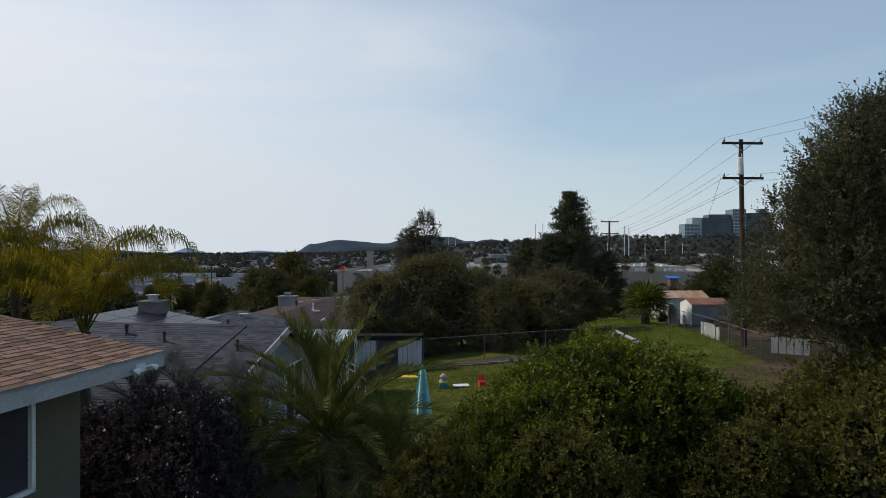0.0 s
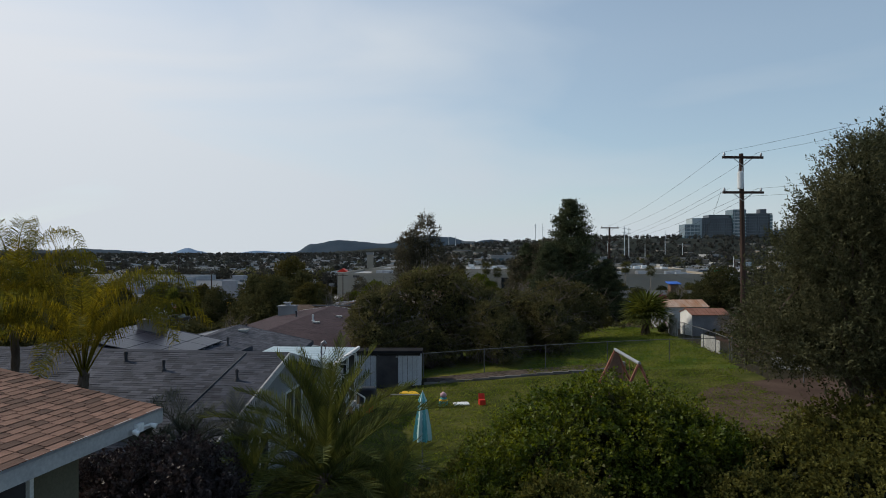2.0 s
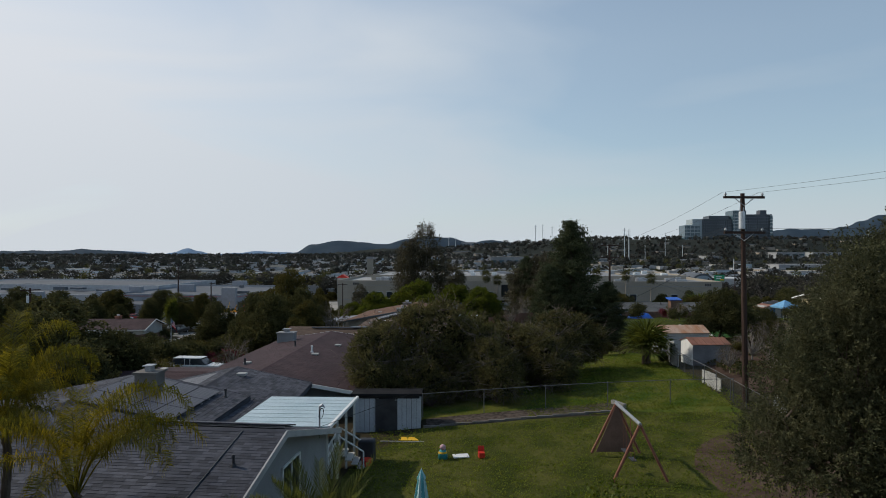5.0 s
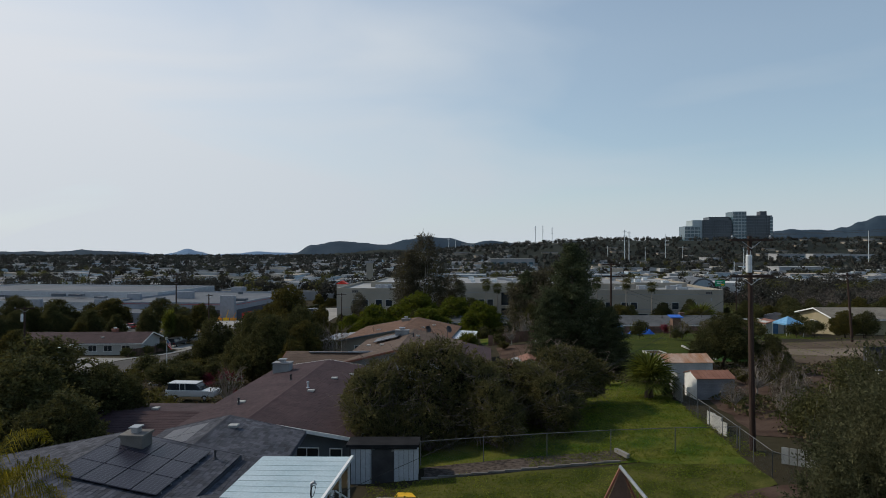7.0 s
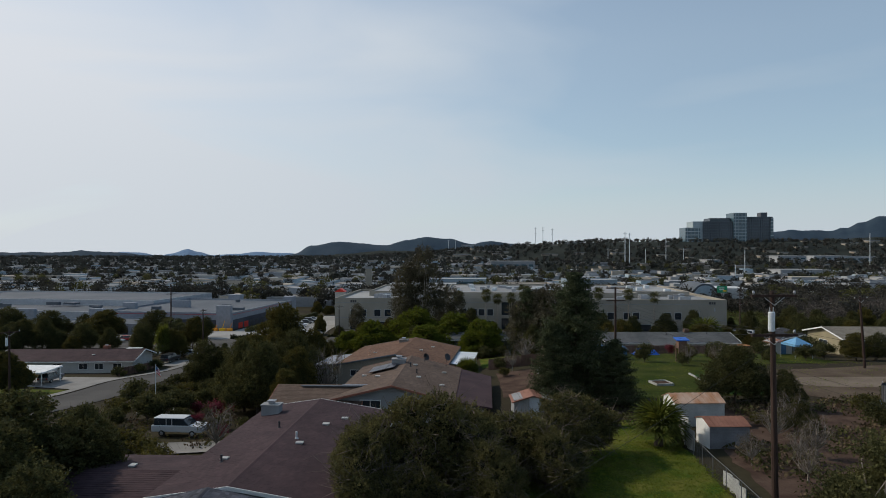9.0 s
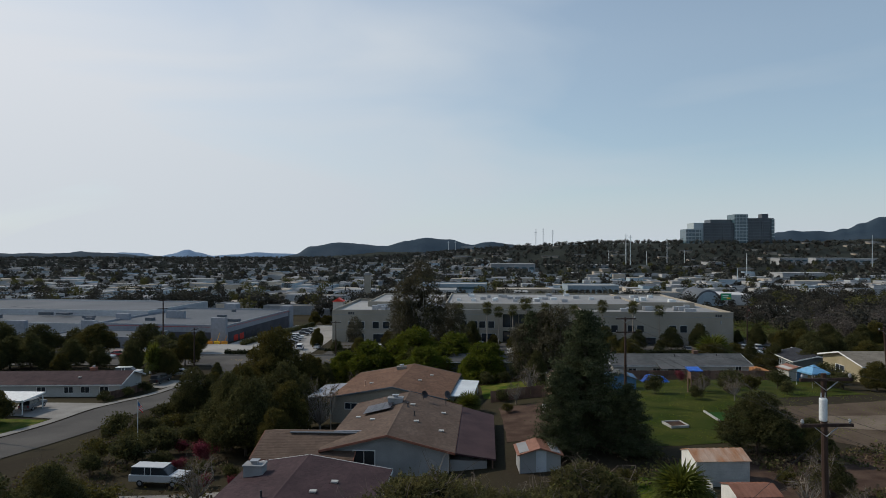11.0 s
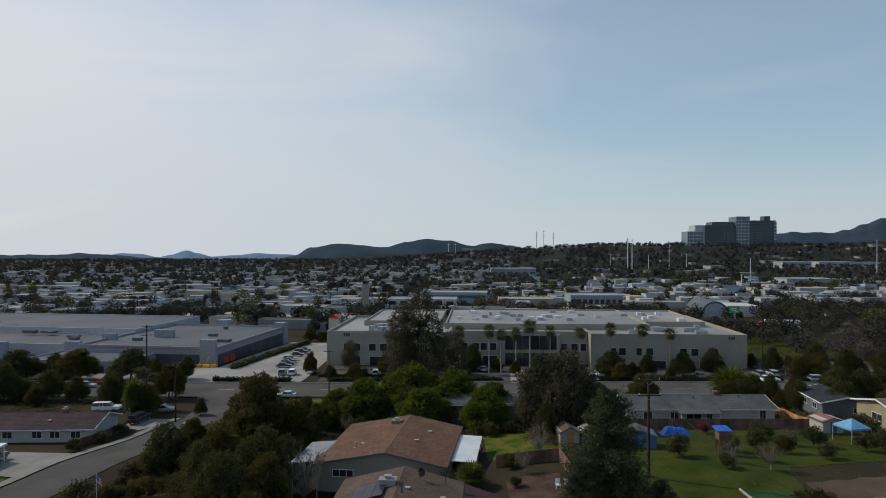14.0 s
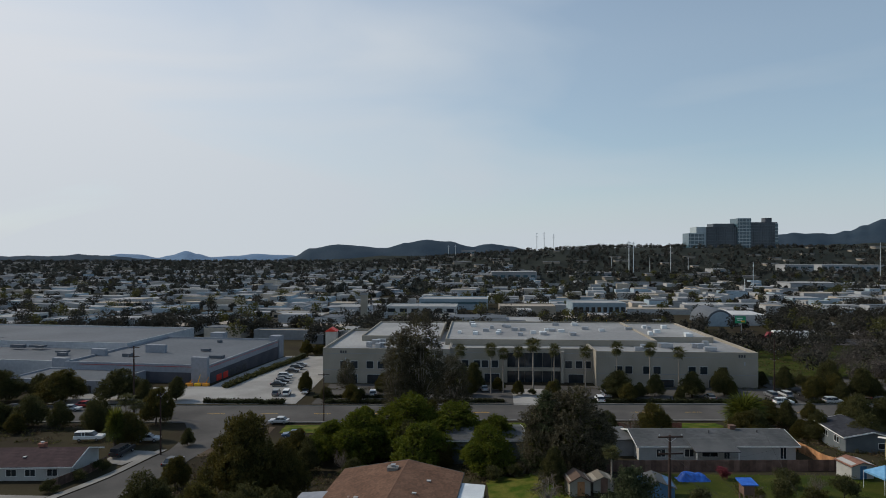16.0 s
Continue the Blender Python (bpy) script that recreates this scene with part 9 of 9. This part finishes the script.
hill("backdrop_hospital_hill", "brushy hillside below the hospital", [(985, 470), (1020, 452), (1060, 447), (1120, 448), (1200, 444), (1300, 440), (1400, 437), (1480, 432), (1568, 428), (1700, 424), (1900, 424)], 486, 1480, 330, CHAPARRAL, 3.0, 5)
hill("backdrop_mid_wood", "tree-covered low ridge behind the town", [(540, 470), (600, 458), (680, 452), (760, 452), (830, 452), (900, 452), (960, 454), (1010, 455), (1060, 470)], 478, 1650, 250, CHAPARRAL, 3.0, 6)

# ---- shingles of the own roof, one by one ----
def own_shingles():
    rng = random.Random(3)
    n = Vector((SLOPE_A, 0, 1)).normalized()
    up = Vector((-1, 0, SLOPE_A)).normalized()
    widths = (0.22, 0.28, 0.34)
    meshes = []
    for w in widths:
        s = Solid()
        s.add([(0.010, 0, 0.013), (0.010, -w + 0.015, 0.013), (-0.150, -w + 0.015, 0.004), (-0.150, 0, 0.004), (0.010, 0, -0.002), (0.010, -w + 0.015, -0.002)],
              [(0, 1, 2, 3), (4, 5, 1, 0), (4, 0, 3), (5, 2, 1)])
        m = s.mesh("shingle", SHINGLE_BROWN)
        meshes.append(m)
    rest = Solid()
    count = 0
    step = 0.140
    tilt = Matrix.Rotation(math.atan(SLOPE_A), 4, "Y")
    for i in range(int(DEEP_A / step)):
        p = Vector((0.05, 0, EAVE_A + 0.006)) + up * (i * step)
        y = 0.05 - rng.uniform(0, 0.2)
        while y > -9.5:
            k = rng.randrange(3)
            if i < 22 and y > -4.0 and count < 300 and (y > -2.2 - 0.12 * i or i < 12):
                ob = part("shingle", meshes[k], None, DECK_A, m=Matrix.Translation((p.x, y, p.z + rng.uniform(0, 0.004))) @ tilt)
                count += 1
            else:
                r = [Matrix.Translation((p.x, y, p.z + rng.uniform(0, 0.004))) @ tilt @ v.co for v in meshes[k].vertices]
                rest.add([tuple(q) for q in r], [tuple(f.vertices) for f in meshes[k].polygons])
            y -= widths[k]
    tagged(part("shingles", rest, SHINGLE_BROWN, DECK_A), kind="stuff")


own_shingles()
